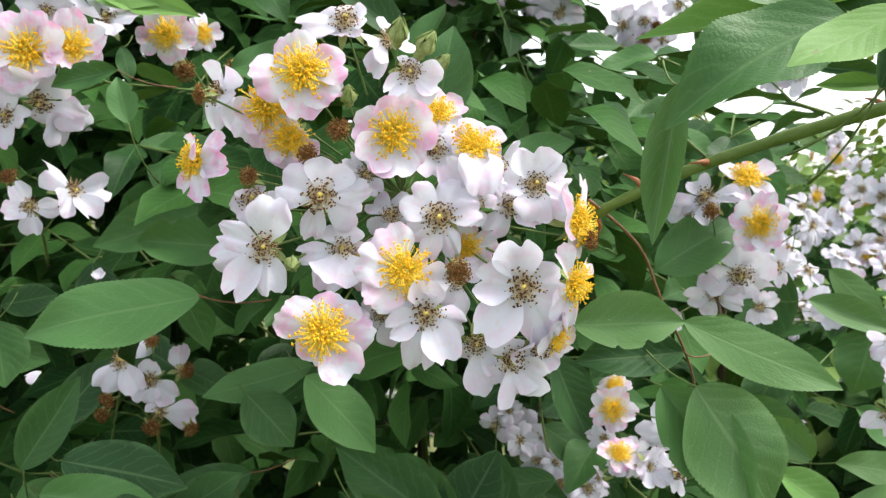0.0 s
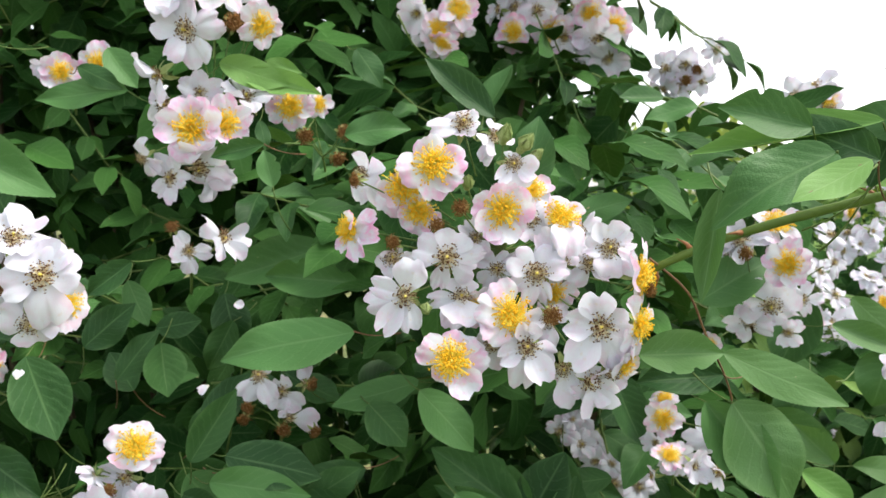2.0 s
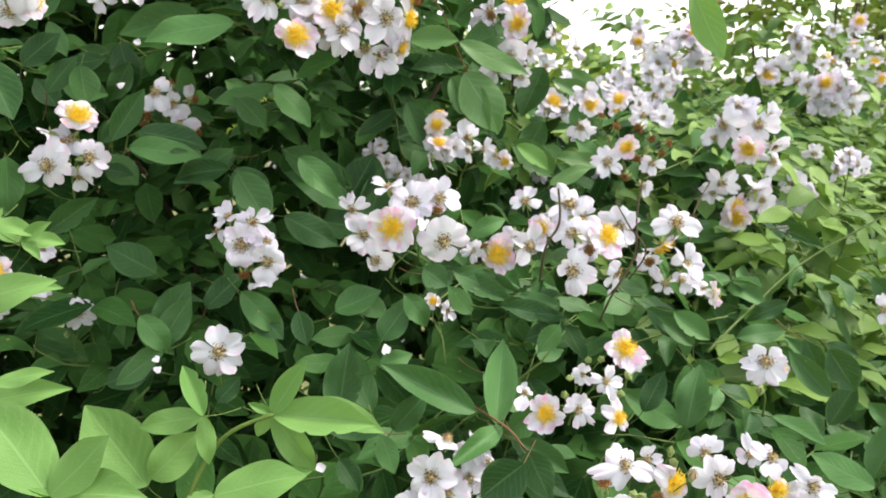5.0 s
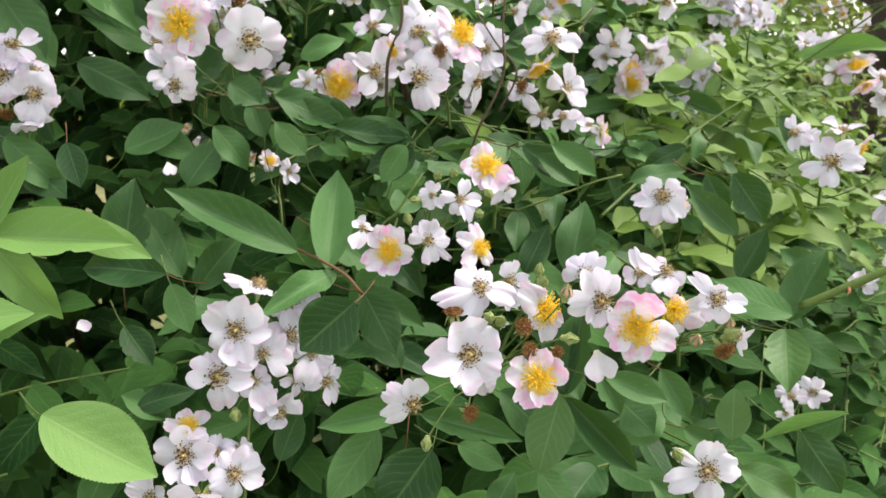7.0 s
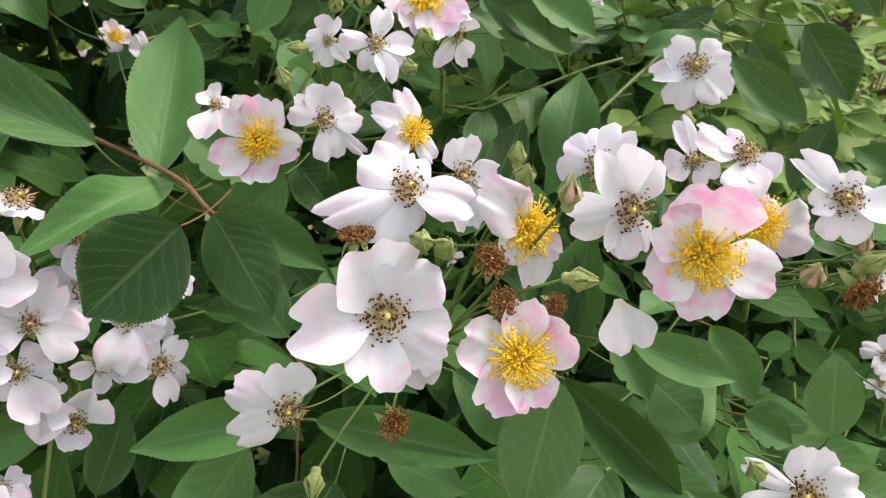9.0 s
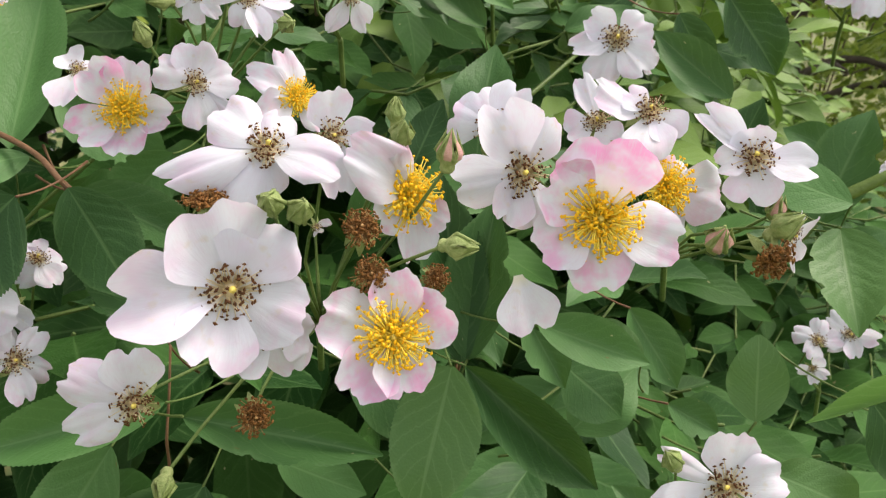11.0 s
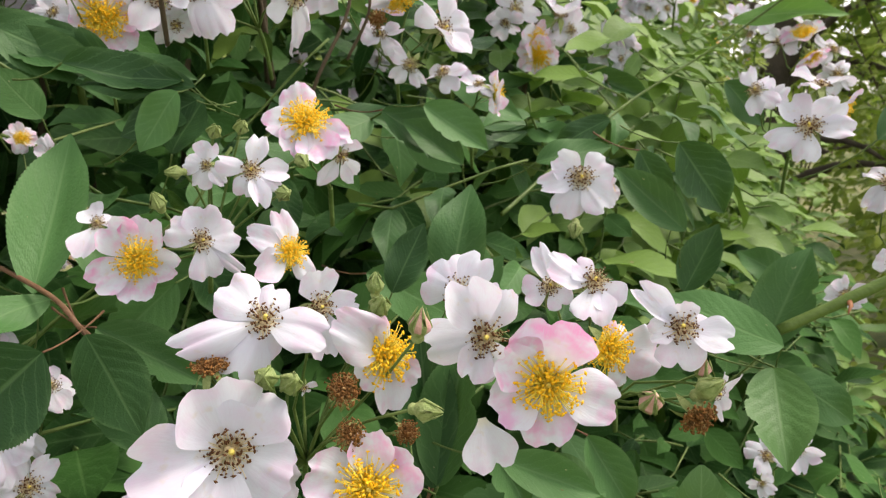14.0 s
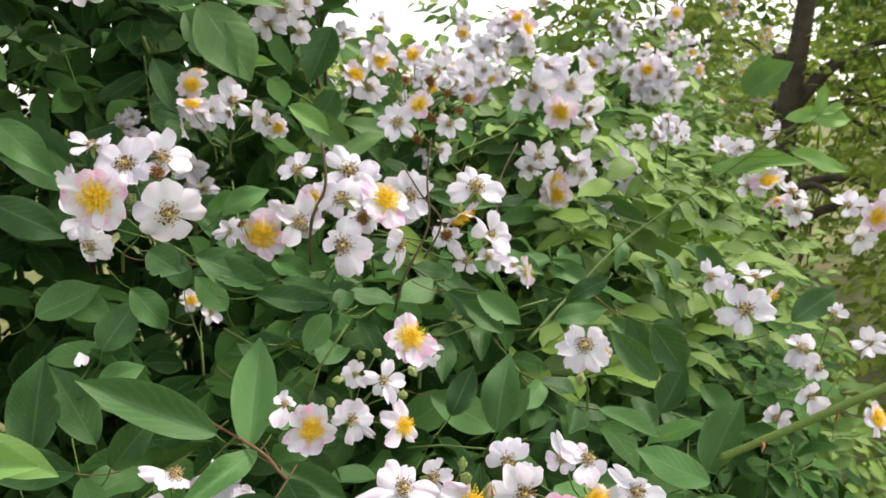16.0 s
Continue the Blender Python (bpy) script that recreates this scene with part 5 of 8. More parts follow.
t = Truss("small creamy roses far inside the bush", 0.069, 0.533, 1.185)
t.bloom("w", 0.0621, 0.4891, 1.2556, -22, 12, 0.0352)
t.bloom("w", 0.0834, 0.4889, 1.2417, -14, 15, 0.0352)
t.bloom("w", 0.0939, 0.4877, 1.2217, 29, 23, 0.0319)
t.bloom("w", 0.0158, 0.4345, 1.2291, 5, 31, 0.0390)
t.bloom("w", 0.0367, 0.4852, 1.2236, -16, 38, 0.0282)
t.bloom("w", 0.0515, 0.5091, 1.2604, -10, 28, 0.0242)
t.bloom("w", 0.0811, 0.5069, 1.2174, 2, 6, 0.0290)
t.stalks()
t = Truss("pink roses with yellow stamens beyond the cane", 0.171, 0.459, 1.338)
t.bloom("p", 0.1564, 0.3811, 1.3928, -11, 4, 0.0290)
t.bloom("q", 0.1571, 0.4022, 1.4148, -23, 37, 0.0297)
t.bloom("w", 0.1367, 0.4021, 1.4057, -26, 22, 0.0330)
t.bloom("w", 0.1539, 0.3998, 1.3669, -18, -39, 0.0363)
t.bloom("w", 0.1721, 0.3997, 1.3703, -10, -3, 0.0231)
t.bloom("w", 0.2039, 0.4300, 1.3892, -4, 18, 0.0193)
t.spent(0.1322, 0.3819, 1.3996, -24, 3, 0.0082)
t.bloom("w", 0.1443, 0.4095, 1.3554, -43, -21, 0.0270)
t.bloom("w", 0.1679, 0.4087, 1.3488, -27, -17, 0.0202)
t.bloom("w", 0.1324, 0.4117, 1.3957, -48, -13, 0.0236)
t.bloom("q", 0.1178, 0.3993, 1.3437, 5, 14, 0.0132)
t.stalks()
t = Truss("high hanging cluster of pink roses", -0.052, 0.650, 1.550)
t.bloom("q", -0.0518, 0.5981, 1.5709, -1, -10, 0.0409)
t.bloom("p", -0.0343, 0.5993, 1.5888, 11, -11, 0.0387)
t.bloom("w", -0.0684, 0.6091, 1.5894, 2, -28, 0.0416)
t.bloom("p", -0.0473, 0.5975, 1.5604, 1, -39, 0.0318)
t.bloom("w", -0.0609, 0.5976, 1.5642, 18, -49, 0.0273)
t.bloom("w", -0.0316, 0.6083, 1.5705, 29, -19, 0.0277)
t.stalks()
t = Truss("high hanging cluster of pink roses", 0.073, 0.783, 1.577)
t.bloom("p", 0.0204, 0.7194, 1.5929, -12, -19, 0.0405)
t.bloom("w", 0.0432, 0.7209, 1.6142, 13, 1, 0.0459)
t.bloom("p", 0.0565, 0.7199, 1.5952, -11, -17, 0.0432)
t.bloom("p", 0.0945, 0.7211, 1.6109, 0, -8, 0.0459)
t.bloom("w", 0.0699, 0.7195, 1.5870, 2, -47, 0.0432)
t.bloom("w", 0.1023, 0.7196, 1.5839, 16, -18, 0.0459)
t.bloom("w", 0.1128, 0.7185, 1.5649, -2, -31, 0.0405)
t.bloom("w", 0.0822, 0.7313, 1.6161, -10, -17, 0.0437)
t.bloom("w", 0.0221, 0.7310, 1.6196, -1, -14, 0.0437)
t.bloom("w", 0.0872, 0.7288, 1.5724, -18, -54, 0.0383)
t.bloom("p", 0.1203, 0.7306, 1.5993, 27, -5, 0.0383)
t.bloom("w", 0.0604, 0.7315, 1.6219, -7, 28, 0.0383)
t.bloom("w", 0.0057, 0.7308, 1.6170, -40, -15, 0.0383)
t.stalks()
t = Truss("pale cluster against the white sky", 0.213, 0.804, 1.522)
t.bloom("w", 0.1765, 0.7490, 1.5583, -36, -16, 0.0421)
t.bloom("w", 0.1962, 0.7495, 1.5637, -11, -13, 0.0421)
t.bloom("w", 0.1875, 0.7479, 1.5386, -34, -15, 0.0365)
t.bloom("w", 0.2101, 0.7486, 1.5467, -10, -14, 0.0365)
t.bloom("w", 0.1735, 0.7478, 1.5387, -43, -34, 0.0337)
t.bloom("w", 0.2272, 0.7506, 1.5773, 16, 9, 0.0309)
t.bloom("w", 0.2153, 0.7465, 1.5102, 25, -50, 0.0337)
t.spent(0.1934, 0.7384, 1.5454, -10, -15, 0.0111)
t.spent(0.2046, 0.7391, 1.5564, -20, -15, 0.0111)
t.stalks()
t = Truss("pale cluster against the white sky", 0.349, 0.804, 1.495)
t.bloom("w", 0.3068, 0.7480, 1.5299, -30, -11, 0.0431)
t.bloom("w", 0.3253, 0.7502, 1.5390, -28, 31, 0.0431)
t.bloom("w", 0.3406, 0.7491, 1.5143, -4, 10, 0.0400)
t.bloom("q", 0.3375, 0.7500, 1.5266, -7, -8, 0.0369)
t.bloom("w", 0.3191, 0.7475, 1.5145, -14, -38, 0.0338)
t.stalks()
t = Truss("far cluster against the sky above the bush", 0.699, 1.165, 1.393)
t.bloom("w", 0.6400, 1.0952, 1.4066, -45, 14, 0.0493)
t.bloom("w", 0.6781, 1.0840, 1.4154, -19, -28, 0.0542)
t.bloom("w", 0.6661, 1.0928, 1.4400, -66, 46, 0.0493)
t.bloom("q", 0.6979, 1.0799, 1.4295, 7, 9, 0.0444)
t.bloom("w", 0.6203, 1.0993, 1.3924, -67, 14, 0.0444)
t.bloom("w", 0.6905, 1.0758, 1.3956, -11, -48, 0.0444)
t.bloom("p", 0.6855, 1.0880, 1.4492, -45, 29, 0.0444)
t.bloom("w", 0.6602, 1.1158, 1.4376, 24, 3, 0.0450)
t.stalks()
t = Truss("far round cluster of pale pink roses", 0.978, 1.106, 1.311)
t.bloom("w", 0.9169, 1.0427, 1.3395, -59, 18, 0.0491)
t.bloom("w", 0.9467, 1.0344, 1.3489, -58, 16, 0.0491)
t.bloom("w", 0.9749, 1.0227, 1.3381, -32, -38, 0.0470)
t.bloom("w", 0.9335, 1.0419, 1.3643, -37, 20, 0.0450)
t.bloom("w", 0.9627, 1.0324, 1.3666, 24, 45, 0.0450)
t.bloom("p", 0.9222, 1.0339, 1.3589, -51, 22, 0.0406)
t.bloom("w", 0.9396, 1.0314, 1.3208, -53, -5, 0.0450)
t.bloom("w", 0.9685, 1.0210, 1.3181, -15, -11, 0.0409)
t.bloom("w", 0.8988, 1.0520, 1.3551, -77, 18, 0.0409)
t.bloom("w", 0.8915, 1.0776, 1.3636, -49, 32, 0.0415)
t.bloom("w", 0.9213, 1.0482, 1.3196, -75, 2, 0.0412)
t.stalks()
t = Truss("far cluster of pale roses", 0.901, 1.156, 1.374)
t.bloom("w", 0.8348, 1.0920, 1.3827, 5, 5, 0.0464)
t.bloom("q", 0.8389, 1.0886, 1.3724, -63, 38, 0.0412)
t.bloom("w", 0.8547, 1.0861, 1.3873, -15, -13, 0.0464)
t.bloom("w", 0.8189, 1.0946, 1.3678, -28, 22, 0.0412)
t.bloom("w", 0.8920, 1.0811, 1.4270, -62, 3, 0.0516)
t.bloom("w", 0.9078, 1.0785, 1.4419, -2, 55, 0.0464)
t.bloom("w", 0.8840, 1.0878, 1.4475, -76, 8, 0.0464)
t.stalks()
t = Truss("white roses in the back of the bush", 0.539, 0.444, 1.228)
t.bloom("w", 0.4993, 0.3979, 1.2694, -22, 17, 0.0255)
t.bloom("w", 0.5111, 0.3933, 1.2666, 18, 17, 0.0266)
t.bloom("w", 0.5057, 0.3972, 1.2768, -21, 35, 0.0230)
t.bloom("w", 0.4936, 0.3979, 1.2594, -68, 14, 0.0230)
t.bloom("w", 0.5153, 0.3901, 1.2574, -25, -55, 0.0204)
t.stalks()
t = Truss("white roses in the back of the bush", 0.698, 0.523, 1.205)
t.bloom("w", 0.6426, 0.4883, 1.2440, -17, 23, 0.0303)
t.bloom("w", 0.6626, 0.4813, 1.2436, -25, -27, 0.0315)
t.bloom("w", 0.6837, 0.4522, 1.2589, -9, -14, 0.0279)
t.bloom("w", 0.6530, 0.4822, 1.2306, -11, -47, 0.0243)
t.stalks()
t = Truss("white roses in the back of the bush", 0.612, 0.621, 1.183)
t.bloom("w", 0.5378, 0.5318, 1.2293, -50, -27, 0.0380)
t.bloom("w", 0.5522, 0.5265, 1.2277, -60, -1, 0.0307)
t.bloom("w", 0.5310, 0.5316, 1.2161, -32, -11, 0.0276)
t.bloom("w", 0.5450, 0.5256, 1.2098, -49, 24, 0.0276)
t.bloom("w", 0.6367, 0.5998, 1.2002, -8, 53, 0.0274)
t.bloom("w", 0.6802, 0.7030, 1.2550, -47, -22, 0.0302)
t.stalks()
t = Truss("pink and white roses in the back of the bush", 0.457, 0.499, 1.177)
t.bloom("q", 0.4093, 0.4384, 1.2182, 18, -14, 0.0346)
t.bloom("w", 0.4299, 0.4359, 1.2369, 23, 59, 0.0346)
t.bloom("w", 0.3974, 0.4472, 1.2429, -14, 22, 0.0346)
t.bloom("p", 0.4108, 0.4359, 1.2084, -36, -19, 0.0296)
t.bloom("w", 0.4361, 0.4319, 1.2270, -45, -4, 0.0296)
t.bloom("w", 0.3895, 0.4477, 1.2335, -42, -15, 0.0247)
t.bloom("w", 0.4871, 0.4617, 1.1893, 55, 50, 0.0318)
t.bloom("w", 0.4772, 0.4653, 1.1923, -47, 17, 0.0265)
t.stalks()
t = Truss("small roses low in the leaves", 0.286, 0.280, 1.141)
t.bloom("q", 0.2803, 0.2398, 1.1800, 63, 8, 0.0221)
t.bloom("w", 0.2584, 0.2492, 1.1896, -34, 46, 0.0221, 4)
t.bloom("w", 0.2737, 0.2428, 1.1838, -20, 33, 0.0166)
t.stalks()
t = Truss("single white rose deep among dark leaves", -0.097, 0.261, 1.110)
t.bloom("w", -0.0940, 0.2323, 1.1544, 8, 16, 0.0386, ((95, 1, 0.85, 3), (20, 1, 0.85, 3), (310, 0.95, 0.85, 3), (250, 0.9, 0.85, 3), (180, 1, 0.85, 3)))
t.stalks()
t = Truss("single white rose deep among dark leaves", -0.222, 0.354, 1.111)
t.bloom("w", -0.2093, 0.3264, 1.1617, 22, 2, 0.0293)
t.bud(-0.2190, 0.3249, 1.1451, 14, -30, 0.0053)
t.stalks()
t = Truss("faded pink roses behind the creeper", -0.289, 0.377, 1.148)
t.bloom("p", -0.3131, 0.3409, 1.1920, 16, 13, 0.0277)
t.bloom("p", -0.2715, 0.3408, 1.1946, 33, 9, 0.0268)
t.bloom("w", -0.2735, 0.3372, 1.1680, 28, 5, 0.0268)
t.bloom("w", -0.2423, 0.3383, 1.1794, 41, 14, 0.0246)
t.bloom("w", -0.2380, 0.3425, 1.2105, 27, 21, 0.0224)
t.bloom("w", -0.2942, 0.3477, 1.2432, 30, 41, 0.0313)
t.bloom("w", -0.3048, 0.3372, 1.1655, 21, -4, 0.0224)
t.stalks()
t = Truss("full white roses at the outer edge of the bush", -0.386, 0.261, 1.222)
t.bloom("w", -0.3664, 0.2197, 1.3456, 20, 15, 0.0296)
t.bloom("w", -0.3547, 0.2134, 1.3291, 30, -15, 0.0275, 4)
t.bloom("w", -0.3689, 0.2159, 1.3127, 10, 0, 0.0278)
t.bloom("w", -0.3541, 0.2043, 1.2487, 20, 10, 0.0275)
t.bloom("w", -0.3368, 0.2047, 1.2453, 40, 0, 0.0241, 4)
t.bloom("w", -0.3503, 0.2004, 1.2128, 20, 20, 0.0275)
t.bloom("w", -0.3697, 0.2083, 1.2453, 0, 15, 0.0278)
t.bloom("w", -0.3446, 0.2082, 1.2350, 30, 25, 0.0261)
t.bloom("w", -0.3588, 0.2232, 1.3397, 48, 17, 0.0380)
t.bloom("w", -0.3707, 0.2178, 1.2963, -5, -15, 0.0350)
t.bloom("w", -0.3733, 0.2311, 1.3260, 26, 10, 0.0298)
t.bloom("w", -0.3528, 0.2136, 1.2511, 34, 31, 0.0321)
t.bloom("w", -0.3491, 0.2108, 1.2251, 1, 38, 0.0350)
t.bloom("w", -0.3682, 0.2075, 1.2024, 14, 20, 0.0321)
t.bloom("w", -0.3441, 0.2237, 1.2481, 43, 14, 0.0238)
t.bloom("w", -0.3727, 0.2236, 1.2586, 39, 53, 0.0268)
t.stalks()
t = Truss("white roses behind the single blossom", 0.072, 0.195, 1.036)
t.bloom("w", 0.0759, 0.1487, 1.0796, -32, -11, 0.0248)
t.bloom("w", 0.0802, 0.1345, 1.0695, 16, 22, 0.0232)
t.bloom("w", 0.0851, 0.1695, 1.0877, 29, 50, 0.0203)
t.bloom("w", 0.0770, 0.1723, 1.0862, -5, 38, 0.0203)
t.stalks()
t = Truss("faded roses low under the leaves", 0.382, 0.155, 0.975)
t.bloom("w", 0.3539, 0.1316, 1.0272, -24, 32, 0.0199)
t.bloom("w", 0.3665, 0.1272, 1.0290, -46, 19, 0.0221)
t.bloom("w", 0.3458, 0.1247, 1.0198, -36, -4, 0.0133)
t.stalks()
t = Truss("pale roses on the shaded side", 0.073, 0.269, 1.125)
t.bloom("q", 0.0703, 0.3144, 1.1632, -14, 10, 0.0167)
t.bloom("w", 0.0818, 0.3099, 1.1557, 16, -20, 0.0195)
t.stalks()
t = Truss("white roses half behind leaves", 0.031, 0.276, 1.193)
t.bloom("w", 0.0168, 0.2384, 1.2157, -11, -23, 0.0282)
t.bloom("w", 0.0513, 0.2333, 1.2336, 32, 30, 0.0282)
t.stalks()
t = Truss("far white and pale pink roses in bright light", 0.505, 1.052, 1.334)
t.bloom("w", 0.4865, 0.9784, 1.3596, -10, 17, 0.0358)
t.bloom("w", 0.4642, 0.9784, 1.3521, -2, 12, 0.0343)
t.bloom("w", 0.5013, 0.9790, 1.3783, 10, 17, 0.0328)
t.bloom("w", 0.4530, 0.9778, 1.3372, 5, -8, 0.0298)
t.stalks()
t = Truss("far white and pale pink roses in bright light", 0.632, 1.145, 1.278)
t.bloom("w", 0.5758, 1.0751, 1.3285, -45, 24, 0.0392)
t.bloom("w", 0.6043, 1.0748, 1.3327, -3, 42, 0.0392)
t.bloom("p", 0.5880, 1.0740, 1.3122, -25, 2, 0.0326)
t.bloom("w", 0.6166, 1.0735, 1.3123, -31, 0, 0.0375)
t.bloom("w", 0.5677, 1.0738, 1.2999, 3, 14, 0.0326)
t.bloom("q", 0.6247, 1.0750, 1.3449, -14, 18, 0.0359)
t.stalks()
t = Truss("far white and pale pink roses in bright light", 0.722, 1.243, 1.375)
t.bloom("q", 0.6873, 1.1725, 1.3951, -27, -10, 0.0354)
t.bloom("w", 0.7138, 1.1727, 1.4084, -35, 20, 0.0407)
t.stalks()
t = Truss("far white roses in the lower leaves", 0.373, 0.853, 1.175)
t.bloom("w", 0.3023, 0.7816, 1.2209, -37, 3, 0.0274)
t.bloom("w", 0.3081, 0.7861, 1.3119, -1, -4, 0.0365)
t.bloom("w", 0.3569, 0.7828, 1.2667, 3, 6, 0.0213)
t.bloom("w", 0.3541, 0.7785, 1.1786, -4, 43, 0.0334)
t.bloom("w", 0.3934, 0.7800, 1.2242, -15, -1, 0.0274)
t.bloom("w", 0.3450, 0.7780, 1.1665, -14, 15, 0.0274)
t.stalks()
t = Truss("white roses low by the shoots", 0.054, 0.500, 1.214)
t.bloom("w", 0.0322, 0.4442, 1.2765, -25, 26, 0.0254)
t.bloom("w", 0.0467, 0.4435, 1.2675, 3, 13, 0.0254)
t.bloom("w", 0.0558, 0.4427, 1.2566, -2, -8, 0.0218)
t.bloom("w", 0.0667, 0.4424, 1.2549, -16, 34, 0.0200)
t.bloom("w", 0.0412, 0.4444, 1.2838, 22, 25, 0.0182)
t.stalks()
fallen_petal(0.2002, 0.0812, 1.0904, -27, 25, 0.0155, -78)
fallen_petal(-0.2493, 0.2976, 1.3480, 27, 24, 0.0054)
fallen_petal(-0.1656, 0.3817, 1.3736, 8, 23, 0.0056)
fallen_petal(-0.1335, 0.2352, 1.1449, 13, 46, 0.0058)
fallen_petal(-0.1347, 0.2323, 1.1487, 8, 41, 0.0056)
fallen_petal(0.0138, 0.1516, 1.1804, 25, 24, 0.0068)
fallen_petal(-0.1645, 0.3845, 1.3745, 21, 45, 0.0064)
fallen_petal(-0.1618, 0.3210, 1.3389, 25, 57, 0.0066)
fallen_petal(-0.0302, 0.1321, 1.1098, 40, 43, 0.0063)
t = Truss("pale roses in bright light beyond the cane", 0.7779, 1.5644, 1.3370)
t.bloom("q", 0.7198, 1.5022, 1.3855, 2, 14, 0.0429)
t.bloom("w", 0.7657, 1.4519, 1.3978, -40, 10, 0.0384)
t.bloom("w", 0.7785, 1.4623, 1.4053, 19, -1, 0.0439)
t.stalks()
t = Truss("pale roses in bright light beyond the cane", 0.9858, 1.7756, 1.3816)
t.bloom("w", 1.0075, 1.7200, 1.4695, -44, 0, 0.0411)
t.bloom("w", 1.0239, 1.6799, 1.4662, -21, 0, 0.0419)
t.bloom("w", 0.9849, 1.6702, 1.4953, 28, -18, 0.0423)
t.stalks()
t = Truss("pale roses in bright light beyond the cane", 0.6492, 1.3647, 1.2529)
t.bloom("w", 0.6132, 1.2829, 1.3580, -41, 28, 0.0426)
t.bloom("w", 0.6398, 1.3103, 1.3291, -33, 13, 0.0393)
t.bloom("w", 0.6500, 1.2938, 1.3547, -25, 0, 0.0378)
t.bloom("w", 0.6508, 1.2930, 1.3436, -37, -16, 0.0441)
t.bloom("w", 0.5960, 1.2648, 1.3281, -22, -3, 0.0415)
t.bloom("w", 0.6932, 1.2880, 1.4015, -23, -6, 0.0441)
t.bloom("w", 0.6155, 1.3077, 1.3290, -41, 8, 0.0376)
t.stalks()
t = Truss("pale roses in bright light beyond the cane", 0.427, 0.803, 1.293)
t.bloom("w", 0.4280, 0.7510, 1.3303, 18, 43, 0.0307)
t.bloom("w", 0.3820, 0.7532, 1.3442, -12, 38, 0.0287)
t.bloom("w", 0.4293, 0.7402, 1.3227, 19, -8, 0.0310)
t.bloom("w", 0.3899, 0.7539, 1.3400, 12, 30, 0.0322)
t.bloom("q", 0.3986, 0.7484, 1.3162, 3, 34, 0.0296)
t.stalks()
t = Truss("pale roses in bright light beyond the cane", 0.554, 0.972, 1.324)
t.bloom("w", 0.5794, 0.9387, 1.3716, 1, 17, 0.0281)
t.bloom("w", 0.5284, 0.9287, 1.3702, -26, 12, 0.0320)
t.bloom("w", 0.5227, 0.9406, 1.3286, -38, 43, 0.0292)
t.bloom("w", 0.5502, 0.9280, 1.3512, -25, 15, 0.0332)
t.stalks()
t = Truss("pale roses in bright light beyond the cane", 0.336, 0.745, 1.282)
t.bloom("w", 0.3153, 0.6832, 1.3914, -14, 22, 0.0293)
t.bloom("w", 0.3137, 0.6778, 1.3086, 28, -9, 0.0334)
t.bloom("w", 0.3035, 0.6858, 1.3164, -49, 6, 0.0297)
t.bloom("w", 0.3171, 0.7090, 1.3371, 27, 15, 0.0298)
t.bloom("w", 0.3187, 0.7136, 1.3531, 26, 33, 0.0305)
t.bloom("w", 0.3383, 0.6903, 1.3087, -37, 4, 0.0309)
t.stalks()
t = Truss("pale roses in bright light beyond the cane", 0.8752, 1.6865, 1.2677)
t.bloom("q", 0.8642, 1.5776, 1.3656, -49, -12, 0.0408)
t.bloom("w", 0.8444, 1.6137, 1.3397, -19, 8, 0.0382)
t.bloom("w", 0.8211, 1.5938, 1.3507, -10, -1, 0.0402)
t.bloom("w", 0.8950, 1.5999, 1.3799, -46, -11, 0.0395)
t.stalks()
t = Truss("pale roses in bright light beyond the cane", 0.267, 0.649, 1.293)
t.bloom("w", 0.2290, 0.5891, 1.3459, 12, -4, 0.0296)
t.bloom("w", 0.2913, 0.5787, 1.3178, -25, 14, 0.0300)
t.bloom("w", 0.2490, 0.5973, 1.3646, 4, 32, 0.0288)
t.bloom("w", 0.2854, 0.6053, 1.3445, 21, 15, 0.0281)
t.bloom("q", 0.2618, 0.6017, 1.3250, 26, 22, 0.0332)
t.stalks()
cane("CANE", "thick green arching rose cane with red thorns", [(0.0450, 0.2670, 1.3980), (0.0570, 0.2600, 1.4060), (0.0760, 0.2490, 1.4160), (0.0980, 0.2340, 1.4250), (0.1230, 0.2200, 1.4330), (0.1460, 0.2110, 1.4380), (0.1860, 0.2010, 1.4360)], 0.0017, 0.002)
cane("CANE", "thin green rose cane reaching over the leaves", [(0.3140, 0.3017, 1.1114), (0.3858, 0.3475, 1.1409), (0.4510, 0.3746, 1.1732), (0.5393, 0.3749, 1.2195), (0.6229, 0.3345, 1.2863)], 0.0013, 0.0008)
cane("CANE_OLD", "thin bare brown twig among fading flowers", [(0.2106, 0.2270, 1.2702), (0.2069, 0.2243, 1.2461), (0.2064, 0.2236, 1.2161), (0.1910, 0.2283, 1.1829), (0.1941, 0.2554, 1.1572)], 0.0006, 0.0009)
cane("CANE_OLD", "thin bare brown twig among fading flowers", [(0.1962, 0.2396, 1.2541), (0.2042, 0.2285, 1.2361), (0.2164, 0.2263, 1.2183), (0.2080, 0.2357, 1.1952)], 0.0005, 0.0007)
cane("CANE_OLD", "thin bare brown twig among fading flowers", [(0.1379, 0.1989, 1.2698), (0.1381, 0.1951, 1.2468), (0.1317, 0.2045, 1.2268), (0.1335, 0.2207, 1.1999)], 0.0008, 0.001)
cane("CANE_OLD", "thin bare brown twig among fading flowers", [(0.2994, 0.2908, 1.2631), (0.2815, 0.2815, 1.2378), (0.2717, 0.2680, 1.2065)], 0.0006, 0.0008)
cane("CANE", "thin pale green shoot with young leaves", [(0.6497, 0.4058, 1.2533), (0.6645, 0.3917, 1.2695), (0.6718, 0.3861, 1.2837)], 0.0012, 0.0008)
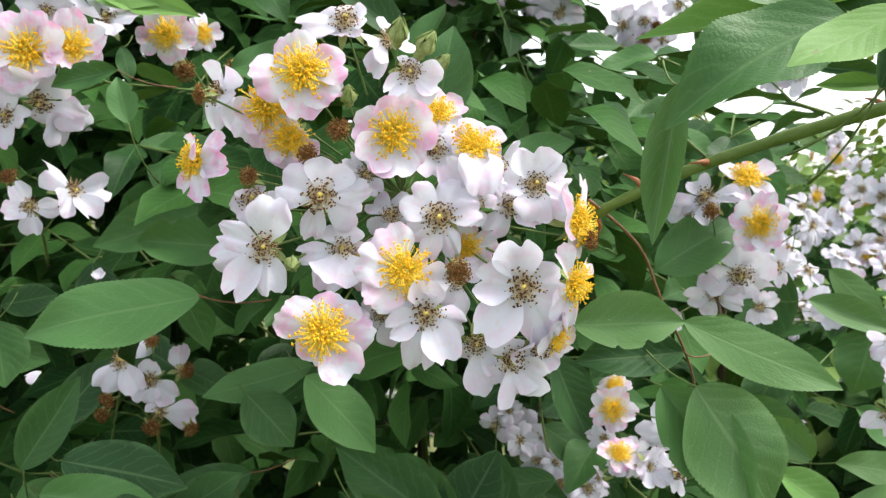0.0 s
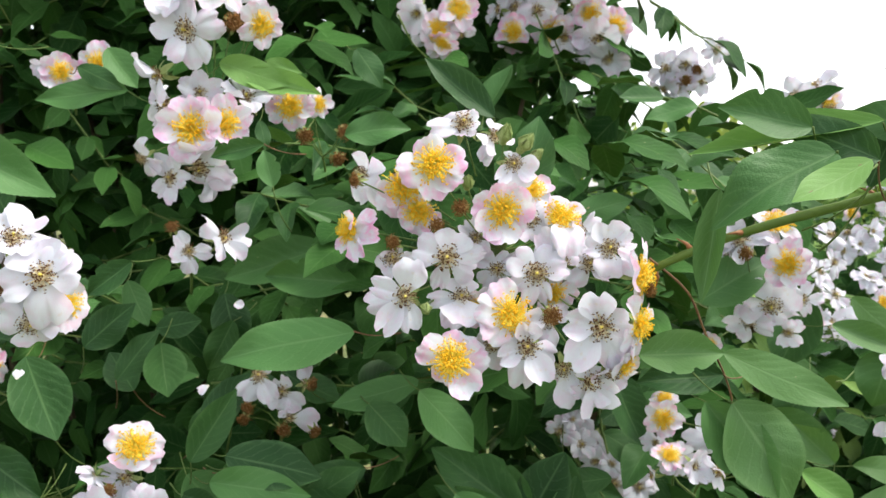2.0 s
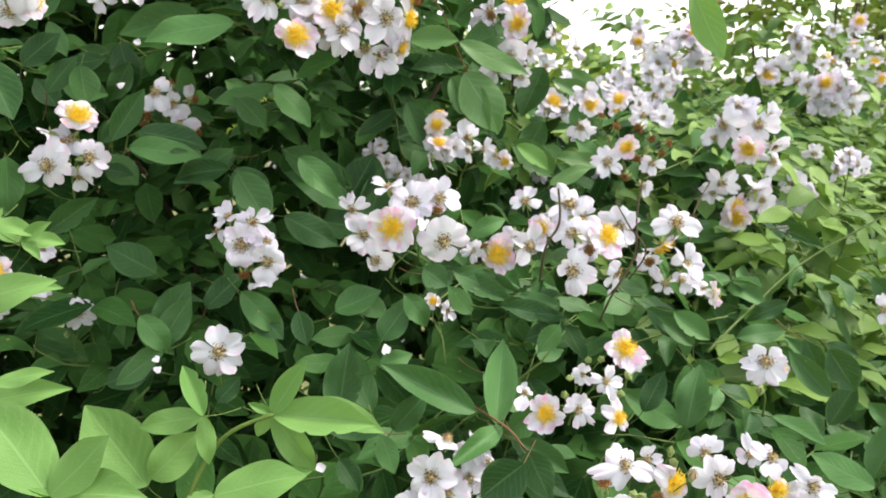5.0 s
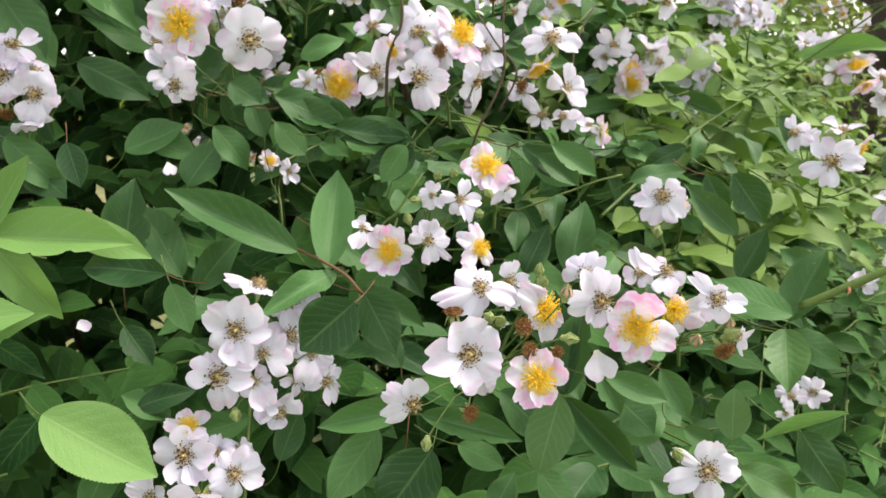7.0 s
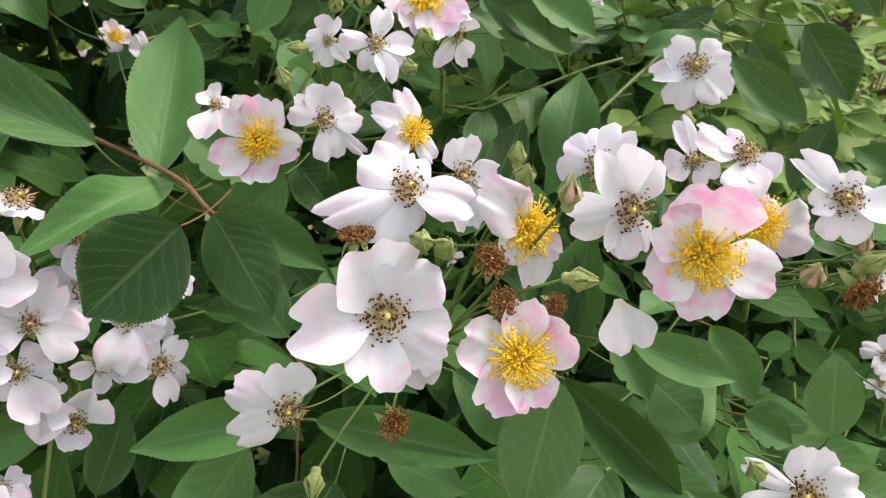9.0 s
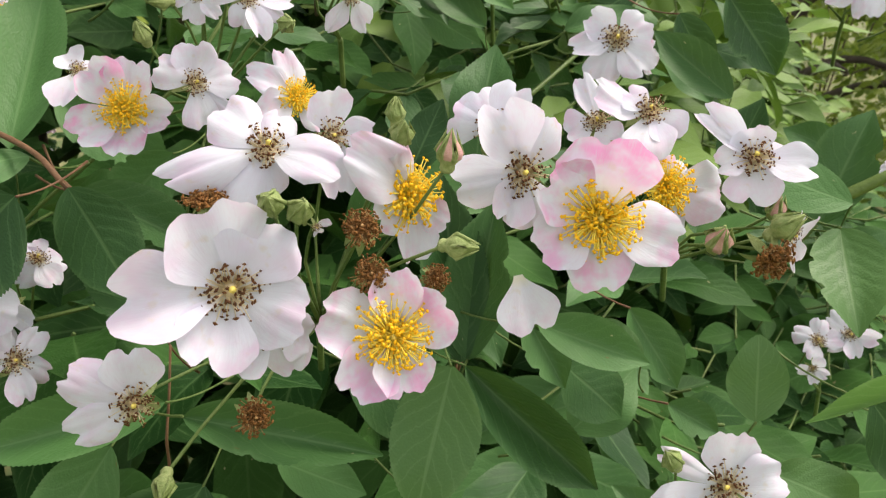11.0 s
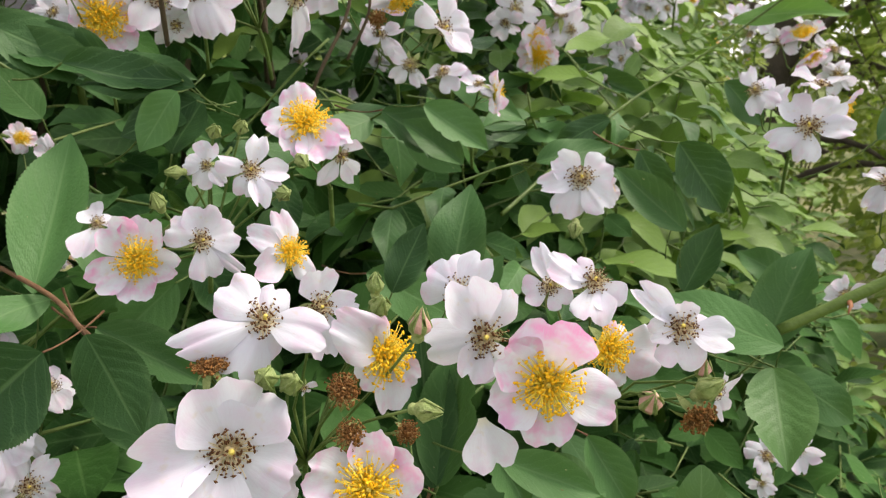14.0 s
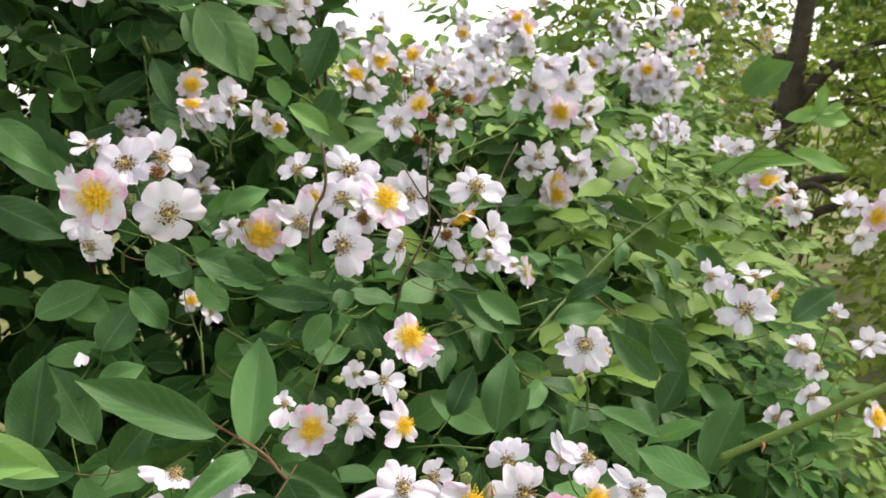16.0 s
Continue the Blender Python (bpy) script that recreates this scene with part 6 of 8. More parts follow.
cane("CANE", "green rose cane low among the leaves", [(0.3452, 0.1202, 1.0860), (0.3797, 0.1010, 1.1068), (0.4228, 0.0783, 1.1328), (0.4920, 0.0572, 1.1587)], 0.0022, 0.0026)
cane("CANE_RED", "reddish brown shoot with drooping leaves", [(0.0493, 0.2591, 1.4080), (0.0678, 0.2677, 1.3923), (0.0783, 0.2766, 1.3726), (0.0920, 0.2855, 1.3458), (0.0975, 0.2936, 1.3230)], 0.00055, 0.00045)
cane("CANE_RED", "reddish brown shoot between the leaves", [(0.1185, 0.1122, 1.0751), (0.1166, 0.1092, 1.0631), (0.1146, 0.1072, 1.0521), (0.1140, 0.1101, 1.0411), (0.1103, 0.1111, 1.0210)], 0.00032, 0.0004)
cane("CANE_RED", "reddish brown shoot between the leaves", [(0.2030, 0.1180, 1.0704), (0.1960, 0.1132, 1.0554), (0.1942, 0.1132, 1.0413), (0.1928, 0.1170, 1.0173)], 0.00035, 0.0004)
cane("CANE_RED", "reddish brown shoot between the leaves", [(0.0676, 0.1693, 1.1337), (0.0905, 0.1441, 1.1233), (0.0993, 0.1346, 1.1135), (0.1126, 0.1480, 1.0939)], 0.0007, 0.0009)
cane("CANE", "thin pale green shoot of the creeper", [(-0.0520, 0.0950, 1.1620), (-0.0780, 0.0980, 1.1500), (-0.0950, 0.0960, 1.1250), (-0.1040, 0.0910, 1.0950)], 0.0011, 0.0014)
cane("CANE", "thin pale green shoot of the creeper", [(-0.2210, 0.0960, 1.2530), (-0.2280, 0.0930, 1.2300), (-0.2230, 0.0880, 1.1980), (-0.2220, 0.0830, 1.1610)], 0.001, 0.0014)
cane("CANE", "thin pale green shoot of the creeper", [(-0.2050, 0.0920, 1.2290), (-0.2130, 0.0900, 1.2150), (-0.2230, 0.0920, 1.1940)], 0.0008, 0.001)
cane("CANE", "thin pale green shoot of the creeper", [(-0.2370, 0.0770, 1.2250), (-0.2270, 0.0800, 1.2120), (-0.2230, 0.0880, 1.1980)], 0.0009, 0.001)


# ---- outer leaves and canes ----
leaf("old", (-0.0760, 0.2510, 1.3790), (-0.1360, 0.2500, 1.3690), (0.31, -0.82, 0.48), 0.37)
leaf("old", (-0.1200, 0.4340, 1.4020), (-0.1870, 0.4330, 1.3820), (0.16, -0.88, 0.44), 0.43)
leaf("old", (-0.0000, 0.2960, 1.4350), (0.0060, 0.2980, 1.4730), (-0.16, -0.98, 0.14), 0.56)
leaf("old", (-0.0130, 0.3580, 1.4770), (-0.0500, 0.3590, 1.5100), (0.24, -0.93, 0.27), 0.36)
leaf("old", (-0.1010, 0.4000, 1.4720), (-0.0620, 0.4010, 1.4790), (0.02, -0.95, 0.32), 0.51)
leaf("pale", (0.0426, 0.2486, 1.3688), (0.0776, 0.2477, 1.3693), (-0.32, -0.85, 0.41), 0.53)
leaf("pale", (0.0788, 0.2527, 1.3684), (0.1300, 0.2505, 1.3461), (-0.41, -0.76, 0.50), 0.31)
leaf("pale", (0.0831, 0.2517, 1.3474), (0.1106, 0.2484, 1.3058), (-0.12, -0.78, 0.62), 0.69)
leaf("old", (0.0866, 0.2766, 1.3537), (0.0477, 0.2766, 1.3501), (-0.36, -0.81, 0.47), 0.46)
leaf("old", (0.1106, 0.3988, 1.3691), (0.1551, 0.3994, 1.3978), (-0.24, -0.92, 0.31), 0.53)
leaf("pale", (0.0590, 0.1960, 1.4370), (0.0520, 0.1930, 1.3980), (-0.38, -0.84, 0.40), 0.25)
leaf("young", (0.0857, 0.1478, 1.4447), (0.0612, 0.1411, 1.4332), (0.2, -0.6, 0.75), 0.40)
leaf("young", (0.1117, 0.1929, 1.4584), (0.0497, 0.2028, 1.4493), (0.0, -0.75, 0.65), 0.20)
leaf("old", (0.0860, 0.1870, 1.4570), (0.0550, 0.1870, 1.4640), (-0.09, -0.95, 0.29), 0.51)
leaf("old", (0.1100, 0.1920, 1.4460), (0.0780, 0.1920, 1.4610), (-0.47, -0.81, 0.36), 0.43)
leaf("old", (0.1310, 0.1970, 1.4560), (0.1040, 0.1980, 1.4630), (-0.23, -0.97, 0.09), 0.51)
leaf("young", (0.1160, 0.2060, 1.4380), (0.1360, 0.2070, 1.4500), (-0.61, -0.77, 0.19), 0.51)
leaf("young", (0.1210, 0.2160, 1.4390), (0.1020, 0.2160, 1.4390), (-0.40, -0.86, 0.31), 0.31)
leaf("old", (0.1140, 0.2060, 1.4370), (0.1250, 0.2080, 1.4620), (-0.22, -0.97, 0.13), 0.36)
leaf("old", (0.0580, 0.3886, 1.3252), (0.0755, 0.3855, 1.2844), (0.12, -0.85, 0.51), 0.51)
leaf("old", (0.0260, 0.3420, 1.4230), (0.0600, 0.3430, 1.4330), (-0.36, -0.91, 0.21), 0.43)
leaf("old", (-0.0798, 0.3232, 1.3285), (-0.0595, 0.3208, 1.3068), (0.02, -0.78, 0.62), 0.71)
leaf("old", (-0.0523, 0.3093, 1.3388), (-0.0239, 0.3079, 1.3082), (0.05, -0.78, 0.62), 0.51)
leaf("old", (-0.0540, 0.3350, 1.3370), (-0.1010, 0.3340, 1.3240), (-0.06, -0.83, 0.55), 0.36)
leaf("old", (-0.1530, 0.3150, 1.3040), (-0.1040, 0.3150, 1.2940), (0.35, -0.80, 0.48), 0.51)
leaf("old", (-0.1750, 0.3260, 1.2970), (-0.1500, 0.3290, 1.3350), (0.43, -0.69, 0.58), 0.41)
leaf("old", (-0.2040, 0.3650, 1.3530), (-0.2000, 0.3630, 1.3220), (0.46, -0.71, 0.53), 0.77)
leaf("old", (-0.2290, 0.3610, 1.3320), (-0.2060, 0.3630, 1.3610), (0.25, -0.77, 0.59), 0.46)
leaf("old", (-0.2210, 0.4020, 1.3550), (-0.1920, 0.4020, 1.3600), (0.24, -0.92, 0.31), 0.56)
leaf("old", (-0.2290, 0.3820, 1.3870), (-0.2170, 0.3800, 1.3600), (0.34, -0.84, 0.43), 0.51)
leaf("old", (-0.2430, 0.3530, 1.3530), (-0.2150, 0.3540, 1.3770), (0.26, -0.92, 0.28), 0.56)
leaf("young", (-0.1700, 0.3830, 1.5130), (-0.1310, 0.3830, 1.5010), (0.21, -0.98, 0.06), 0.43)
leaf("young", (-0.1460, 0.3960, 1.5160), (-0.1260, 0.3960, 1.5100), (0.31, -0.95, 0.06), 0.41)
leaf("old", (-0.1370, 0.3490, 1.4640), (-0.1670, 0.3480, 1.4580), (0.48, -0.84, 0.26), 0.39)
leaf("old", (-0.1480, 0.3840, 1.4800), (-0.1440, 0.3830, 1.4630), (0.50, -0.85, 0.15), 0.51)
leaf("old", (-0.1320, 0.3460, 1.4410), (-0.1370, 0.3480, 1.4610), (0.25, -0.95, 0.21), 0.61)
leaf("old", (-0.1030, 0.4730, 1.5360), (-0.0850, 0.4710, 1.5100), (0.31, -0.95, 0.09), 0.61)
leaf("old", (-0.2520, 0.4190, 1.5290), (-0.2330, 0.4170, 1.5040), (0.39, -0.89, 0.24), 0.61)
leaf("old", (-0.2430, 0.3610, 1.5090), (-0.2190, 0.3610, 1.4970), (0.24, -0.97, 0.10), 0.46)
leaf("old", (-0.2920, 0.3030, 1.5140), (-0.3160, 0.2970, 1.4620), (0.24, -0.96, 0.13), 0.43)
leaf("old", (-0.3210, 0.3160, 1.4720), (-0.3390, 0.3110, 1.4320), (0.33, -0.92, 0.23), 0.51)
leaf("old", (-0.2680, 0.3270, 1.5150), (-0.3120, 0.3210, 1.4780), (0.53, -0.81, 0.24), 0.43)
leaf("old", (-0.2990, 0.3090, 1.4680), (-0.2380, 0.3110, 1.4440), (0.39, -0.88, 0.26), 0.45)
leaf("young", (-0.2880, 0.3080, 1.5300), (-0.2560, 0.3090, 1.5220), (0.62, -0.78, 0.07), 0.41)
leaf("young", (-0.2880, 0.3030, 1.5280), (-0.3480, 0.3000, 1.5450), (0.53, -0.79, 0.30), 0.29)
leaf("old", (-0.2220, 0.3780, 1.4970), (-0.2780, 0.3730, 1.4960), (0.25, -0.91, 0.33), 0.33)
leaf("young", (-0.1600, 0.3870, 1.5060), (-0.1130, 0.3900, 1.4970), (0.06, -0.97, 0.23), 0.33)
leaf("old", (-0.2560, 0.3180, 1.3550), (-0.2400, 0.3150, 1.3120), (0.35, -0.74, 0.57), 0.63)
leaf("old", (-0.1580, 0.3300, 1.2920), (-0.1090, 0.3330, 1.2870), (0.18, -0.77, 0.62), 0.46)
leaf("old", (-0.2880, 0.3190, 1.3070), (-0.2520, 0.3190, 1.2790), (0.27, -0.87, 0.40), 0.51)
leaf("old", (-0.3730, 0.3420, 1.2720), (-0.3250, 0.3430, 1.2500), (0.58, -0.64, 0.50), 0.53)
leaf("old", (-0.2730, 0.3410, 1.2680), (-0.3230, 0.3350, 1.2380), (0.28, -0.75, 0.60), 0.51)
leaf("old", (-0.2420, 0.3000, 1.2860), (-0.2430, 0.2960, 1.2470), (0.36, -0.73, 0.59), 0.56)
leaf("old", (-0.1840, 0.3440, 1.2830), (-0.1620, 0.3440, 1.2600), (0.22, -0.73, 0.64), 0.82)
leaf("old", (-0.1180, 0.3380, 1.2690), (-0.0870, 0.3420, 1.2880), (0.35, -0.86, 0.38), 0.51)
leaf("old", (0.0075, 0.3566, 1.2371), (-0.0460, 0.3578, 1.2713), (-0.14, -0.87, 0.47), 0.39)
leaf("old", (0.0244, 0.3794, 1.2186), (0.0358, 0.3846, 1.2678), (-0.03, -0.74, 0.67), 0.51)
leaf("old", (-0.0839, 0.3257, 1.2745), (-0.0654, 0.3235, 1.2387), (-0.00, -0.79, 0.62), 0.77)
leaf("old", (-0.3890, 0.3390, 1.2810), (-0.3540, 0.3450, 1.3180), (0.38, -0.79, 0.47), 0.56)
leaf("old", (-0.3810, 0.4590, 1.3410), (-0.3540, 0.4610, 1.3390), (0.33, -0.80, 0.50), 0.61)
leaf("old", (-0.2080, 0.3400, 1.4020), (-0.2310, 0.3360, 1.3840), (0.13, -0.96, 0.25), 0.51)
leaf("old", (-0.1770, 0.4170, 1.3570), (-0.1940, 0.4130, 1.3240), (0.41, -0.86, 0.30), 0.51)
leaf("old", (-0.1860, 0.3770, 1.3000), (-0.1580, 0.3820, 1.3310), (0.04, -0.91, 0.41), 0.51)
leaf("old", (-0.3780, 0.3500, 1.2810), (-0.3270, 0.3470, 1.2580), (0.27, -0.84, 0.46), 0.51)
leaf("old", (-0.2730, 0.3380, 1.2720), (-0.3190, 0.3360, 1.2530), (0.38, -0.78, 0.49), 0.51)
leaf("old", (-0.2510, 0.3060, 1.2770), (-0.2460, 0.3010, 1.2430), (0.25, -0.85, 0.46), 0.61)
leaf("old", (-0.2980, 0.3280, 1.3010), (-0.2580, 0.3240, 1.2750), (0.28, -0.90, 0.35), 0.51)
leaf("old", (-0.4200, 0.4000, 1.2800), (-0.3850, 0.4050, 1.3170), (0.17, -0.87, 0.46), 0.51)
leaf("old", (-0.2450, 0.3190, 1.3150), (-0.2590, 0.3250, 1.3540), (0.39, -0.90, 0.22), 0.61)
leaf("old", (-0.1630, 0.3380, 1.2870), (-0.1130, 0.3370, 1.2820), (0.14, -0.88, 0.46), 0.49)
leaf("old", (-0.1950, 0.3830, 1.2920), (-0.1670, 0.3860, 1.3180), (0.00, -0.96, 0.28), 0.46)
leaf("old", (-0.0870, 0.3580, 1.2820), (-0.1390, 0.3560, 1.2620), (-0.07, -0.91, 0.42), 0.43)
leaf("old", (-0.0830, 0.3197, 1.2714), (-0.0616, 0.3135, 1.2327), (0.14, -0.85, 0.50), 0.63)
leaf("old", (0.0090, 0.3855, 1.2514), (-0.0472, 0.3917, 1.2796), (0.01, -0.88, 0.48), 0.43)
leaf("old", (0.0289, 0.3947, 1.2788), (0.0205, 0.3884, 1.2276), (-0.09, -0.84, 0.54), 0.56)
leaf("old", (-0.0168, 0.3744, 1.2229), (0.0162, 0.3716, 1.2174), (-0.23, -0.89, 0.39), 0.82)
leaf("old", (-0.0486, 0.3482, 1.2322), (-0.0044, 0.3432, 1.2078), (0.01, -0.94, 0.35), 0.51)
leaf("old", (-0.1470, 0.2940, 1.1510), (-0.1200, 0.2990, 1.1900), (0.14, -0.78, 0.60), 0.56)
leaf("old", (-0.1520, 0.2670, 1.1730), (-0.1310, 0.2630, 1.1460), (0.22, -0.86, 0.46), 0.56)
leaf("old", (-0.1360, 0.2660, 1.1470), (-0.1740, 0.2640, 1.1240), (0.05, -0.76, 0.65), 0.43)
leaf("old", (-0.0800, 0.2694, 1.1880), (-0.0517, 0.2639, 1.1564), (-0.22, -0.80, 0.55), 0.49)
leaf("old", (-0.1520, 0.3400, 1.1890), (-0.1900, 0.3440, 1.2130), (-0.12, -0.84, 0.52), 0.61)
leaf("old", (0.0705, 0.2232, 1.2090), (0.1167, 0.2182, 1.1857), (-0.10, -0.85, 0.51), 0.46)
leaf("old", (0.0979, 0.1855, 1.1916), (0.1360, 0.1815, 1.1836), (-0.36, -0.74, 0.57), 0.37)
leaf("old", (-0.0128, 0.2357, 1.1798), (0.0200, 0.2357, 1.1933), (-0.05, -0.76, 0.64), 0.61)
leaf("old", (0.0358, 0.2263, 1.1925), (0.0541, 0.2230, 1.1687), (-0.17, -0.74, 0.65), 0.56)
leaf("old", (0.0192, 0.2240, 1.1602), (0.0359, 0.2263, 1.1845), (-0.08, -0.79, 0.61), 0.71)
leaf("old", (-0.1100, 0.3030, 1.1680), (-0.0820, 0.3060, 1.1950), (-0.16, -0.90, 0.40), 0.51)
leaf("old", (-0.2730, 0.3380, 1.4280), (-0.2920, 0.3420, 1.4610), (0.16, -0.99, 0.03), 0.61)
leaf("old", (-0.3870, 0.4110, 1.4260), (-0.3580, 0.4040, 1.3790), (0.45, -0.80, 0.39), 0.61)
leaf("old", (-0.2910, 0.3990, 1.3630), (-0.3290, 0.3980, 1.3550), (0.50, -0.80, 0.34), 0.51)
leaf("old", (-0.2360, 0.3540, 1.2220), (-0.1960, 0.3580, 1.2490), (0.34, -0.88, 0.34), 0.41)
leaf("old", (-0.0930, 0.3930, 1.3830), (-0.1570, 0.4060, 1.3880), (0.05, -0.97, 0.23), 0.36)
leaf("old", (-0.1600, 0.3120, 1.2910), (-0.1090, 0.3030, 1.2880), (0.29, -0.87, 0.40), 0.39)
leaf("old", (-0.0900, 0.3250, 1.2740), (-0.1350, 0.3320, 1.2690), (0.20, -0.90, 0.38), 0.41)
leaf("old", (0.0025, 0.3656, 1.2521), (-0.0506, 0.3828, 1.2855), (-0.08, -0.88, 0.48), 0.46)
leaf("old", (0.0043, 0.3847, 1.2363), (0.0296, 0.3877, 1.2807), (-0.07, -0.88, 0.48), 0.61)
leaf("old", (0.1171, 0.1288, 1.0749), (0.0998, 0.1397, 1.1045), (0.02, -0.75, 0.66), 0.51)
leaf("old", (0.2203, 0.2623, 1.0936), (0.2693, 0.2472, 1.0673), (-0.47, -0.68, 0.56), 0.46)
leaf("old", (0.2277, 0.1688, 1.1030), (0.2369, 0.1752, 1.1463), (-0.44, -0.70, 0.56), 0.51)
leaf("old", (0.3270, 0.1612, 1.1577), (0.3453, 0.1513, 1.1282), (-0.58, -0.56, 0.60), 0.61)
leaf("old", (0.2336, 0.2102, 1.1754), (0.2587, 0.2007, 1.1557), (-0.36, -0.75, 0.55), 0.51)
leaf("old", (0.1348, 0.1795, 1.1856), (0.1002, 0.1884, 1.1886), (-0.15, -0.91, 0.40), 0.33)
leaf("old", (0.1136, 0.2182, 1.1936), (0.0727, 0.2292, 1.2061), (-0.23, -0.83, 0.50), 0.41)
leaf("old", (0.0458, 0.2018, 1.2164), (0.0608, 0.1965, 1.2046), (-0.32, -0.75, 0.58), 0.92)
leaf("old", (0.1306, 0.1991, 1.1597), (0.1423, 0.2006, 1.1809), (-0.36, -0.76, 0.54), 0.61)
leaf("old", (-0.0143, 0.1814, 1.1227), (-0.0064, 0.1881, 1.1701), (-0.11, -0.82, 0.57), 0.51)
leaf("old", (0.0211, 0.1764, 1.1123), (0.0426, 0.1675, 1.1400), (0.10, -0.81, 0.57), 0.48)
leaf("old", (-0.1560, 0.2900, 1.1670), (-0.1320, 0.2810, 1.1390), (0.15, -0.91, 0.40), 0.61)
leaf("old", (-0.1850, 0.2930, 1.1140), (-0.1420, 0.2890, 1.1340), (0.06, -0.79, 0.62), 0.51)
leaf("old", (-0.1430, 0.2870, 1.1450), (-0.1190, 0.2890, 1.1800), (0.35, -0.84, 0.42), 0.51)
leaf("old", (-0.0747, 0.2743, 1.1772), (-0.0506, 0.2649, 1.1515), (0.09, -0.91, 0.39), 0.61)
leaf("old", (-0.0990, 0.2550, 1.1090), (-0.0830, 0.2560, 1.1270), (0.16, -0.78, 0.60), 0.61)
leaf("young", (0.1450, 0.0370, 1.3780), (0.1600, 0.0290, 1.3490), (-0.21, -0.98, 0.05), 0.46)
leaf("old", (-0.2580, 0.3310, 1.3500), (-0.2410, 0.3230, 1.3220), (0.04, -0.99, 0.11), 0.61)
leaf("old", (-0.2240, 0.3900, 1.3390), (-0.1880, 0.3820, 1.3300), (-0.01, -0.95, 0.32), 0.61)
leaf("old", (-0.2280, 0.3820, 1.3210), (-0.2450, 0.3890, 1.3430), (0.40, -0.89, 0.21), 0.71)
leaf("old", (-0.1860, 0.4290, 1.3730), (-0.1750, 0.4200, 1.3350), (0.23, -0.93, 0.28), 0.61)
leaf("old", (-0.1850, 0.3390, 1.2740), (-0.1630, 0.3340, 1.2690), (-0.02, -0.86, 0.51), 0.51)
leaf("old", (-0.0833, 0.3408, 1.2596), (-0.0591, 0.3304, 1.2309), (0.12, -0.84, 0.53), 0.71)
leaf("young", (-0.2040, 0.2420, 1.2340), (-0.2330, 0.2490, 1.2400), (0.02, -0.86, 0.51), 0.41)
leaf("old", (-0.0007, 0.2423, 1.1870), (0.0253, 0.2347, 1.1754), (-0.12, -0.80, 0.59), 0.61)
leaf("old", (0.0512, 0.2310, 1.1758), (0.0272, 0.2376, 1.1834), (-0.04, -0.88, 0.47), 0.61)
leaf("old", (0.0863, 0.2361, 1.1733), (0.0702, 0.2434, 1.1932), (0.06, -0.89, 0.46), 0.61)
leaf("old", (-0.1280, 0.3930, 1.3210), (-0.1600, 0.4030, 1.3390), (0.07, -0.90, 0.43), 0.51)
leaf("old", (0.0912, 0.1052, 1.1172), (0.0658, 0.1069, 1.0965), (0.20, -0.87, 0.44), 0.82)
leaf("old", (0.0999, 0.1276, 1.1145), (0.1122, 0.1180, 1.0858), (-0.35, -0.80, 0.48), 0.61)
leaf("old", (0.1014, 0.1536, 1.1096), (0.1323, 0.1400, 1.0904), (0.04, -0.87, 0.50), 0.41)
leaf("old", (0.0106, 0.1448, 1.1234), (0.0179, 0.1370, 1.1007), (-0.08, -0.89, 0.44), 0.56)
leaf("old", (0.0098, 0.1319, 1.1317), (-0.0307, 0.1449, 1.1376), (-0.06, -0.89, 0.45), 0.41)
leaf("young", (-0.0283, 0.1103, 1.1632), (0.0076, 0.0967, 1.1461), (0.10, -0.88, 0.46), 0.35)
leaf("young", (-0.0413, 0.1001, 1.0829), (0.0027, 0.0817, 1.0574), (0.20, -0.78, 0.59), 0.56)
leaf("old", (-0.0148, 0.1684, 1.0982), (-0.0026, 0.1605, 1.0787), (0.14, -0.90, 0.41), 0.61)
leaf("old", (0.1157, 0.0932, 1.0683), (0.0713, 0.1044, 1.0595), (-0.04, -0.85, 0.53), 0.31)
leaf("old", (0.1190, 0.0970, 1.0623), (0.1635, 0.0817, 1.0491), (0.07, -0.87, 0.49), 0.29)
leaf("old", (0.1013, 0.1135, 1.0502), (0.0751, 0.1119, 1.0166), (0.07, -0.74, 0.67), 0.49)
leaf("old", (0.1213, 0.0876, 1.0483), (0.0961, 0.0870, 1.0166), (0.13, -0.82, 0.56), 0.73)
leaf("round", (0.1810, 0.0790, 1.0705), (0.1684, 0.0743, 1.0353), (-0.41, -0.60, 0.68), 0.60)
leaf("bent", (0.1909, 0.0945, 1.0625), (0.2227, 0.0766, 1.0251), (-0.52, -0.67, 0.53), 0.31)
leaf("old", (0.1627, 0.1109, 1.0629), (0.1875, 0.0985, 1.0394), (-0.11, -0.83, 0.54), 0.56)
leaf("round", (0.2736, 0.0762, 1.0360), (0.2764, 0.0802, 1.0610), (-0.41, -0.60, 0.68), 0.67)
leaf("young", (0.3059, 0.0370, 1.0613), (0.2755, 0.0606, 1.0426), (-0.15, -0.40, 0.90), 0.17)
leaf("pale", (0.3064, 0.0829, 1.0885), (0.2916, 0.0602, 1.0647), (-0.50, -0.61, 0.61), 0.58)
leaf("old", (0.3094, 0.0831, 1.0868), (0.3352, 0.0716, 1.0674), (-0.60, -0.62, 0.51), 0.46)
leaf("old", (0.3378, 0.2037, 1.1520), (0.3490, 0.1946, 1.1251), (-0.55, -0.76, 0.36), 0.51)
leaf("old", (0.2073, 0.0848, 1.0748), (0.2350, 0.0743, 1.0624), (-0.18, -0.87, 0.46), 0.41)
leaf("old", (0.2311, 0.1124, 1.0480), (0.2480, 0.1034, 1.0303), (-0.29, -0.74, 0.61), 0.77)
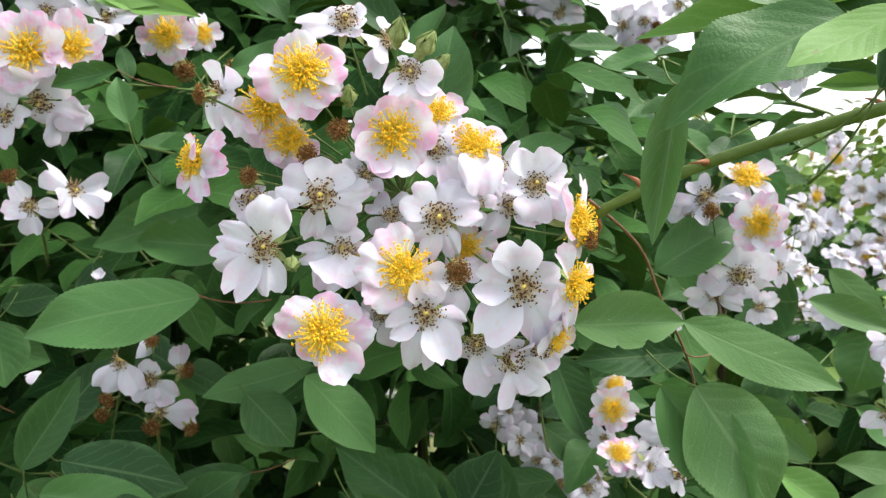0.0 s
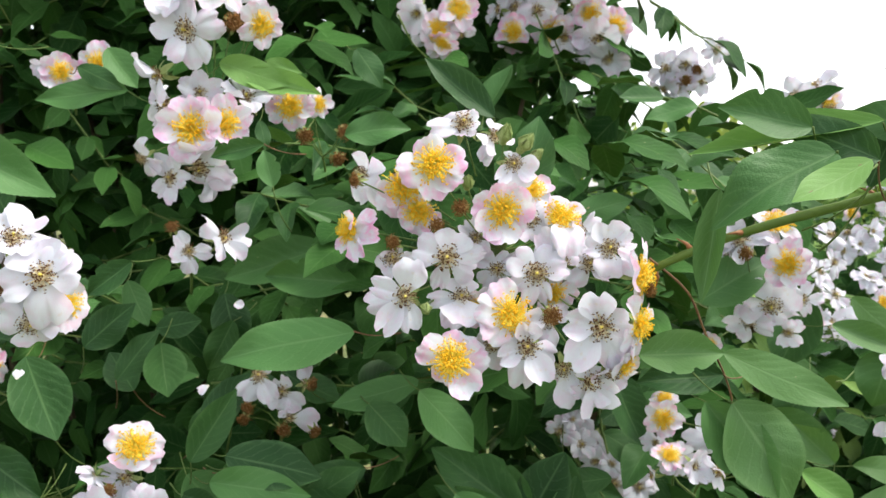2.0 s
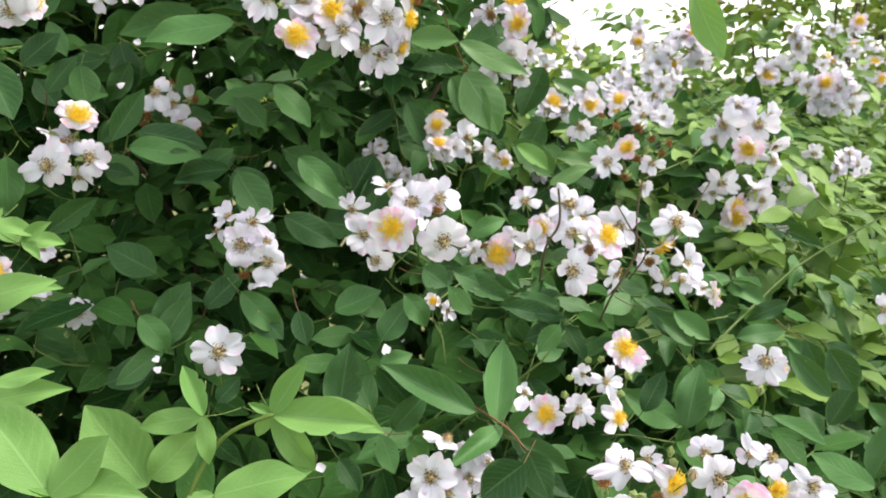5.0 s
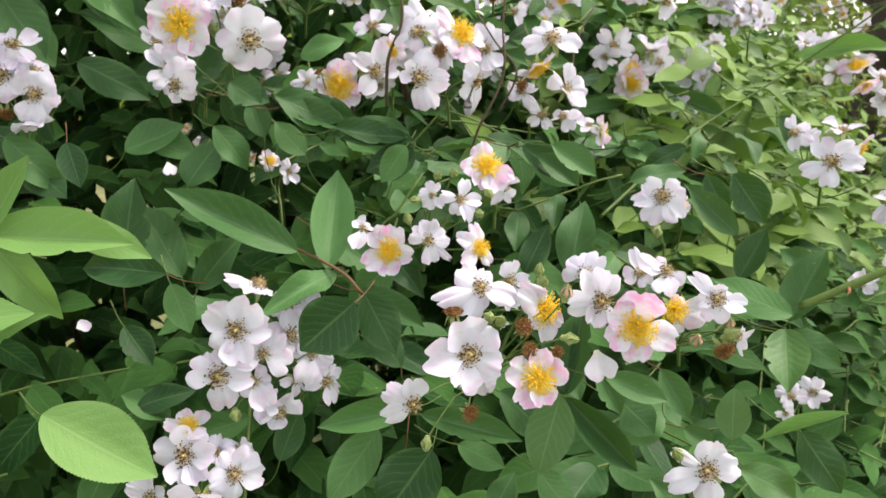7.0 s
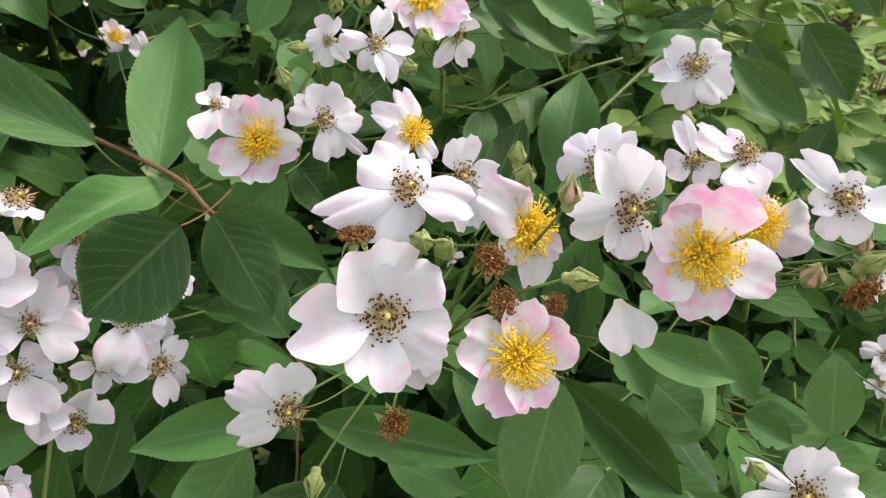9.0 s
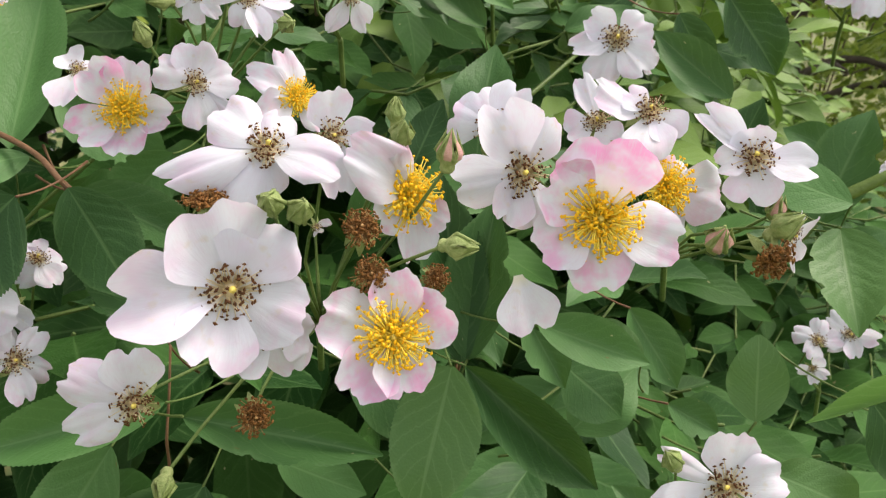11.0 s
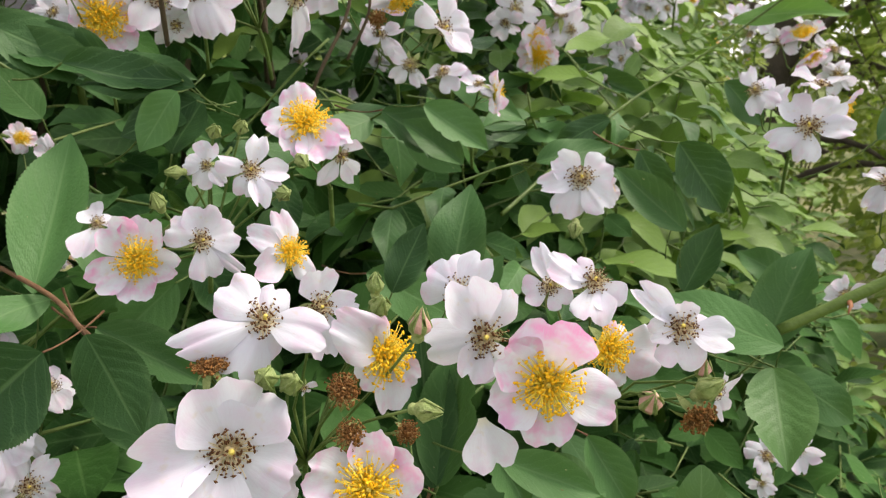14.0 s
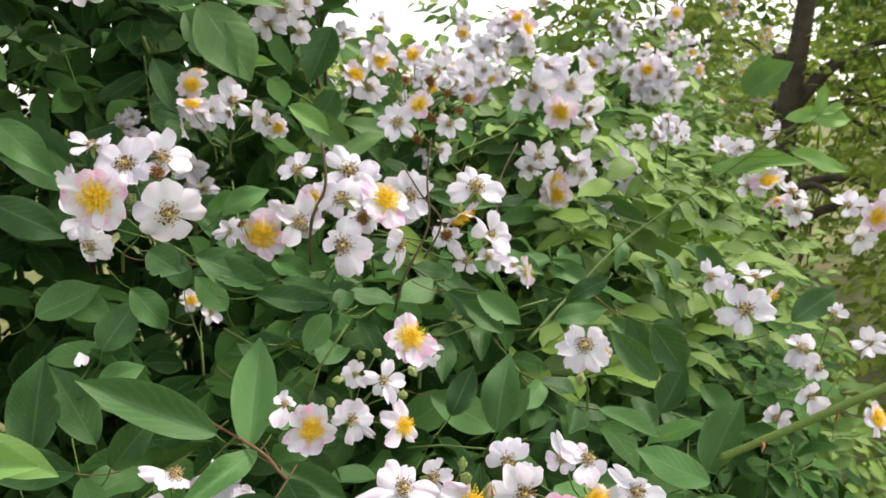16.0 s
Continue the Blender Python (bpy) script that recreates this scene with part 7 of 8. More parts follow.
leaf("old", (0.1528, 0.0964, 1.0059), (0.1654, 0.0972, 1.0242), (-0.07, -0.76, 0.64), 0.66)
leaf("old", (0.1773, 0.0948, 1.0255), (0.1925, 0.0857, 1.0031), (-0.10, -0.80, 0.60), 0.56)
leaf("pale", (0.2756, 0.0719, 1.0220), (0.3073, 0.0592, 1.0057), (-0.56, -0.47, 0.68), 0.46)
leaf("old", (0.1424, 0.1167, 1.0345), (0.1652, 0.1074, 1.0229), (-0.41, -0.68, 0.61), 0.51)
leaf("old", (0.0553, 0.1460, 1.0254), (0.0677, 0.1490, 1.0517), (0.03, -0.76, 0.65), 0.51)
leaf("old", (-0.0386, 0.1447, 1.0131), (-0.0222, 0.1476, 1.0424), (0.42, -0.80, 0.42), 0.51)
leaf("old", (0.0026, 0.1696, 1.0466), (-0.0213, 0.1789, 1.0598), (0.06, -0.75, 0.66), 0.51)
leaf("old", (-0.0133, 0.1744, 1.0521), (0.0132, 0.1695, 1.0619), (-0.06, -0.77, 0.63), 0.51)
leaf("old", (0.0161, 0.2112, 1.1450), (0.0379, 0.2075, 1.1543), (0.00, -0.90, 0.43), 0.61)
leaf("old", (0.0648, 0.2606, 1.1832), (0.0586, 0.2676, 1.2072), (-0.09, -0.99, 0.10), 0.61)
leaf("old", (-0.0385, 0.2123, 1.1872), (-0.0333, 0.2063, 1.1642), (-0.02, -0.93, 0.37), 0.61)
leaf("old", (0.1142, 0.2052, 1.1945), (0.1411, 0.1966, 1.1879), (-0.17, -0.89, 0.41), 0.36)
leaf("old", (0.1234, 0.1832, 1.1722), (0.1400, 0.1803, 1.1807), (0.11, -0.95, 0.29), 0.71)
leaf("old", (0.2777, 0.2950, 1.1878), (0.3186, 0.2801, 1.1683), (-0.26, -0.85, 0.45), 0.31)
leaf("old", (0.2212, 0.2296, 1.1734), (0.2532, 0.2160, 1.1488), (-0.15, -0.90, 0.41), 0.46)
leaf("old", (0.2517, 0.1085, 1.0643), (0.2637, 0.0997, 1.0386), (-0.36, -0.71, 0.61), 0.51)
leaf("old", (0.2702, 0.1089, 0.9795), (0.2551, 0.1169, 0.9960), (-0.49, -0.53, 0.69), 0.61)
leaf("old", (0.3032, 0.0630, 1.0418), (0.3212, 0.0498, 1.0103), (-0.56, -0.48, 0.68), 0.51)
leaf("old", (0.2651, 0.1056, 1.0306), (0.2800, 0.0987, 1.0199), (-0.40, -0.73, 0.55), 0.61)
leaf("old", (0.1946, 0.1063, 1.0584), (0.1965, 0.1206, 1.1093), (-0.24, -0.81, 0.53), 0.35)
leaf("old", (0.1955, 0.1042, 1.0595), (0.2092, 0.1119, 1.1026), (-0.49, -0.63, 0.60), 0.41)
leaf("old", (0.2044, 0.1059, 1.0726), (0.2211, 0.0970, 1.0639), (-0.50, -0.73, 0.47), 0.10)
leaf("pale", (0.2341, 0.0763, 1.0633), (0.2223, 0.0840, 1.0741), (-0.47, -0.66, 0.59), 0.51)
leaf("old", (0.2200, 0.1161, 1.0647), (0.2279, 0.1065, 1.0430), (-0.36, -0.69, 0.63), 0.51)
leaf("old", (0.2346, 0.1140, 1.0240), (0.2572, 0.1111, 1.0424), (-0.27, -0.81, 0.52), 0.71)
leaf("old", (0.0937, 0.2243, 1.1314), (0.1276, 0.2056, 1.1047), (-0.00, -0.92, 0.39), 0.51)
leaf("old", (0.1283, 0.1995, 1.1117), (0.1028, 0.2024, 1.0893), (0.22, -0.92, 0.32), 0.61)
leaf("old", (0.0768, 0.2321, 1.2032), (0.1096, 0.2184, 1.1906), (-0.15, -0.92, 0.37), 0.37)
leaf("old", (0.1322, 0.1978, 1.1847), (0.0984, 0.2107, 1.1883), (0.25, -0.94, 0.25), 0.35)
leaf("old", (0.1390, 0.1793, 1.1787), (0.1138, 0.1877, 1.1670), (-0.23, -0.93, 0.30), 0.56)
leaf("old", (0.2498, 0.2820, 1.1593), (0.2757, 0.2694, 1.1406), (-0.54, -0.80, 0.25), 0.51)
leaf("old", (0.2235, 0.2312, 1.0904), (0.2400, 0.2315, 1.1217), (-0.30, -0.89, 0.36), 0.51)
leaf("old", (0.3719, 0.2212, 1.1116), (0.3478, 0.2355, 1.1444), (-0.26, -0.79, 0.55), 0.43)
leaf("old", (0.3089, 0.0819, 1.0955), (0.2744, 0.0988, 1.1128), (-0.52, -0.58, 0.63), 0.43)
leaf("old", (0.3476, 0.1304, 1.0742), (0.3685, 0.1301, 1.1167), (-0.69, -0.49, 0.53), 0.51)
leaf("old", (0.3670, 0.2046, 1.0804), (0.3864, 0.2038, 1.1137), (-0.60, -0.61, 0.52), 0.51)
leaf("old", (0.2575, 0.2264, 1.0829), (0.2771, 0.2237, 1.1042), (-0.35, -0.78, 0.51), 0.51)
leaf("old", (0.3988, 0.1684, 1.0895), (0.3872, 0.1918, 1.1046), (-0.62, -0.59, 0.52), 0.51)
leaf("old", (0.0489, 0.2028, 1.2125), (0.0648, 0.1964, 1.2067), (0.07, -0.94, 0.34), 0.82)
leaf("old", (0.0747, 0.2282, 1.2031), (0.1105, 0.2124, 1.1875), (-0.10, -0.84, 0.54), 0.39)
leaf("old", (0.1389, 0.1783, 1.1827), (0.1017, 0.1981, 1.1874), (-0.12, -0.79, 0.60), 0.31)
leaf("old", (0.1324, 0.1697, 1.1815), (0.1179, 0.1705, 1.1631), (-0.17, -0.85, 0.49), 0.61)
leaf("old", (0.2500, 0.2080, 1.1496), (0.2270, 0.2205, 1.1704), (-0.37, -0.70, 0.61), 0.43)
leaf("old", (0.0889, 0.2536, 1.2295), (0.1136, 0.2478, 1.2429), (-0.04, -0.91, 0.42), 0.49)
leaf("old", (0.0754, 0.2650, 1.3444), (0.1016, 0.2496, 1.3067), (-0.28, -0.87, 0.41), 0.51)
leaf("young", (0.1052, 0.3184, 1.3183), (0.1330, 0.3097, 1.3177), (-0.16, -0.90, 0.41), 0.31)
leaf("old", (-0.0352, 0.3174, 1.2831), (-0.0062, 0.3019, 1.2545), (0.01, -0.89, 0.45), 0.51)
leaf("old", (0.3389, 0.1700, 1.1186), (0.3208, 0.1972, 1.1456), (-0.60, -0.66, 0.44), 0.41)
leaf("old", (0.2244, 0.2730, 1.2318), (0.2681, 0.2569, 1.2233), (-0.09, -0.96, 0.27), 0.31)
leaf("old", (0.1982, 0.2716, 1.2444), (0.2320, 0.2588, 1.2368), (-0.36, -0.86, 0.36), 0.31)
leaf("old", (0.2423, 0.2898, 1.2042), (0.2548, 0.2902, 1.2324), (-0.26, -0.83, 0.49), 0.41)
leaf("old", (0.4328, 0.2579, 1.1839), (0.4538, 0.2456, 1.1591), (-0.61, -0.63, 0.49), 0.51)
leaf("young", (0.5523, 0.3013, 1.2776), (0.5925, 0.2871, 1.2836), (-0.77, -0.60, 0.20), 0.31)
leaf("young", (0.5766, 0.2889, 1.2821), (0.5830, 0.2912, 1.3054), (-0.69, -0.68, 0.25), 0.41)
leaf("young", (0.5745, 0.2871, 1.2800), (0.5979, 0.2807, 1.2907), (-0.68, -0.64, 0.36), 0.31)
leaf("pale", (0.5719, 0.3713, 1.3000), (0.5981, 0.3431, 1.3267), (-0.74, -0.64, 0.22), 0.61)
leaf("pale", (0.5792, 0.3821, 1.2992), (0.5888, 0.3615, 1.3357), (-0.59, -0.77, 0.24), 0.51)
leaf("young", (0.5708, 0.2893, 1.2760), (0.6041, 0.2766, 1.2778), (-0.56, -0.80, 0.20), 0.41)
leaf("young", (0.5517, 0.2918, 1.2494), (0.5991, 0.2716, 1.2355), (-0.57, -0.66, 0.49), 0.29)
leaf("pale", (0.5560, 0.2995, 1.2526), (0.5798, 0.2885, 1.2422), (-0.41, -0.86, 0.31), 0.31)
leaf("old", (0.4132, 0.1394, 1.1565), (0.4403, 0.1327, 1.1763), (-0.74, -0.58, 0.36), 0.51)
leaf("old", (0.2976, 0.2298, 1.1466), (0.3332, 0.2188, 1.1560), (-0.24, -0.78, 0.58), 0.41)
leaf("old", (0.3809, 0.2357, 1.1359), (0.4058, 0.2261, 1.1272), (-0.66, -0.60, 0.45), 0.41)
leaf("old", (0.4610, 0.4701, 1.2011), (0.5218, 0.4437, 1.1719), (-0.53, -0.73, 0.44), 0.26)
leaf("old", (0.3570, 0.4560, 1.1814), (0.4084, 0.4405, 1.1911), (-0.54, -0.68, 0.49), 0.31)
leaf("young", (0.5484, 0.3875, 1.2298), (0.6255, 0.3411, 1.2455), (-0.71, -0.61, 0.35), 0.20)
leaf("old", (0.3560, 0.2561, 1.1657), (0.3244, 0.2641, 1.1513), (-0.16, -0.79, 0.59), 0.41)
leaf("pale", (0.2133, 0.4523, 1.3451), (0.2626, 0.4502, 1.3269), (-0.29, -0.83, 0.48), 0.36)
leaf("old", (0.2547, 0.4554, 1.3288), (0.2432, 0.4530, 1.2886), (-0.17, -0.78, 0.60), 0.82)
leaf("old", (0.2087, 0.4733, 1.3603), (0.1864, 0.4713, 1.3109), (-0.42, -0.86, 0.30), 0.61)
leaf("pale", (0.2430, 0.4874, 1.3589), (0.2785, 0.4858, 1.3274), (-0.47, -0.74, 0.48), 0.41)
leaf("old", (0.2263, 0.4194, 1.2911), (0.2577, 0.4178, 1.2665), (-0.15, -0.83, 0.54), 0.46)
leaf("old", (0.2105, 0.4737, 1.3063), (0.1870, 0.4717, 1.2679), (-0.27, -0.82, 0.50), 0.61)
leaf("pale", (0.2092, 0.4332, 1.2579), (0.1838, 0.4346, 1.2825), (-0.49, -0.76, 0.42), 0.61)
leaf("young", (0.1429, 0.3266, 1.2910), (0.1702, 0.3251, 1.2704), (-0.17, -0.72, 0.68), 0.51)
leaf("pale", (0.1723, 0.4549, 1.2865), (0.2188, 0.4520, 1.2522), (-0.09, -0.93, 0.34), 0.51)
leaf("pale", (0.1812, 0.3539, 1.2548), (0.2200, 0.3568, 1.2724), (-0.41, -0.73, 0.54), 0.36)
leaf("pale", (0.1913, 0.3715, 1.2781), (0.2454, 0.3711, 1.2700), (-0.50, -0.71, 0.50), 0.31)
leaf("young", (0.1040, 0.2090, 1.4580), (0.1270, 0.2080, 1.4480), (-0.28, -0.96, 0.05), 0.51)
leaf("old", (0.1160, 0.2580, 1.4510), (0.1450, 0.2580, 1.4470), (-0.49, -0.85, 0.19), 0.22)
leaf("old", (0.0850, 0.1671, 1.4481), (0.0462, 0.1592, 1.4315), (-0.25, -0.8, 0.55), 0.50)
leaf("creeper", (-0.0530, 0.1010, 1.1600), (-0.0340, 0.1000, 1.1900), (-0.16, -0.85, 0.50), 0.37)
leaf("creeper", (-0.0530, 0.1010, 1.1600), (0.0020, 0.0900, 1.1540), (-0.23, -0.77, 0.60), 0.37)
leaf("creeper", (-0.0530, 0.1010, 1.1600), (-0.0300, 0.0960, 1.1230), (-0.19, -0.83, 0.52), 0.37)
leaf("creeper", (-0.0530, 0.1010, 1.1600), (-0.0650, 0.1100, 1.1430), (-0.15, -0.80, 0.58), 0.37)
leaf("creeper", (-0.0530, 0.1010, 1.1600), (-0.0660, 0.1030, 1.1660), (-0.16, -0.84, 0.51), 0.37)
leaf("creeper", (-0.0880, 0.0910, 1.1650), (-0.1000, 0.1100, 1.1870), (0.25, -0.87, 0.43), 0.37)
leaf("creeper", (-0.0880, 0.0910, 1.1650), (-0.1240, 0.0970, 1.1590), (0.33, -0.81, 0.48), 0.37)
leaf("creeper", (-0.0880, 0.0910, 1.1650), (-0.0860, 0.0870, 1.1380), (0.05, -0.86, 0.50), 0.37)
leaf("creeper", (-0.2100, 0.1060, 1.2240), (-0.2170, 0.1130, 1.2500), (0.20, -0.83, 0.52), 0.37)
leaf("creeper", (-0.2100, 0.1060, 1.2240), (-0.1610, 0.1040, 1.2390), (0.24, -0.84, 0.49), 0.37)
leaf("creeper", (-0.2100, 0.1060, 1.2240), (-0.1970, 0.1150, 1.2040), (0.27, -0.71, 0.65), 0.37)
leaf("creeper", (-0.2450, 0.0960, 1.2180), (-0.2660, 0.1090, 1.2410), (0.45, -0.78, 0.43), 0.37)
leaf("creeper", (-0.2450, 0.0960, 1.2180), (-0.2920, 0.1050, 1.2180), (0.43, -0.76, 0.48), 0.37)
leaf("creeper", (-0.2450, 0.0960, 1.2180), (-0.2540, 0.0950, 1.1970), (0.58, -0.70, 0.42), 0.37)
leaf("creeper", (-0.1590, 0.0680, 1.1380), (-0.1290, 0.0660, 1.1680), (-0.03, -0.75, 0.66), 0.51)
leaf("creeper", (-0.1590, 0.0680, 1.1380), (-0.1930, 0.0850, 1.1860), (0.43, -0.73, 0.52), 0.51)
leaf("creeper", (-0.1590, 0.0680, 1.1380), (-0.1160, 0.0530, 1.1450), (0.05, -0.69, 0.73), 0.51)
leaf("creeper", (-0.1590, 0.0680, 1.1380), (-0.1780, 0.0850, 1.1620), (0.29, -0.71, 0.65), 0.51)
leaf("creeper", (-0.2290, 0.1160, 1.1890), (-0.2070, 0.1160, 1.2070), (0.37, -0.74, 0.56), 0.51)
leaf("creeper", (-0.2290, 0.1160, 1.1890), (-0.2320, 0.1220, 1.2450), (0.44, -0.80, 0.41), 0.51)
leaf("creeper", (-0.2290, 0.1160, 1.1890), (-0.2600, 0.1240, 1.2010), (0.20, -0.81, 0.55), 0.51)
leaf("creeper", (-0.2290, 0.1160, 1.1890), (-0.2080, 0.1230, 1.1700), (0.06, -0.80, 0.60), 0.51)
leaf("creeper", (-0.2780, 0.2310, 1.2490), (-0.2900, 0.2420, 1.2610), (0.30, -0.88, 0.37), 0.46)
leaf("creeper", (-0.2780, 0.2310, 1.2490), (-0.3140, 0.2320, 1.2390), (0.22, -0.85, 0.48), 0.46)
leaf("creeper", (-0.2780, 0.2310, 1.2490), (-0.2640, 0.2250, 1.2390), (0.13, -0.86, 0.49), 0.46)
leaf("creeper", (-0.2780, 0.2310, 1.2490), (-0.2990, 0.2410, 1.2460), (0.17, -0.90, 0.41), 0.46)
leaf("creeper", (-0.2330, 0.2300, 1.2460), (-0.2490, 0.2250, 1.2500), (0.49, -0.80, 0.34), 0.46)
leaf("creeper", (-0.2330, 0.2300, 1.2460), (-0.2030, 0.2280, 1.2390), (0.38, -0.77, 0.51), 0.46)
leaf("creeper", (-0.2330, 0.2300, 1.2460), (-0.2280, 0.2200, 1.2330), (0.41, -0.77, 0.48), 0.46)
leaf("creeper", (-0.2330, 0.2300, 1.2460), (-0.2280, 0.2270, 1.2560), (0.27, -0.78, 0.57), 0.46)
leaf("creeper", (-0.0840, 0.0830, 1.1240), (-0.0370, 0.0780, 1.1360), (-0.10, -0.67, 0.74), 0.51)
leaf("creeper", (-0.0840, 0.0830, 1.1240), (-0.0640, 0.0880, 1.1160), (0.11, -0.80, 0.59), 0.51)
leaf("creeper", (-0.0840, 0.0830, 1.1240), (-0.1000, 0.0770, 1.1220), (-0.02, -0.77, 0.64), 0.51)
leaf("creeper", (-0.2750, 0.2070, 1.2620), (-0.2850, 0.2150, 1.2720), (0.15, -0.76, 0.64), 0.46)
leaf("creeper", (-0.2750, 0.2070, 1.2620), (-0.2870, 0.1980, 1.2670), (0.53, -0.68, 0.50), 0.46)
leaf("creeper", (-0.2750, 0.2070, 1.2620), (-0.2690, 0.2190, 1.2690), (0.41, -0.71, 0.57), 0.46)
leaf("creeper", (-0.2750, 0.2070, 1.2620), (-0.2610, 0.2100, 1.2610), (0.55, -0.77, 0.33), 0.46)
leaf("creeper", (-0.2850, 0.2050, 1.2500), (-0.3050, 0.2070, 1.2490), (0.11, -0.83, 0.55), 0.46)
leaf("creeper", (-0.2850, 0.2050, 1.2500), (-0.2910, 0.1980, 1.2400), (0.56, -0.70, 0.44), 0.46)
leaf("creeper", (-0.2850, 0.2050, 1.2500), (-0.2770, 0.2100, 1.2520), (0.27, -0.77, 0.58), 0.46)
leaf("creeper", (-0.2240, 0.2080, 1.2520), (-0.2380, 0.2150, 1.2630), (0.16, -0.88, 0.45), 0.43)
leaf("creeper", (-0.2240, 0.2080, 1.2520), (-0.2170, 0.2110, 1.2610), (0.45, -0.80, 0.41), 0.43)
leaf("creeper", (-0.2240, 0.2080, 1.2520), (-0.1970, 0.2040, 1.2480), (0.43, -0.75, 0.50), 0.43)
leaf("creeper", (-0.2240, 0.2080, 1.2520), (-0.2300, 0.2040, 1.2390), (0.34, -0.77, 0.55), 0.43)
leaf("creeper", (-0.2070, 0.2080, 1.2410), (-0.1890, 0.2090, 1.2520), (0.23, -0.85, 0.48), 0.43)
leaf("creeper", (-0.2070, 0.2080, 1.2410), (-0.1830, 0.2160, 1.2390), (0.30, -0.80, 0.52), 0.43)
leaf("creeper", (-0.2070, 0.2080, 1.2410), (-0.1950, 0.2030, 1.2310), (0.43, -0.76, 0.50), 0.43)
leaf("creeper", (-0.2450, 0.1740, 1.2270), (-0.2560, 0.1670, 1.2450), (0.07, -0.74, 0.67), 0.51)
leaf("creeper", (-0.2450, 0.1740, 1.2270), (-0.2410, 0.1840, 1.2420), (0.39, -0.76, 0.52), 0.51)
leaf("creeper", (-0.2450, 0.1740, 1.2270), (-0.2220, 0.1700, 1.2250), (0.07, -0.85, 0.52), 0.51)
leaf("creeper", (-0.2450, 0.1740, 1.2270), (-0.2490, 0.1630, 1.2170), (0.06, -0.82, 0.58), 0.51)
leaf("creeper", (-0.2450, 0.1740, 1.2270), (-0.2630, 0.1690, 1.2240), (0.37, -0.67, 0.64), 0.51)
leaf("creeper", (-0.1220, 0.1090, 1.1190), (-0.1550, 0.1240, 1.1620), (-0.06, -0.79, 0.61), 0.61)
leaf("creeper", (-0.1200, 0.1100, 1.1230), (-0.0940, 0.1100, 1.1470), (0.38, -0.81, 0.45), 0.61)
leaf("creeper", (-0.2020, 0.1130, 1.1710), (-0.1610, 0.1080, 1.1800), (0.32, -0.79, 0.53), 0.36)
leaf("creeper", (-0.0740, 0.0960, 1.1140), (-0.0340, 0.0920, 1.1300), (0.09, -0.73, 0.68), 0.41)
leaf("creeper", (-0.1980, 0.1240, 1.2300), (-0.1610, 0.1180, 1.2320), (0.29, -0.80, 0.52), 0.31)
leaf("creeper", (-0.1890, 0.0920, 1.1880), (-0.1610, 0.0930, 1.1940), (0.19, -0.76, 0.62), 0.31)
leaf("old", (0.0704, 0.1481, 1.1335), (0.0113, 0.1489, 1.1684), (0.06, -0.86, 0.51), 0.30)
leaf("old", (0.0856, 0.1522, 1.1220), (0.0984, 0.1868, 1.1687), (-0.08, -0.85, 0.51), 0.37)
leaf("old", (0.0894, 0.1524, 1.1199), (0.0553, 0.1169, 1.1189), (-0.03, -0.82, 0.58), 0.29)
leaf("old", (0.0118, 0.2213, 1.1088), (-0.0086, 0.2383, 1.1532), (0.13, -0.84, 0.53), 0.44)


# ---- the bush: stems and outer leaves grow between the blooms ----
bush = tagged(new("rose_bush"), "tall dense rambling rose bush with dark green leaves", "bush")
bush.location = (0.1, 0.9, 0)
ROOT = Vector((0.1, 0.9, 0))
for ob in scene.objects:
    if ob.name.split(".")[0] == "rose_cluster":
        for child in ob.children:
            kind = child.name.split(".")[0]
            if kind in ("flower", "spent_flower", "bud"):
                at = ob.matrix_basis.translation + child.matrix_basis.translation
                OPEN.append((at, child.matrix_basis.to_scale().x * (0.9 if at.y < 0.2 else 0.75 if at.y < 0.3 else 0.55 if at.y < 0.45 else 0.2)))

OPEN_AT, OPEN_R = np.array([tuple(q) for q, _ in OPEN]), np.array([w for _, w in OPEN])
r = random.Random(21)
sunlit_mass = []
near_leaves, mass, inner, twigs_v, twigs_f = [], [], [], [], []
NEAR = 290
tries = 0
while tries < 5200:
    tries += 1
    x = r.uniform(-1.15, 1.5)
    top = crest(x)
    z = r.uniform(0.45, top)
    layer = r.random() ** 1.4 * 0.62
    y = front(x, z) + 0.015 + layer
    p = Vector((x, y, z))
    keep = 1.0 if z < 1.5 else 0.72
    if r.random() > keep:
        continue
    if layer < 0.10 and r.random() < 0.25:
        continue
    out = Vector((r.uniform(-1, 1), r.uniform(-1.0, 0.25), r.uniform(-0.55, 0.45)))
    poses, stem = spray(p, out, r.choice((5, 5, 7)), r.uniform(0.034, 0.054), r, 0.35)
    good = [q for q in poses if not is_open(q @ Vector((0, 0.5, 0)), 0.012 if p.y < 0.32 else 0.0) and (q @ Vector((0, 0.5, 0))).y > front(x, z) - 0.03]
    if layer < 0.07 and -0.35 < x < 0.45 and 0.95 < z < 1.5 and len(near_leaves) < NEAR:
        near_leaves += good
    # sprays on the right take leaf colours with the sun painted in
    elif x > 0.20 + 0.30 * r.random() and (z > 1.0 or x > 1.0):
        sunlit_mass += good
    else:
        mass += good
    if layer < 0.3 and len(good) > 2:
        tube(twigs_v, twigs_f, [q - ROOT for q in stem], [0.0008] * len(stem), 4)

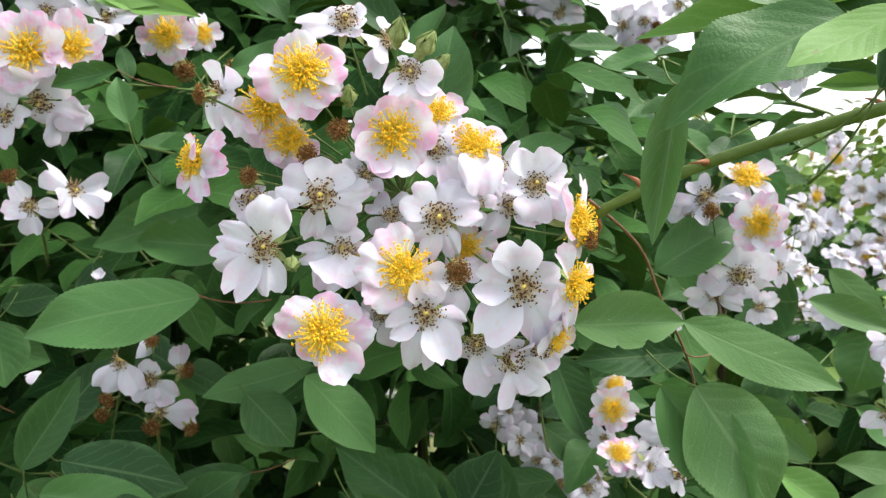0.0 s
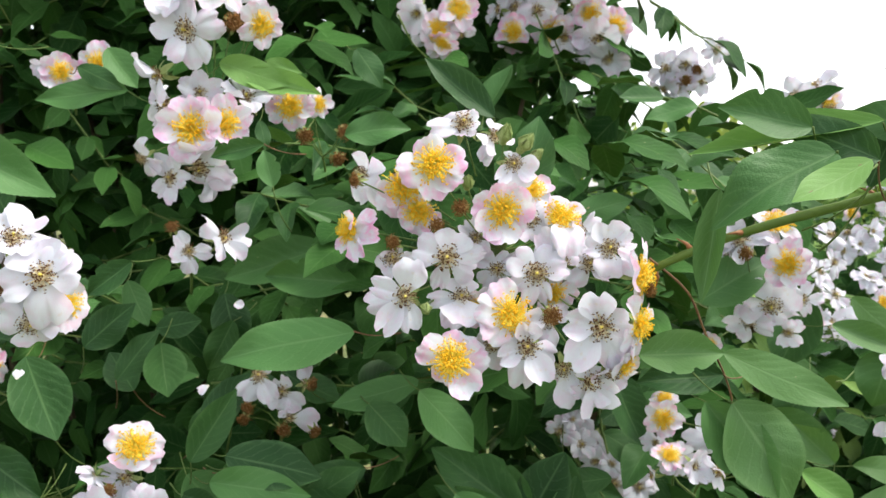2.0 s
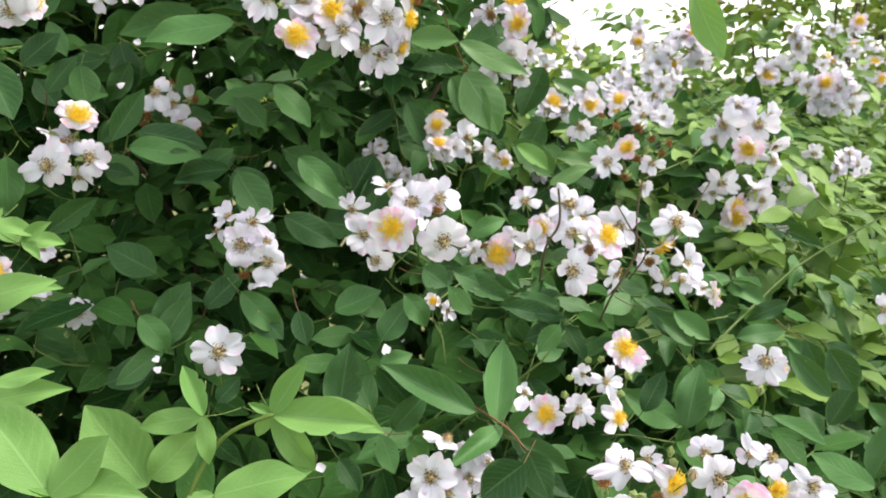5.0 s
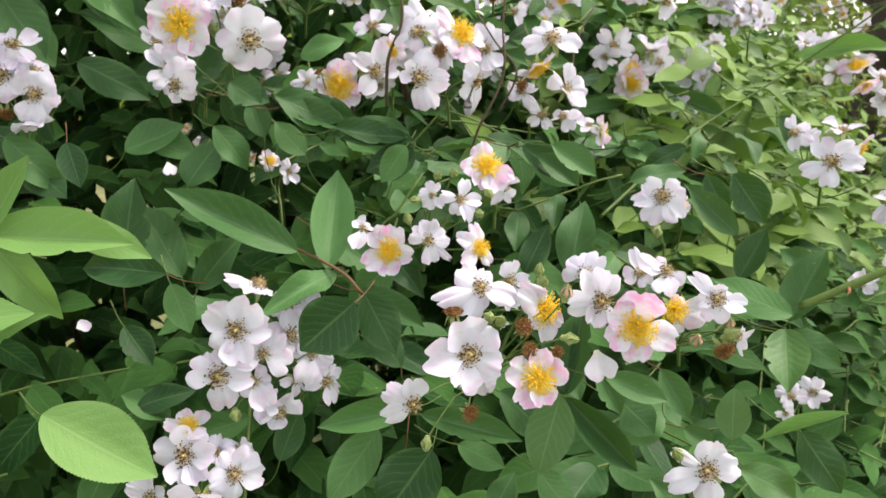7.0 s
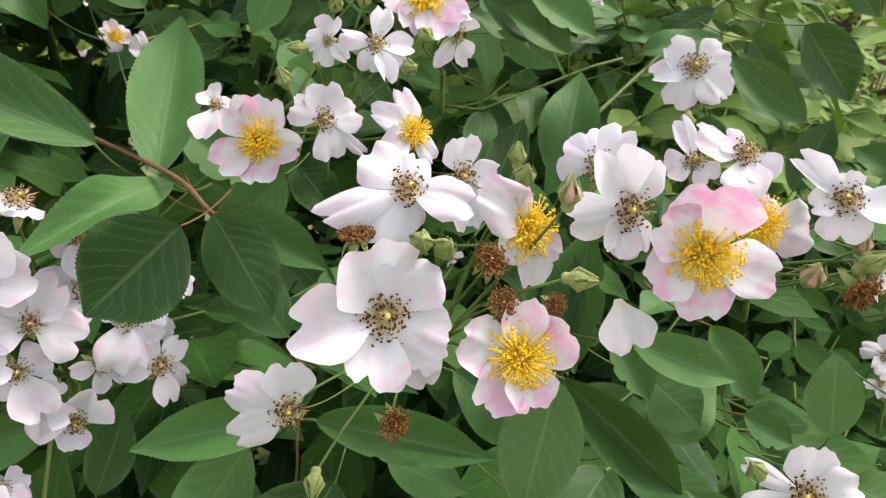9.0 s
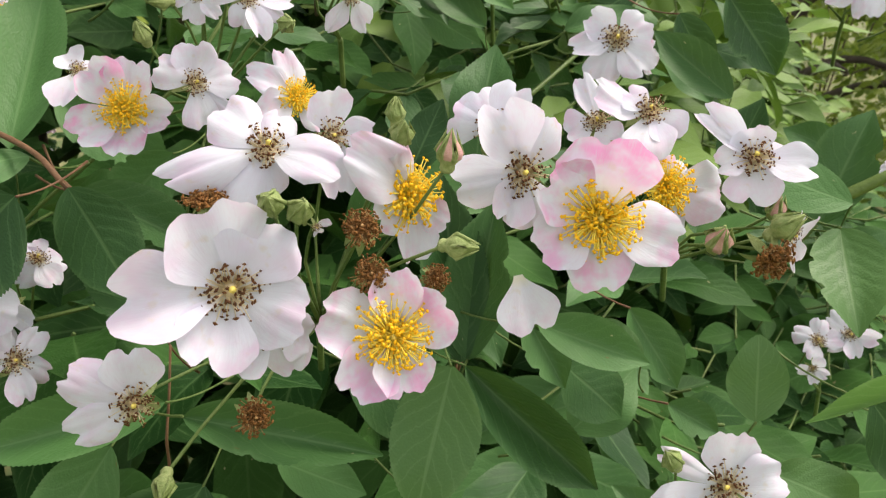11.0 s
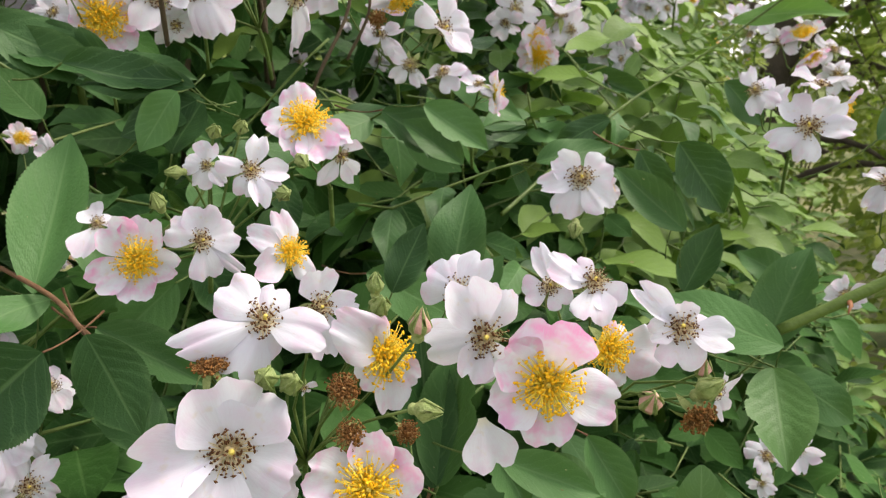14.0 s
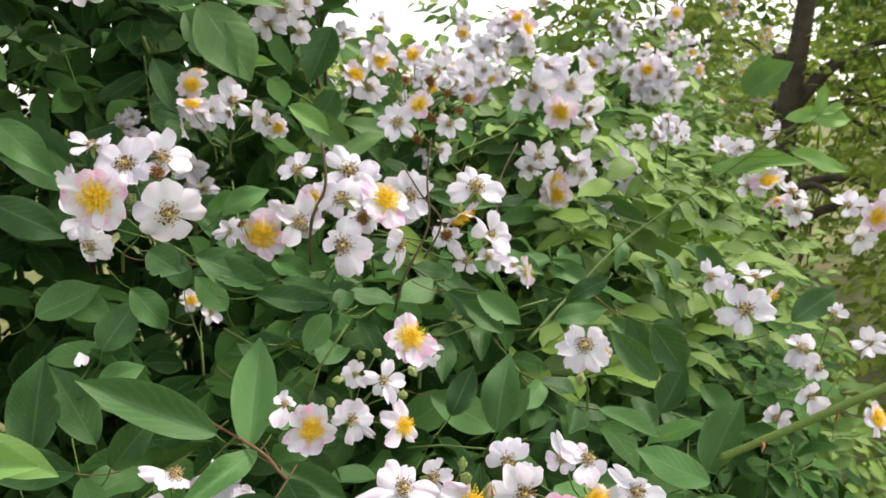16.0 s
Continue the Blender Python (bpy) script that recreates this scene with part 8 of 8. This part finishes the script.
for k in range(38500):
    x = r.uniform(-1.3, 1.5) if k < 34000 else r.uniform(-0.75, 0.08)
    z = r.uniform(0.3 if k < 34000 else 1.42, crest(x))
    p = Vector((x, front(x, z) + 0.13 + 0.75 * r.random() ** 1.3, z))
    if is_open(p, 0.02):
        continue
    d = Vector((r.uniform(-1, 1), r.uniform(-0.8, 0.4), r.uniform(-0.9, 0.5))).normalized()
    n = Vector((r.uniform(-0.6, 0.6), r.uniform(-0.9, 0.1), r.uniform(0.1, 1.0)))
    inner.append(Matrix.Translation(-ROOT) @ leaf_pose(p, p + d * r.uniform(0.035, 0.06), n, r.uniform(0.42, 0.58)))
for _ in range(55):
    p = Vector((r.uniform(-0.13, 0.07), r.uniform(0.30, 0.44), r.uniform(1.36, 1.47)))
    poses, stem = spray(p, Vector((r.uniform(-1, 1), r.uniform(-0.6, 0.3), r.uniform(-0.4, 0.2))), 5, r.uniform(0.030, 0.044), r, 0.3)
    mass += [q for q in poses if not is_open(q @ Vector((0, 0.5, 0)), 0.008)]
# The gloom inside the bush is partly painted, by the darker leaf colours.
leaf_mass("inner_foliage", inner, bush, LEAF_SHADED, 5)

for q in near_leaves:
    part("leaf", r.choice(LEAVES["old"]), bush, Matrix.Translation(-ROOT) @ q)
leaf_mass("foliage", [Matrix.Translation(-ROOT) @ q for q in mass], bush, LEAF_SHADED)
leaf_mass("light_foliage", [Matrix.Translation(-ROOT) @ q for q in sunlit_mass], bush, LEAF_SUNLIT)
tagged(part("brushwood", mesh_of("brushwood", twigs_v, twigs_f, [STALK]), bush), "", "", "", "stuff")

for k in range(34):
    x0, x1 = r.uniform(-1.0, 1.1), r.uniform(-0.35, 0.35)
    z1 = min(crest(min(1.2, x0 + x1)) - 0.05, r.uniform(1.1, 2.0))
    foot = Vector((x0 * 0.6, r.uniform(0.75, 1.1), -0.02))
    tip = Vector((x0 + x1, front(x0 + x1, z1) + r.uniform(0.08, 0.4), z1))
    verts, faces = [], []
    tube(verts, faces, [q - ROOT for q in bend(foot, tip, (r.uniform(-0.1, 0.1), -0.03, 0.22), 10)], [0.006 - 0.0004 * i for i in range(11)], 7)
    part("stem", mesh_of("stem", verts, faces, [r.choice((CANE_OLD, CANE_OLD, CANE))]), bush)


# ---- more rose bushes behind, to the right ----
def far_bush(x, y, height, wide, label, seed, blooms, mat, dense=900):
    r = random.Random(seed)
    top = tagged(new("rose_bush"), label, "bush")
    top.location = (x, y, 0)
    poses = []
    for _ in range(int(dense * wide)):
        a, h = r.uniform(0, 6.283), r.random() ** 0.6
        rad = wide * math.sqrt(max(0.05, 1 - (h - 0.45) ** 2 * 1.9)) * r.uniform(0.1, 1.0) ** 0.5
        p = Vector((rad * math.cos(a), rad * math.sin(a) * 0.8, height * h * r.uniform(0.9, 1.05)))
        poses += spray(p, Vector((math.cos(a), math.sin(a), r.uniform(-0.3, 0.5))), 5, r.uniform(0.04, 0.06), r, 0.8)[0]
    leaf_mass("foliage", poses, top, mat, 5)
    verts, faces = [], []
    for k in range(7):
        tip = Vector((r.uniform(-0.6, 0.6) * wide, r.uniform(-0.5, 0.5) * wide, height * r.uniform(0.7, 0.95)))
        tube(verts, faces, bend((r.uniform(-0.1, 0.1), r.uniform(-0.1, 0.1), -0.02), tip, (0, 0, 0.1)), [0.008 - 0.0008 * i for i in range(7)], 6)
    part("stem", mesh_of("stem", verts, faces, [CANE_OLD]), top)
    for k in range(blooms):
        a = r.uniform(-2.9, -0.2)
        h = r.uniform(0.55, 1.0)
        c = Vector((x + 1.02 * wide * math.cos(a) * math.sqrt(max(0.1, 1 - (h - 0.45) ** 2 * 1.9)), y + 0.85 * wide * math.sin(a) * math.sqrt(max(0.1, 1 - (h - 0.45) ** 2 * 1.9)), height * h))
        t = Truss("far cluster of white and pale pink roses", c.x, c.y + 0.04, c.z - 0.03, True)
        for _ in range(r.randint(4, 7)):
            o = Vector((r.gauss(0, 0.035), r.uniform(-0.02, 0.02), r.gauss(0, 0.03)))
            t.bloom(r.choice("wwwwqp"), c.x + o.x, c.y + o.y, c.z + o.z, o.x * 500 - 10 + r.uniform(-20, 20), o.z * 600 + 10, r.uniform(0.028, 0.036))
        t.stalks()


# How sunlit or shaded each rose bush looks is set by its leaf colour.
far_bush(1.01, 1.52, 1.5, 0.45, "rambling rose bush full of pale flowers", 1, 14, LEAF_SUNLIT)
far_bush(0.60, 2.28, 1.38, 0.8, "rambling rose bush full of white flowers farther back", 2, 20, LEAF_SHADED)
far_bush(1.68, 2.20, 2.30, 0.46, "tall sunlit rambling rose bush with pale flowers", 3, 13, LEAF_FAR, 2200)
far_bush(2.27, 3.47, 1.54, 1.1, "rambling rose bush full of white flowers farther back", 5, 14, LEAF_SUNLIT)


# ---- trees in the distance ----
def tree(x, y, height, crown, label, seed, low, lean, thick, leafy, mat):
    r = random.Random(seed)
    top = tagged(new("tree"), label, "tree")
    top.location = (x, y, 0)
    verts, faces, tips = [], [], []
    lean = Vector((*lean, 0))
    trunk = [Vector((0, 0, -0.05)) + lean * (i / 6) ** 2 * height * 0.5 + Vector((0, 0, height * 0.8 * i / 6)) for i in range(7)]
    tube(verts, faces, trunk, [thick * (1 - 0.12 * i) for i in range(7)], 10)
    for k in range(14):
        f = r.uniform(0.2, 1.0)
        root = trunk[int(f * 5)].lerp(trunk[int(f * 5) + 1], f * 5 % 1)
        a = 2.4 * k
        tip = root + Vector((math.cos(a), math.sin(a), r.uniform(0.0, 0.7))) * crown * r.uniform(0.55, 1.0)
        tube(verts, faces, bend(root, tip, (0, 0, 0.12)), [thick * (0.36 - 0.042 * i) for i in range(7)], 6)
        tips += [root.lerp(tip, s) for s in (0.45, 0.7, 0.85, 1.0)]
    part("trunk", mesh_of("trunk", verts, faces, [BARK]), top)
    poses = []
    for q in tips:
        for _ in range(leafy):
            p = q + Vector((r.gauss(0, 0.22), r.gauss(0, 0.22), r.gauss(0, 0.2))) * crown * 0.55
            if p.z > low:
                poses += spray(p, Vector((r.uniform(-1, 1), r.uniform(-1, 1), r.uniform(-0.7, 0.3))), 5, r.uniform(0.075, 0.11), r, 0.9)[0]
    leaf_mass("crown", poses, top, mat, 5)


YELLOWISH = "slender tree with yellow-green leaves"
tree(2.98, 2.93, 3.4, 0.85, "leaning tree with a dark brown trunk and green leaves", 40, 1.66, (0.16, -0.05), 0.085, 24, LEAF_SUNLIT)
tree(4.53, 2.65, 3.8, 1.3, YELLOWISH, 41, 0.6, (0.05, -0.03), 0.07, 12, LEAF_FAR)
tree(5.81, 4.29, 4.2, 1.5, YELLOWISH, 42, 0.6, (-0.04, 0.02), 0.08, 12, LEAF_FAR)
tree(3.96, 1.38, 3.6, 1.2, YELLOWISH, 43, 0.6, (0.03, 0.05), 0.07, 14, LEAF_FAR)
tree(6.09, 1.87, 3.6, 1.5, YELLOWISH, 44, 0.6, (-0.02, -0.05), 0.08, 12, LEAF_FAR)


# ---- a hedge and woods that close the distance ----
def far_woods():
    r = random.Random(77)
    top = tagged(new("far_woods"), "hazy green line of distant trees", "woods", "", "stuff")
    poses = []
    for k in range(5200):
        a = radians(r.uniform(-75, 80))
        d = r.uniform(19, 30)
        h = (2.6 + 0.9 * math.sin(a * 9) + 0.5 * math.sin(a * 23 + 1)) * d / 24
        p = Vector((d * math.sin(a), d * math.cos(a), r.uniform(0, 1) ** 0.8 * h))
        q = Vector((r.uniform(-1, 1), r.uniform(-1, 1), r.uniform(-0.8, 0.4))).normalized()
        poses.append(leaf_pose(p, p + q * r.uniform(0.35, 0.6), Vector((r.uniform(-0.5, 0.5), -1, r.uniform(0, 1))), 0.7))
    leaf_mass("crowns", poses, top, LEAF_FAR, 5)


far_woods()
far_bush(3.71, 2.29, 2.0, 1.0, "tall yellow-green shrub without flowers", 7, 0, LEAF_FAR)
far_bush(2.75, 1.24, 1.45, 0.8, "tall yellow-green shrub without flowers", 9, 3, LEAF_FAR)
far_bush(4.62, 4.35, 2.2, 1.3, "tall yellow-green shrub without flowers", 11, 0, LEAF_FAR)
